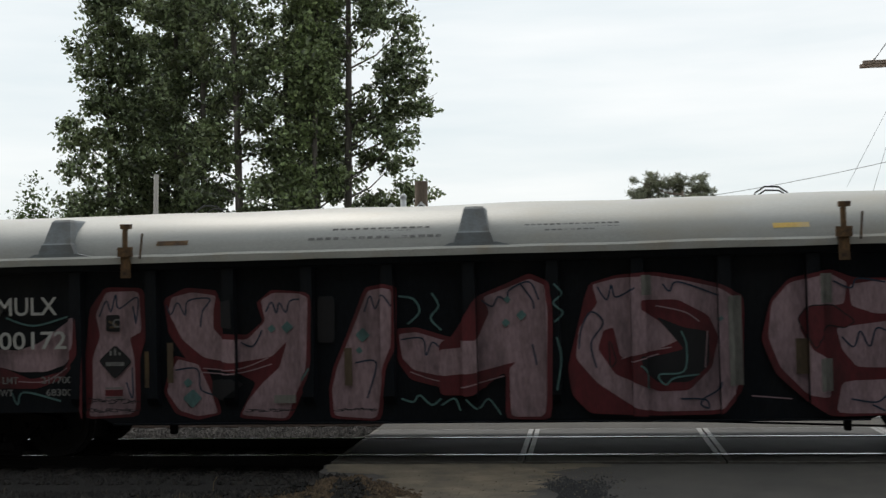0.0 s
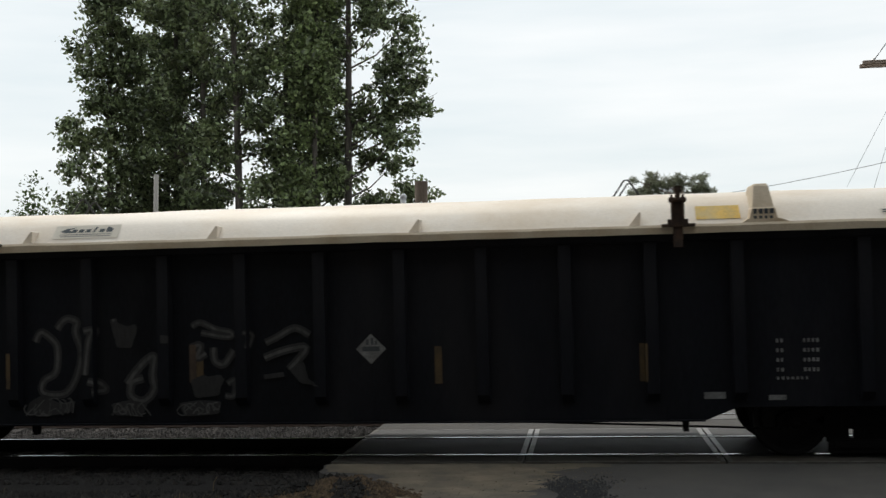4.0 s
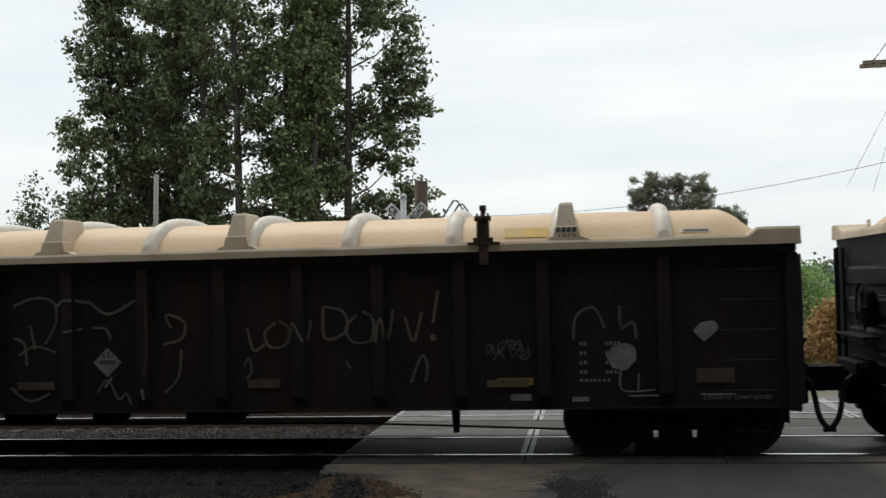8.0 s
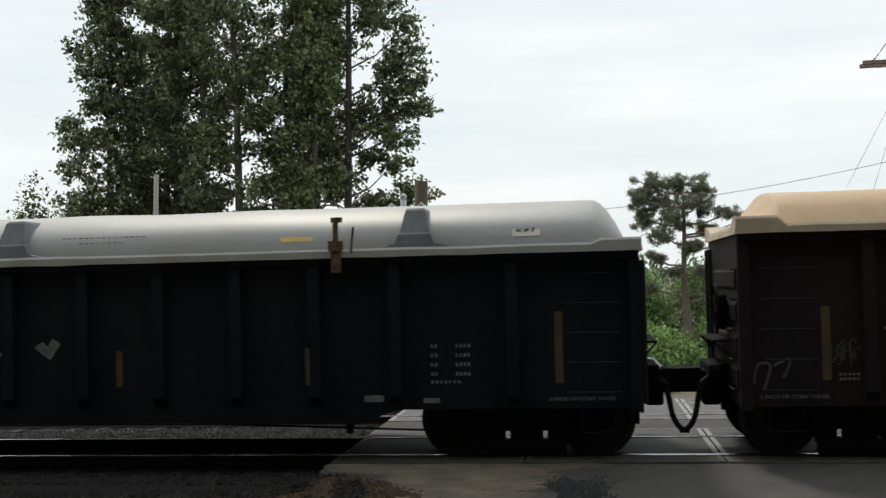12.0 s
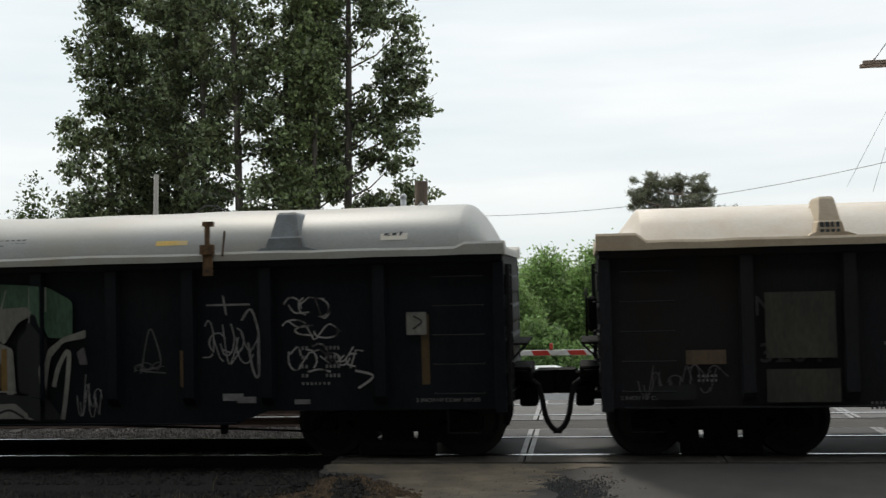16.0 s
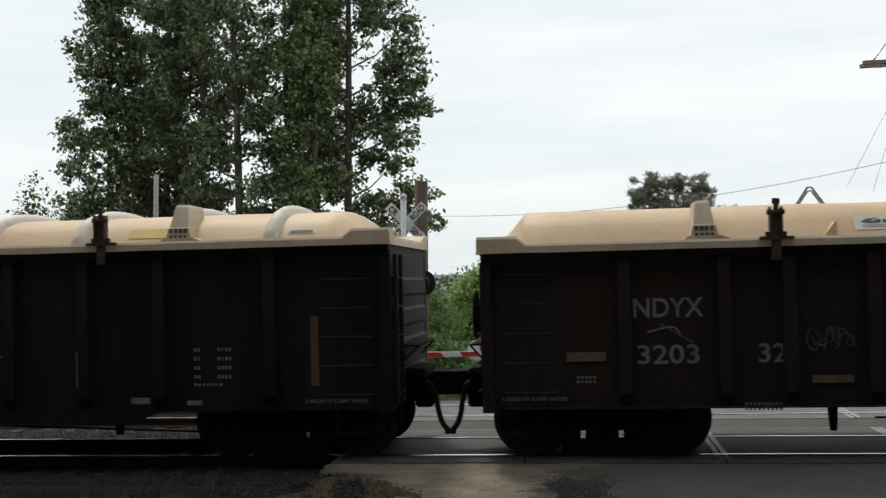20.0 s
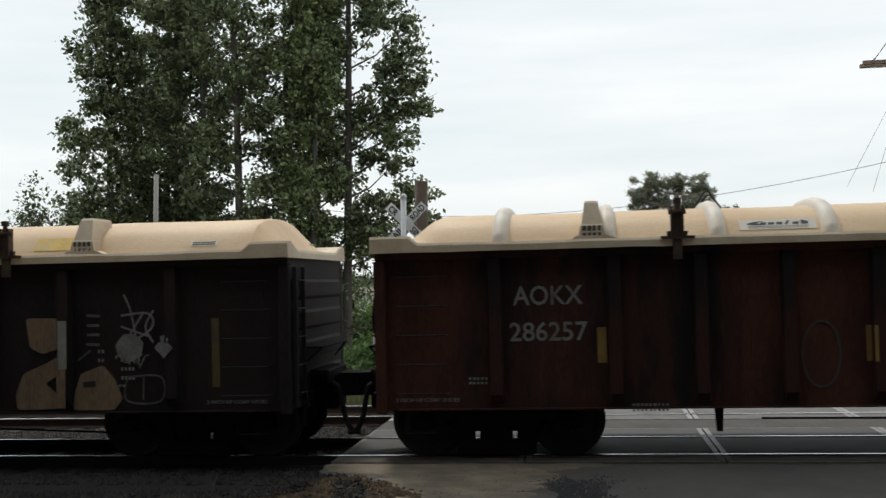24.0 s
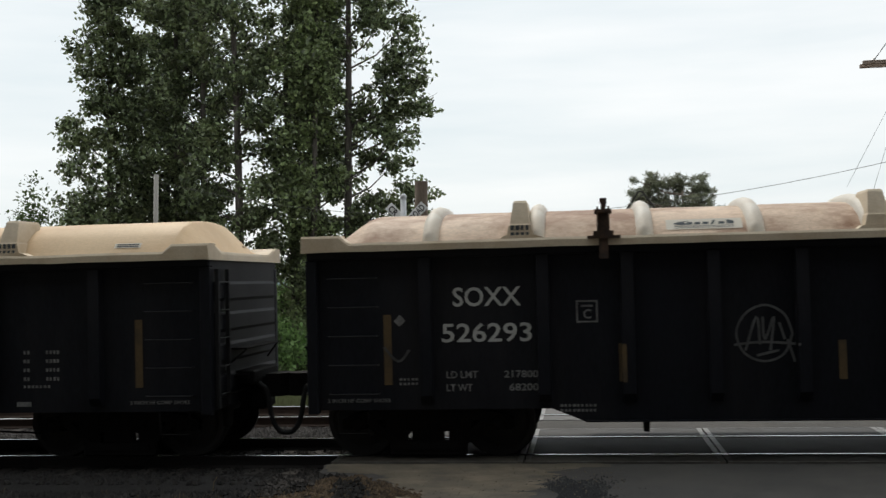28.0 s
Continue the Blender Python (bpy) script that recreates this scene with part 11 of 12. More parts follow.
tall_tree(-10.29, 36.0, 28, 1.0, 0.25, 43, bare=0.98, share=0.35, boughs=(
    (1.6, 15.7, 1.3, 0.8), (2.9, 14.4, 0.8, 0.6), (2.8, 13.0, 1.0, 0.8), (3.3, 11.7, 0.9, 0.7), (2.0, 11.1, 1.2, 0.6), (3.4, 10.4, 0.9, 0.7), (1.5, 9.6, 1.1, 0.6), (2.6, 9.0, 1.1, 0.5),
    (1.2, 8.1, 0.8, 0.5), (2.2, 7.8, 0.8, 0.45), (3.2, 6.4, 1.2, 0.6), (1.6, 6.0, 0.9, 0.5), (3.5, 5.2, 1.2, 0.7), (1.1, 14.9, 0.6, 0.5), (0.8, 17.4, 1.5, 1.2), (-1.0, 13.6, 0.9, 0.6),
    (-1.1, 11.6, 1.0, 0.7), (-1.0, 9.4, 1.0, 0.7), (-1.1, 7.4, 1.0, 0.6), (1.9, 4.6, 1.2, 0.7), (-0.9, 15.6, 1.0, 0.7), (2.3, 12.2, 0.8, 0.5), (2.1, 10.2, 0.9, 0.5), (0.9, 10.4, 0.8, 0.5), (2.6, 5.6, 0.9, 0.5), (0.9, 5.2, 0.9, 0.6), (1.9, 14.4, 0.6, 0.35), (0.8, 4.0, 1.2, 0.7)))


def bush(name, label, x, y, w, d, h, mat, seed, n=260, leaf=0.11, per=34, group=""):
    """A rounded uneven mass of leaf clumps on thin stems."""
    g = np.random.default_rng(seed)
    z0 = ground_z(x, y) - 0.05
    h += 1.2 if y > 24 else 0
    ob = thing(name, label, "bush" if "tree" not in name else "tree", (x, y, z0), group=group)
    mids, rads = [], []
    for _ in range(n):
        a, u = g.random() * 2 * math.pi, g.random() ** 0.5
        px, py = math.cos(a) * u * w / 2, math.sin(a) * u * d / 2
        roof = h * (1 - 0.55 * u ** 2.2) * (0.86 + 0.22 * noise.noise((x + px * 0.5, y + py * 0.5, seed)))
        mids.append((px, py, roof * (1 - 0.9 * g.random() ** 1.7)))
        rads.append(g.uniform(0.16, 0.38) * (h / 5) ** 0.4)
    stems = Build()
    for _ in range(7):
        a = g.random() * 6.28
        r = g.random() * w * 0.3
        stems.tube([(math.cos(a) * r * 0.3, math.sin(a) * r * 0.3, 0), (math.cos(a) * r, math.sin(a) * r, h * 0.7)], 0.05, 5, 0.015)
    part("branchwork", stems.mesh("branchwork", M["bark"]), ob)
    part("crown", leaf_mesh("crown", clumps(g, mids, per, rads), leaf, M[mat], seed), ob)
    return ob


PINE_BOUGHS = ((-1.3, 6.45, 0.95, 0.42), (0.0, 6.35, 0.6, 0.36), (0.95, 6.2, 0.6, 0.5), (-1.95, 5.8, 0.6, 0.36), (-0.8, 5.65, 0.9, 0.36), (0.65, 5.4, 0.9, 0.36), (2.1, 5.0, 0.62, 0.26),
               (-1.7, 4.9, 0.6, 0.36), (-0.4, 4.75, 0.95, 0.32), (1.3, 4.35, 0.7, 0.26), (2.5, 4.6, 0.3, 0.18), (-0.9, 4.0, 0.7, 0.26), (0.4, 3.45, 0.7, 0.25), (1.8, 3.7, 0.55, 0.2),
               (-1.2, 3.05, 0.55, 0.22), (0.9, 2.4, 0.8, 0.28), (-0.4, 2.4, 0.4, 0.18), (1.95, 2.7, 0.4, 0.2), (1.2, 1.4, 0.7, 0.22), (-1.4, 1.7, 0.4, 0.2))


def pine(x, y, height, seed):
    """A wind-shaped pine: bare lower trunk, crooked limbs, needle tufts in ragged lobes."""
    g = np.random.default_rng(seed)
    z0 = ground_z(x, y) - 0.1
    tree = thing("pine_tree", "old pine with bare lower trunk and ragged crown", "tree", (x, y, z0))
    axis = lambda t: (0.12 * math.sin(3.2 * t) + 0.07 * math.sin(9 * t), 0.1 * math.cos(5 * t), t * height)
    part("trunk", Build().tube([axis(t) for t in np.linspace(0, 0.93, 14)], 0.24, 10, 0.05).mesh("trunk", M["pinebark"], True), tree, label="grey brown scaly bark")
    mids, limbs = [], Build()
    for dx, z, rx, rz in PINE_BOUGHS:
        z -= z0
        q = Vector((dx, g.uniform(-0.7, 0.7), z))
        t = max(0.3, min(0.92, (z - 0.25 - 0.12 * abs(dx)) / height))
        p = Vector(axis(t))
        m = (p + q) / 2 + Vector((g.normal() * 0.1, g.normal() * 0.1, -0.12))
        limbs.tube([p, m, q], 0.055, 5, 0.022)
        rz *= 1.5
        for _ in range(int(62 * rx * rz) + 7):
            d = Vector(g.normal(size=3)).normalized() * g.random() ** 0.5
            c = q + Vector((d.x * rx, d.y * rx * 0.8, d.z * rz))
            limbs.tube([q.lerp(c, -0.3), c], 0.012, 4, 0.006)
            mids.append(tuple(c))
    for i in range(9):                # dead lower limbs
        t = 0.30 + 0.2 * i / 9
        p = Vector(axis(t))
        a = g.random() * 2 * math.pi
        limbs.tube([p, p + Vector((math.cos(a) * 0.9, math.sin(a) * 0.9, -0.3)), p + Vector((math.cos(a) * 1.5, math.sin(a) * 1.5, -0.8))], 0.03, 5, 0.008)
    part("branchwork", limbs.mesh("branchwork", M["pinebark"]), tree)
    part("needles", leaf_mesh("needles", clumps(g, mids, 70, 0.085), 0.13, M["needle"], seed, width=0.11), tree, label="dark grey-green needles")


pine(5.25, 36.0, 9.15, 4)
bush("young_tree", "young leafy tree beside the tall trees", -26.9, 37.0, 2.2, 2.2, 10.2, "leaf2", 21, 150)
bush("young_tree", "young leafy tree beside the tall trees", -25.0, 38.0, 2.6, 2.4, 9.6, "leaf2", 22, 160)
bush("willow_bush", "tall rounded light green willow", 2.2, 48.0, 6.4, 5.0, 6.0, "bush", 31, 900)
bush("willow_bush", "rounded light green willow beside the road", -1.0, 50.0, 6.6, 5.0, 5.7, "bush", 32, 900)
bush("willow_bush", "tall green bush behind the crossing", -4.4, 46.0, 5.4, 4.0, 5.0, "bush", 33, 700)
bush("willow_bush", "dense green bush under the tall trees", -8.6, 42.0, 5.6, 4.0, 4.4, "bush2", 34, 330)
bush("willow_bush", "dense green bush under the tall trees", -14.0, 41.0, 7.0, 4.0, 5.0, "bush2", 35, 380)
bush("willow_bush", "dense green bush under the tall trees", -20.5, 41.0, 7.0, 4.0, 5.0, "bush2", 36, 380)
bush("willow_bush", "green bush by the pine", 7.6, 46.0, 5.5, 4.0, 5.0, "bush2", 37, 330)
bush("willow_bush", "green bush by the pine", 12.2, 48.0, 6.0, 4.0, 5.0, "bush", 38, 360)
bush("roadside_hedge", "dense green hedge beyond the crossing", -6.6, 29.0, 6.0, 3.0, 1.9, "bush2", 51, 260)
bush("roadside_hedge", "dense green hedge beyond the crossing", -1.6, 31.0, 5.6, 3.0, 1.7, "bush2", 52, 240)
bush("roadside_hedge", "low light green shrubs by the parked cars", 3.4, 33.0, 5.0, 3.0, 1.6, "bush", 53, 220)
bush("roadside_hedge", "dense green hedge by the pine", 8.2, 37.0, 6.0, 3.0, 2.2, "bush2", 54, 240)
bush("roadside_hedge", "dense green hedge under the tall trees", -13.0, 30.0, 7.0, 3.0, 2.4, "bush2", 55, 280)
bush("autumn_shrub", "orange brown shrub by the road", 8.6, 35.0, 2.8, 2.2, 2.4, "autumn", 39, 150)
bush("autumn_shrub", "orange brown shrub by the road", 11.6, 34.0, 3.2, 2.4, 2.9, "autumn", 40, 170)


def hills():
    xs = np.linspace(-1500, 1500, 121)
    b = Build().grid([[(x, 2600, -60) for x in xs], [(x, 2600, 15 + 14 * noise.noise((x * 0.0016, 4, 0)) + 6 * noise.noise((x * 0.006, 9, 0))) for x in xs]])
    thing("distant_hills", "distant hills with blue haze painted into their colour", "hills", me=b.mesh("distant_hills", M["hill"], True), kind="structure")


hills()


def far_woods():
    g = np.random.default_rng(77)
    mids, rads = [], []
    for x in np.arange(-190, 190, 1.6):
        y = 130 + 22 * noise.noise((x * 0.02, 3, 0))
        h = 5.6 + 3.4 * noise.noise((x * 0.045, 7, 0)) + 1.6 * noise.noise((x * 0.3, 1, 0))
        for _ in range(9):
            mids.append((x + g.normal() * 1.0, y + g.normal() * 3, ground_z(0, 100) + h * g.random() ** 0.8))
            rads.append(g.uniform(0.5, 1.0))
    thing("far_woods", "hazy green belt of far trees", "trees", me=leaf_mesh("far_woods", clumps(g, mids, 14, rads), 0.42, M["farleaf"], 77), kind="stuff")


far_woods()


# ---- loose stones, dirt and dry grass beside the track ----
def stones(name, label, spots, size, mat, seed, kind="stuff"):
    """Angular loose stones, each a squashed eight-sided lump."""
    g = np.random.default_rng(seed)
    n = len(spots)
    base = np.array([(1, 0, 0), (0, 1, 0), (-1, 0, 0), (0, -1, 0), (0, 0, 0.8), (0, 0, -0.8)])
    tri = np.array([(0, 1, 4), (1, 2, 4), (2, 3, 4), (3, 0, 4), (1, 0, 5), (2, 1, 5), (3, 2, 5), (0, 3, 5)])
    s = size * g.uniform(0.5, 1.25, (n, 1, 1))
    v = base[None] * (1 + 0.35 * g.normal(size=(n, 6, 3))) * s
    a = g.random(n) * 6.283
    r = np.stack([np.stack([np.cos(a), -np.sin(a)], 1), np.stack([np.sin(a), np.cos(a)], 1)], 1)
    v[:, :, :2] = np.einsum("nij,nkj->nki", r, v[:, :, :2])
    v += np.asarray(spots)[:, None, :]
    f = (tri[None] + 6 * np.arange(n)[:, None, None]).reshape(-1, 3)
    me = bpy.data.meshes.new(name)
    me.from_pydata(v.reshape(-1, 3).tolist(), [], f.tolist())
    me.materials.append(mat)
    thing(name, label, "stones", me=me, kind=kind)


def strewn(x0, x1, y0, y1, n, zf, seed):
    g = np.random.default_rng(seed)
    x, y = g.uniform(x0, x1, n), g.uniform(y0, y1, n)
    return [(a, b, zf(a, b)) for a, b in zip(x, y)]


def shoulder(x, y):
    """Top of the near shoulder: deep beside the track, rising to gravel, with a crumbling ridge against the road's end."""
    e = x - road_edge(y)
    m = math.exp(-((e + 0.10) / (0.75 if e < -0.10 else 0.22)) ** 2) * min(1.0, max(0.0, (-1.05 - y) / 0.45))
    rise = min(1.0, max(0.0, (-0.95 - y) / 0.75))
    z = -0.33 + 0.13 * rise + (0.04 * noise.noise((x * 1.3, y * 1.3, 0)) + 0.02 * noise.noise((x * 6, y * 6, 0)) + 0.012 * noise.noise((x * 17, y * 17, 0))) * (0.3 + 0.7 * rise)
    return z + 0.215 * m * (1 + 0.45 * noise.noise((x * 3, y * 3, 5)))


def near_shoulder():
    xs, ys = np.concatenate([np.linspace(-12, -4, 40), np.linspace(-3.95, 0.4, 110)]), np.linspace(-4.6, -1.18, 74)
    # strip beside the rail whose colour carries the train's shade as well as oil
    oilshade = Build().grid([[(x, y, -0.345 + 0.03 * noise.noise((x * 5, y * 5, 0)) + 0.06 * min(1.0, max(0.0, (-0.95 - y) / 0.25))) for x in np.linspace(-12, -2.2, 120)] for y in np.linspace(-1.24, -0.60, 9)])
    thing("oily_ballast", "oily ballast beside the near rail, train shade put in its colour", "ballast", me=oilshade.mesh("oily_ballast", M["oilshade"]), kind="structure")
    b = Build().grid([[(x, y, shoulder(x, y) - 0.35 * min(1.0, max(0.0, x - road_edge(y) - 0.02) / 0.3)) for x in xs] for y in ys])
    thing("shoulder", "gravelly dirt shoulder beside the track, darkened for shade between stones", "ground", me=b.mesh("shoulder", M["dirt"], True), kind="structure")


near_shoulder()
_gravel = [p for p in strewn(-9.5, -1.6, -4.0, -1.22, 9000, lambda x, y: shoulder(x, y) + 0.02, 3) if p[0] < -3.1 or noise.noise((p[0] * 2.1, p[1] * 1.6, 4.0)) < 0.05]
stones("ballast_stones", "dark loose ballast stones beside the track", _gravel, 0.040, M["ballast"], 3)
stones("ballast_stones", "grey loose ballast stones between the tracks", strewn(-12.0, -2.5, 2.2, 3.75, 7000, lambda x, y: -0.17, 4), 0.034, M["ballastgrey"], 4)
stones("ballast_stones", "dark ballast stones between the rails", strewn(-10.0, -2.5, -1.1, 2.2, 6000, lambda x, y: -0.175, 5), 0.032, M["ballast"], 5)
stones("road_grit", "scattered grit along the road's broken edge", strewn(-2.2, 1.2, -3.0, -0.8, 260, lambda x, y: -0.008, 6), 0.008, M["apron"], 6)
_g = np.random.default_rng(31)
_rough = [(float(x), float(y), -0.021) for x, y in zip(_g.normal(0.62, 0.2, 5200), _g.normal(-2.45, 0.48, 5200)) if y < -1.3 + 0.2 * noise.noise((x * 3, 0, 0)) and noise.noise((x * 2.2, y * 1.4, 8.0)) > -0.32]
stones("rough_asphalt", "darker rough asphalt patch broken out of the road", _rough, 0.013, M["patch"], 31)
_clods = [(x, y, max(z, -0.016) if x > road_edge(y) - 0.05 else z) for x, y, z in strewn(-3.9, -0.4, -3.2, -1.05, 18000, shoulder, 16) if x < road_edge(y) + 0.05 + 0.25 * ((x * 37) % 1) ** 3 and noise.noise((x * 2.1, y * 1.6, 4.0)) > (-0.05 if x > -3.0 else 0.18)]
stones("dirt_clods", "crumbly brown dirt clods along the road's edge", _clods, 0.024, M["clod"], 16)


def tufts(name, label, spots, height, blades, mat, seed):
    """Dry grass: thin bent blades in tufts."""
    g = np.random.default_rng(seed)
    b = Build()
    for x, y, z in spots:
        for _ in range(blades):
            a, h = g.random() * 6.283, height * g.uniform(0.4, 1.0)
            bx, by = x + g.normal() * 0.07, y + g.normal() * 0.07
            dx, dy = math.cos(a) * h * 0.5, math.sin(a) * h * 0.5
            k = len(b.v)
            w = 0.004
            b.v += [(bx - w, by, z), (bx + w, by, z), (bx + dx * 0.4 + w, by + dy * 0.4, z + h * 0.7), (bx + dx * 0.4 - w, by + dy * 0.4, z + h * 0.7), (bx + dx, by + dy, z + h)]
            b.f += [(k, k + 1, k + 2, k + 3), (k + 3, k + 2, k + 4)]
    me = bpy.data.meshes.new(name)
    me.from_pydata(b.v, [], b.f)
    me.materials.append(mat)
    thing(name, label, "grass", me=me, kind="stuff")


tufts("dry_grass", "straw-coloured dry grass tufts on the shoulder", strewn(-3.2, -1.5, -2.9, -1.5, 34, shoulder, 8), 0.06, 10, M["straw"], 8)
tufts("dry_grass", "thin dry grass on the ballast", strewn(-7.5, -3.2, -3.4, -1.6, 26, shoulder, 9), 0.10, 9, M["straw"], 9)
tufts("roadside_grass", "rough green and straw grass behind the crossing", strewn(-9.0, -2.6, 9.5, 16.0, 420, ground_z, 10), 0.6, 12, M["grass"], 10)
tufts("roadside_grass", "pale rough grass beyond the road", strewn(9.8, 16.0, 9.0, 20.0, 300, ground_z, 11), 0.5, 12, M["straw"], 11)
thing("dry_stalk", "single dry weed stalk on the ballast", "weed", me=Build().tube([(-3.62, -1.55, -0.24), (-3.60, -1.55, -0.06), (-3.56, -1.55, 0.0)], 0.006, 5).mesh("dry_stalk", M["straw"]))


def ties():
    tm = shared("tie", lambda: Build().cbox(-0.11, 0.11, -1.28, 1.28, -0.19, 0.0, 0.015), M["tie"])
    for y0, x0, x1 in ((0.0, -10.0, -2.7), (TRACK2, -13.5, -2.7)):
        row = thing("tie_row", "weathered timber ties under the rails", "ties", kind="structure")
        for x in np.arange(x0, x1, 0.5):
            part("tie", tm, row, (float(x), y0 + G / 2, -0.158))


ties()


# ---- crossing signal, gate, poles and wires ----
def signal():
    x, y = -2.90, 8.0
    z0 = ground_z(x, y)
    s = thing("crossing_signal", "galvanised crossing signal mast with crossbuck and red lamps", "signal", (x, y, z0))
    part("mast", Build().tube([(0, 0, 0), (0.03, 0, 4.38)], 0.062, 14).mesh("mast", M["galv"], True), s, label="galvanised steel pipe")
    part("base", Build().cbox(-0.2, 0.2, -0.2, 0.2, 0.0, 0.12, 0.03).mesh("base", M["galv"]), s)
    part("cap", Build().lathe([(0.0, -0.03), (0.07, -0.03), (0.07, 0.02), (0.03, 0.06), (0, 0.06)], 14).mesh("cap", M["galv"]), s, (0.03, 0, 4.40), turn=Matrix.Rotation(radians(90), 4, "X"))
    zc = 3.84
    for i, (ang, text) in enumerate(((-45, ("CR", "SING")), (45, ("RAIL", "ROAD")))):
        t = Matrix.Translation((0.075, 0.098 - 0.022 * i, zc)) @ Matrix.Rotation(radians(-ang), 4, "Y")
        bl = part("crossbuck_blade", Build().cbox(-0.545, 0.545, -0.004, 0.004, -0.095, 0.095, 0.002).mesh("crossbuck_blade", M["crossbuck"]), s, label="white crossbuck blade with black letters")
        bl.matrix_basis = t
        for q, u in ((text[0], -0.50), (text[1], 0.14)):
            me, w = words(q, 0.185, M["blacksteel"], 0.004)
            o = part("lettering", me, bl, (u, -0.007, -0.064))
            o.scale = ((0.365 if len(q) > 2 else 0.21) / w, 1, 1)
    part("lamp_arm", Build().tube([(-0.36, -0.05, 2.62), (0.46, -0.05, 2.62)], 0.03, 8).mesh("lamp_arm", M["galv"]), s)
    for u, on in ((-0.31, True), (0.41, False)):
        lamp = part("flasher", Build().lathe([(0.0, -0.02), (0.27, -0.02), (0.275, 0.0), (0.27, 0.015), (0.0, 0.02)], 28).mesh("flasher", M["blacksteel"]), s, (u, -0.13, 2.62 - 0.02), "round black flasher backboard")
        part("hood", Build().grid([[(0.155 * math.cos(a), yy, 0.155 * math.sin(a)) for a in np.linspace(-0.5, math.pi + 0.5, 20)] for yy in (-0.02, -0.24)]).mesh("hood", M["blacksteel"]), lamp)
        part("lens", Build().lathe([(0.0, -0.06), (0.09, -0.055), (0.14, -0.03), (0.15, -0.02), (0.0, -0.018)], 24).mesh("lens", M["lens"], True), lamp, label="red lens, lit in its middle" if on else "dark red lens")
        if on:
            part("bulb", Build().lathe([(0.0, -0.075), (0.07, -0.072), (0.115, -0.060), (0.115, -0.056), (0.0, -0.058)], 20).mesh("bulb", M["lit"], True), lamp, label="glowing red lamp")
            part("lamp_core", Build().lathe([(0.0, -0.084), (0.04, -0.081), (0.05, -0.074), (0.0, -0.074)], 16).mesh("lamp_core", M["glow"], True), lamp, (-0.02, 0, 0.02), "white-hot lamp core")
        part("housing", Build().lathe([(0.0, 0.22), (0.12, 0.22), (0.17, 0.15), (0.17, 0.02), (0.0, 0.02)], 18).mesh("housing", M["blacksteel"]), lamp)
    part("gate_mechanism", Build().cbox(-0.16, 0.24, -0.16, 0.16, 0.95, 1.45, 0.03).mesh("gate_mechanism", M["galv"]), s, label="grey gate motor box")
    gate = part("gate_arm", Build().cbox(0.0, 4.85, -0.02, 0.02, -0.055, 0.055, 0.008).mesh("gate_arm", M["whitesteel"]), s, (0.05, -0.22, 1.145), "white gate arm with red stripes")
    for i in range(6):
        u = 0.45 + 0.72 * i
        b = Build()
        b.prism([(u, -0.05), (u + 0.33, -0.05), (u + 0.26, 0.05), (u - 0.07, 0.05)], "y", -0.024, -0.021)
        part("stripe", b.mesh("stripe", M["redsheet"]), gate, label="red reflective stripe")
    for u in (1.55, 2.95, 4.72):
        part("gate_lamp", Build().cbox(u - 0.035, u + 0.035, -0.04, 0.04, 0.06, 0.19, 0.015).mesh("gate_lamp", M["lit" if u > 4 else "redsheet"]), gate, label="small red gate lamp")
    b = Build().prism([(0.1, 0.12), (-0.05, 0.30), (-0.30, 0.42), (-0.62, 0.42), (-0.62, 0.22), (-0.35, 0.18), (-0.12, -0.05), (0.1, -0.10)], "y", -0.16, -0.10)
    b.box(-0.66, -0.40, -0.22, -0.06, 0.20, 0.44)
    part("counterweight", b.mesh("counterweight", M["whitesteel"]), s, (0.05, -0.1, 1.145), "white counterweight arm")


signal()


def round_sign():
    x, y = -1.71, 11.0
    z0 = ground_z(x, y)
    s = thing("round_sign", "round pale road sign on a thin post", "sign", (x, y, z0))
    part("post", Build().tube([(0, 0, 0), (0, 0, 1.5)], 0.03, 8).mesh("post", M["galv"]), s)
    part("disc", Build().lathe([(0.0, -0.012), (0.235, -0.012), (0.24, 0.0), (0.0, 0.004)], 28).mesh("disc", M["whitesteel"]), s, (0, -0.04, 1.356), "round white plate")


round_sign()


def timber_pole(name, label, x, y, top, r, mat, lean=0.0):
    z0 = ground_z(x, y) - 0.1
    p = thing(name, label, "pole", (x, y, z0))
    part("shaft", Build().tube([(0, 0, 0), (lean * 0.5, 0, (top - z0) * 0.5), (lean, 0, top - z0)], r, 14, r * 0.92).mesh("shaft", mat, True), p)
    return p


pp = timber_pole("utility_pole", "weathered brown timber pole stub", -2.83, 9.6, 4.46, 0.155, M["pole"], 0.10)
part("marker_plate", Build().cbox(-0.11, 0.11, -0.19, -0.17, 3.55, 4.0, 0.01).mesh("marker_plate", M["palepole"]), pp, (0.06, 0, 0), "grey metal plate")
lp = timber_pole("utility_pole", "pale grey timber post carrying a wire", -15.5, 25.0, 6.55, 0.10, M["palepole"], 0.25)
part("wire_coil", Build().tube([(0.1 + 0.18 * math.cos(a), -0.12, 6.7 + 0.45 * math.sin(a)) for a in np.linspace(1.6, 4.7, 10)], 0.02, 5).mesh("wire_coil", M["rust"]), lp)


def wire(points, r, label="thin dark overhead utility wire", mat="wire"):
    thing("overhead_wire", label, "wire", me=Build().tube(points, r, 6).mesh("overhead_wire", M[mat]))


WIRE_END = (11.0, 16.0, 5.6)


def sagging(p, q, sag, n=24):
    return [(p[0] + (q[0] - p[0]) * t, p[1] + (q[1] - p[1]) * t, p[2] + (q[2] - p[2]) * t - 4 * sag * t * (1 - t)) for t in np.linspace(0, 1, n)]


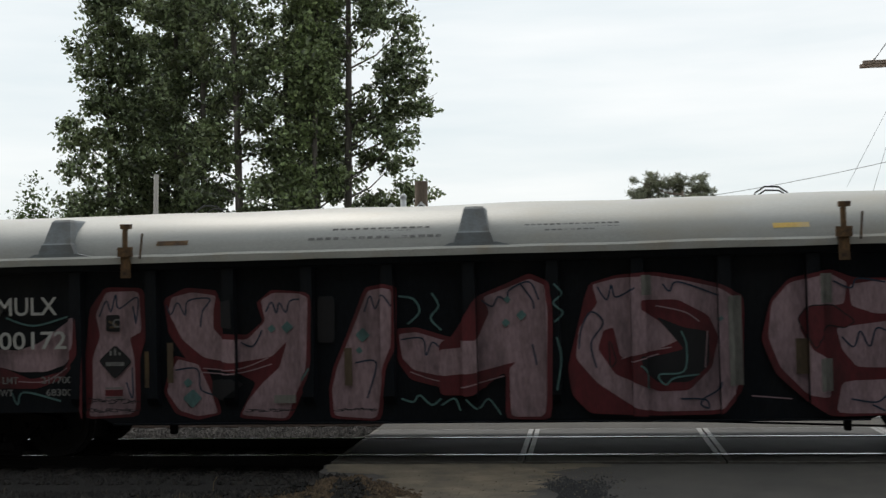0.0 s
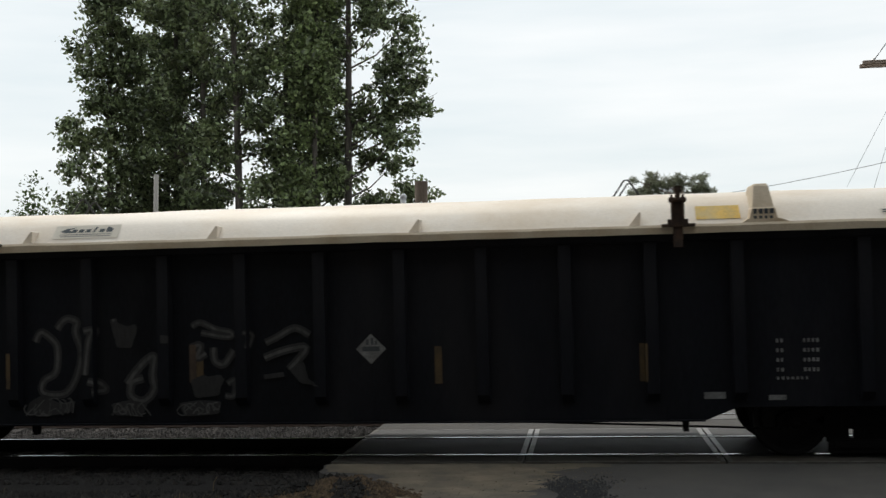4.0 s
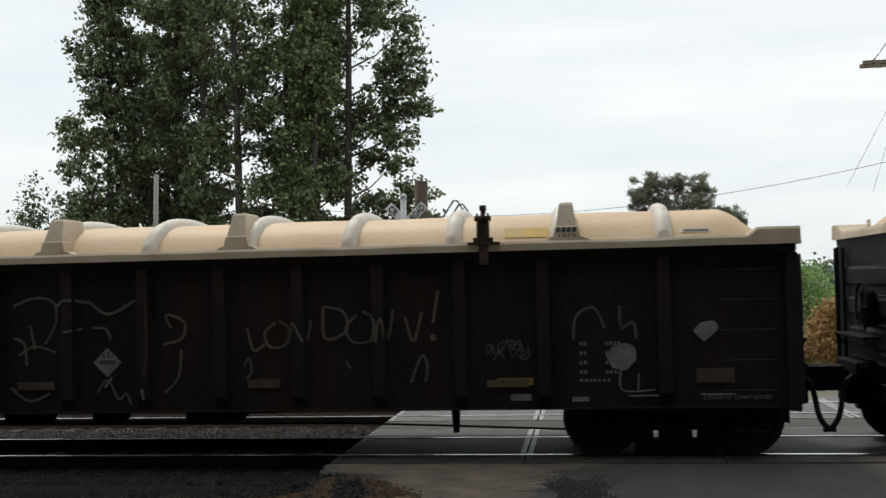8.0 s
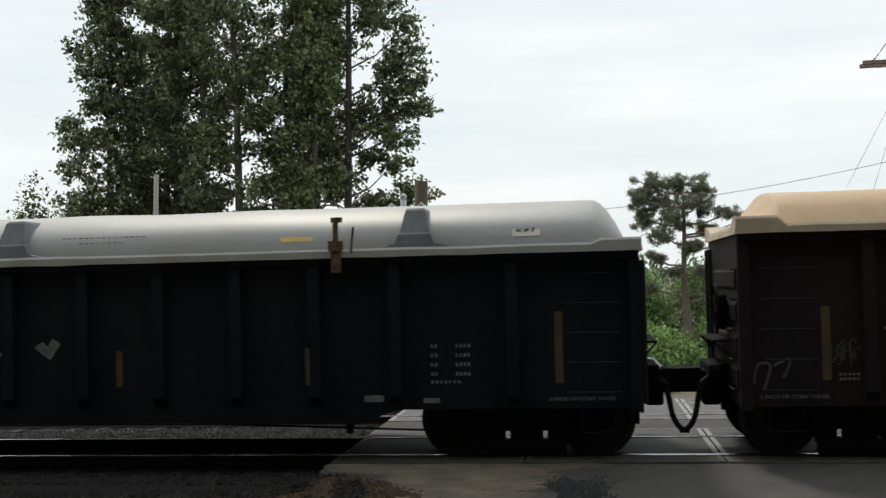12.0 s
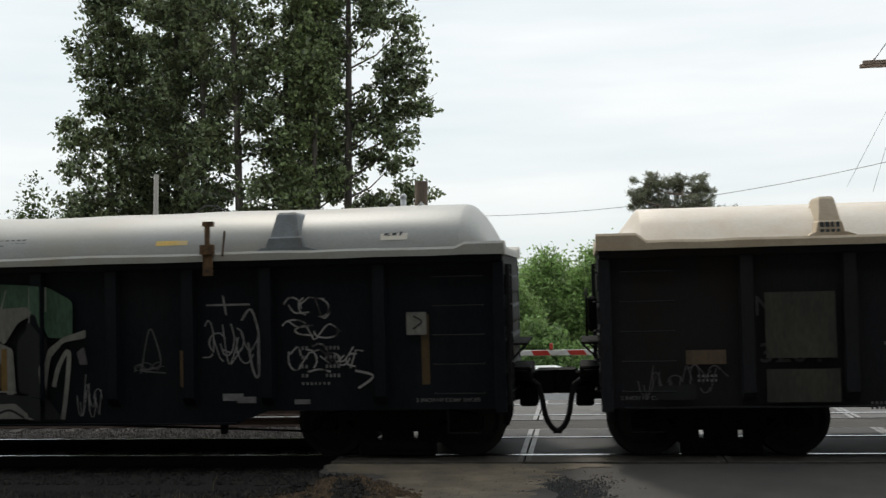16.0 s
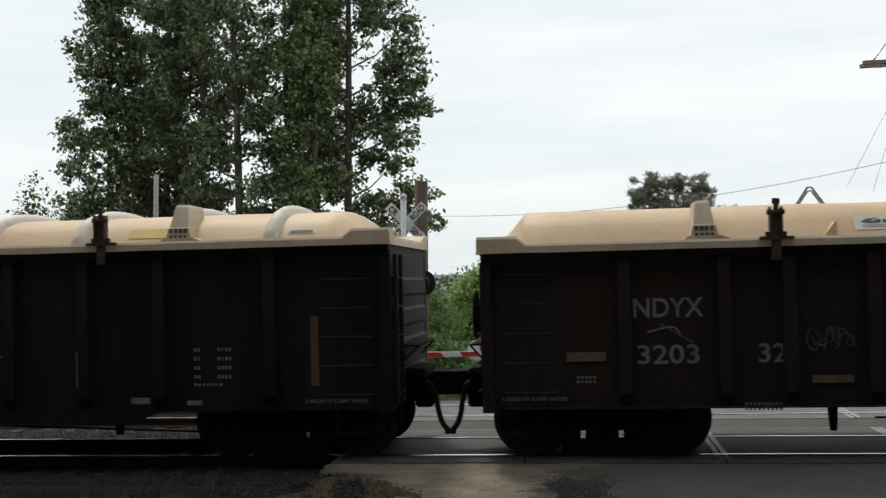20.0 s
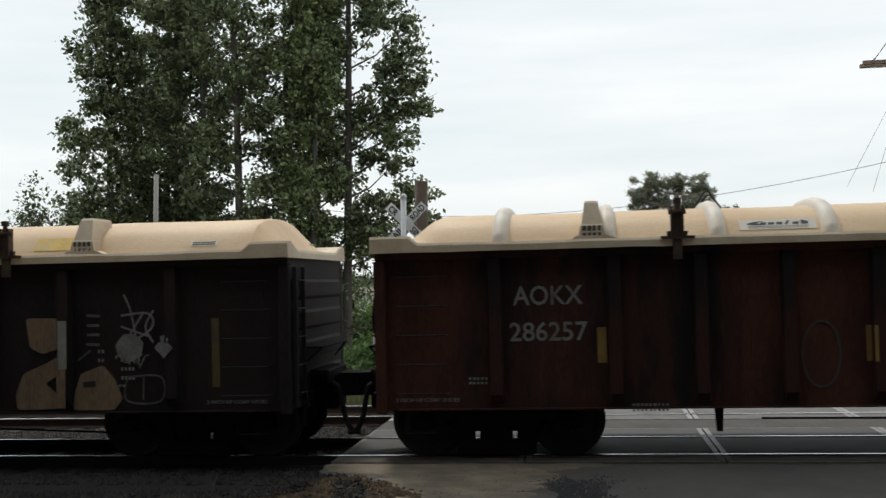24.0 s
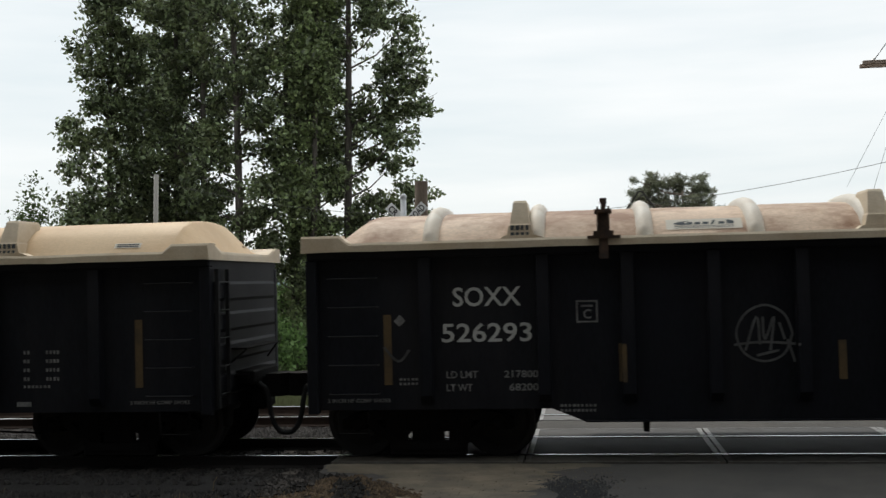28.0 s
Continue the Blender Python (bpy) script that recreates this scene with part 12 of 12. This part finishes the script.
wire(sagging((-15.25, 25.0, 6.30), WIRE_END, 1.65), 0.008, "long sagging pale overhead service wire", "palewire")


def crossarm_pole():
    x, y = 9.0, 12.0
    z0 = ground_z(x, y)
    p = thing("utility_pole", "tall timber utility pole with a crossarm", "pole", (x, y, z0))
    part("shaft", Build().tube([(0, 0, 0), (0, 0, 11.5)], 0.16, 12, 0.12).mesh("shaft", M["pole"], True), p)
    for dy in (-0.14, 0.14):
        part("crossarm", Build().cbox(-1.69, 1.69, dy - 0.045, dy + 0.045, 7.855, 7.945, 0.008).mesh("crossarm", M["armwood"]), p, (0.0, 0, 0.02 if dy < 0 else -0.01))
    part("insulator", Build().tube([(-1.45, 0, 7.945), (-1.38, 0, 8.045)], 0.05, 8, 0.03).mesh("insulator", M["galv"]), p)
    wire([(7.61, 12, 7.14), (10.2, 12, 10.6)], 0.010, "overhead wire rising from the crossarm")
    wire([(6.9, 12, 4.21), (8.9, 12, 7.9)], 0.004, "thin guy wire of the utility pole")
    wire([(7.47, 12, 4.06), (8.9, 12, 8.6)], 0.004, "guy wire of the utility pole")


crossarm_pole()


# ---- parked cars beyond the crossing ----
def parked_car(x, y, turn, label):
    z0 = ground_z(x, y)
    car = thing("parked_car", label, "car", (x, y, z0), group="parked cars")
    car.matrix_basis = pose(x, y, z0, 0, 0, turn)
    body = [(-2.15, 0.35), (-2.18, 0.75), (-1.95, 0.92), (1.05, 0.98), (2.05, 0.80), (2.2, 0.62), (2.2, 0.34)]
    part("body", Build().prism(body, "y", -0.86, 0.86).mesh("body", M["carwhite"]), car, label="white painted body")
    roof = [(-1.85, 0.93), (-1.35, 1.38), (-0.9, 1.45), (0.15, 1.44), (0.55, 1.34), (1.15, 0.97)]
    part("cabin", Build().prism(roof, "y", -0.74, 0.74).mesh("cabin", M["carwhite"]), car)
    for s in (-1, 1):
        for pts in ([(-1.62, 0.98), (-1.28, 1.33), (-0.55, 1.36), (-0.55, 0.98)], [(-0.47, 0.98), (-0.47, 1.36), (0.25, 1.34), (0.92, 0.98)]):
            part("side_window", Build().prism(pts, "y", min(s * 0.742, s * 0.752), max(s * 0.742, s * 0.752)).mesh("side_window", M["glass"]), car)
        for u in (-1.35, 1.38):
            w = part("wheel", Build().lathe([(0.0, -0.1), (0.2, -0.1), (0.31, -0.09), (0.32, 0.0), (0.31, 0.09), (0.0, 0.1)], 20).mesh("wheel", M["tyre"]), car, (u, s * 0.80, 0.32))
            part("hubcap", Build().lathe([(0.0, -0.012), (0.17, -0.01), (0.18, 0.01), (0.0, 0.012)], 16).mesh("hubcap", M["galv"]), w, (0, s * 0.105, 0))
    part("windscreen", Build().add([(0.60, -0.68, 1.325), (0.60, 0.68, 1.325), (1.13, 0.70, 0.995), (1.13, -0.70, 0.995)], [(0, 1, 2, 3)]).mesh("windscreen", M["glass"]), car, (0.012, 0, 0.012))
    part("rear_screen", Build().add([(-1.38, -0.68, 1.36), (-1.38, 0.68, 1.36), (-1.82, 0.70, 0.97), (-1.82, -0.70, 0.97)], [(0, 1, 2, 3)]).mesh("rear_screen", M["glass"]), car, (-0.012, 0, 0.012))


parked_car(-0.35, 25.0, 12, "white saloon car parked beyond the crossing")
parked_car(1.9, 29.5, -160, "white hatchback parked beyond the crossing")
parked_car(7.0, 32.0, 80, "white van parked behind the pine")


# ---- motion ----
X0, PITCH, SPEED, SLOW = -8.41, 17.303, 13.574, 0.00645
RADIUS = 0.457


def travelled(t):
    check = 0.47 * min(1.0, max(0.0, (1.0 - t) / 0.1))      # the train checks its speed once, early on
    return SPEED * t - SLOW * t * t + check


def motions():
    for k, car in CARS:
        x = X0 + PITCH * k + SPECS[k]["dx"] + BODY / 2
        walk(car, [(float(t), pose(x - travelled(t), 0.7525, 0)) for t in (0.0, 0.3, 0.6, 0.9, 1.0, 1.1, 1.5, *range(2, 29))])
    for k, w in WHEELS:
        x = X0 + PITCH * k
        first = max(0, int(30 * (x - 9) / SPEED))
        last = min(28 * 30, int(30 * (x + 27) / SPEED) + 1)
        at = w.matrix_basis.translation.copy()
        rows = []
        for f in sorted({0, *range(first, last + 1), 840}):
            g = min(max(f, first), last)
            rows.append((f / 30, pose(*at, 0, -math.degrees(travelled(g / 30) / RADIUS) % 360, 0)))
        walk(w, rows)


motions()
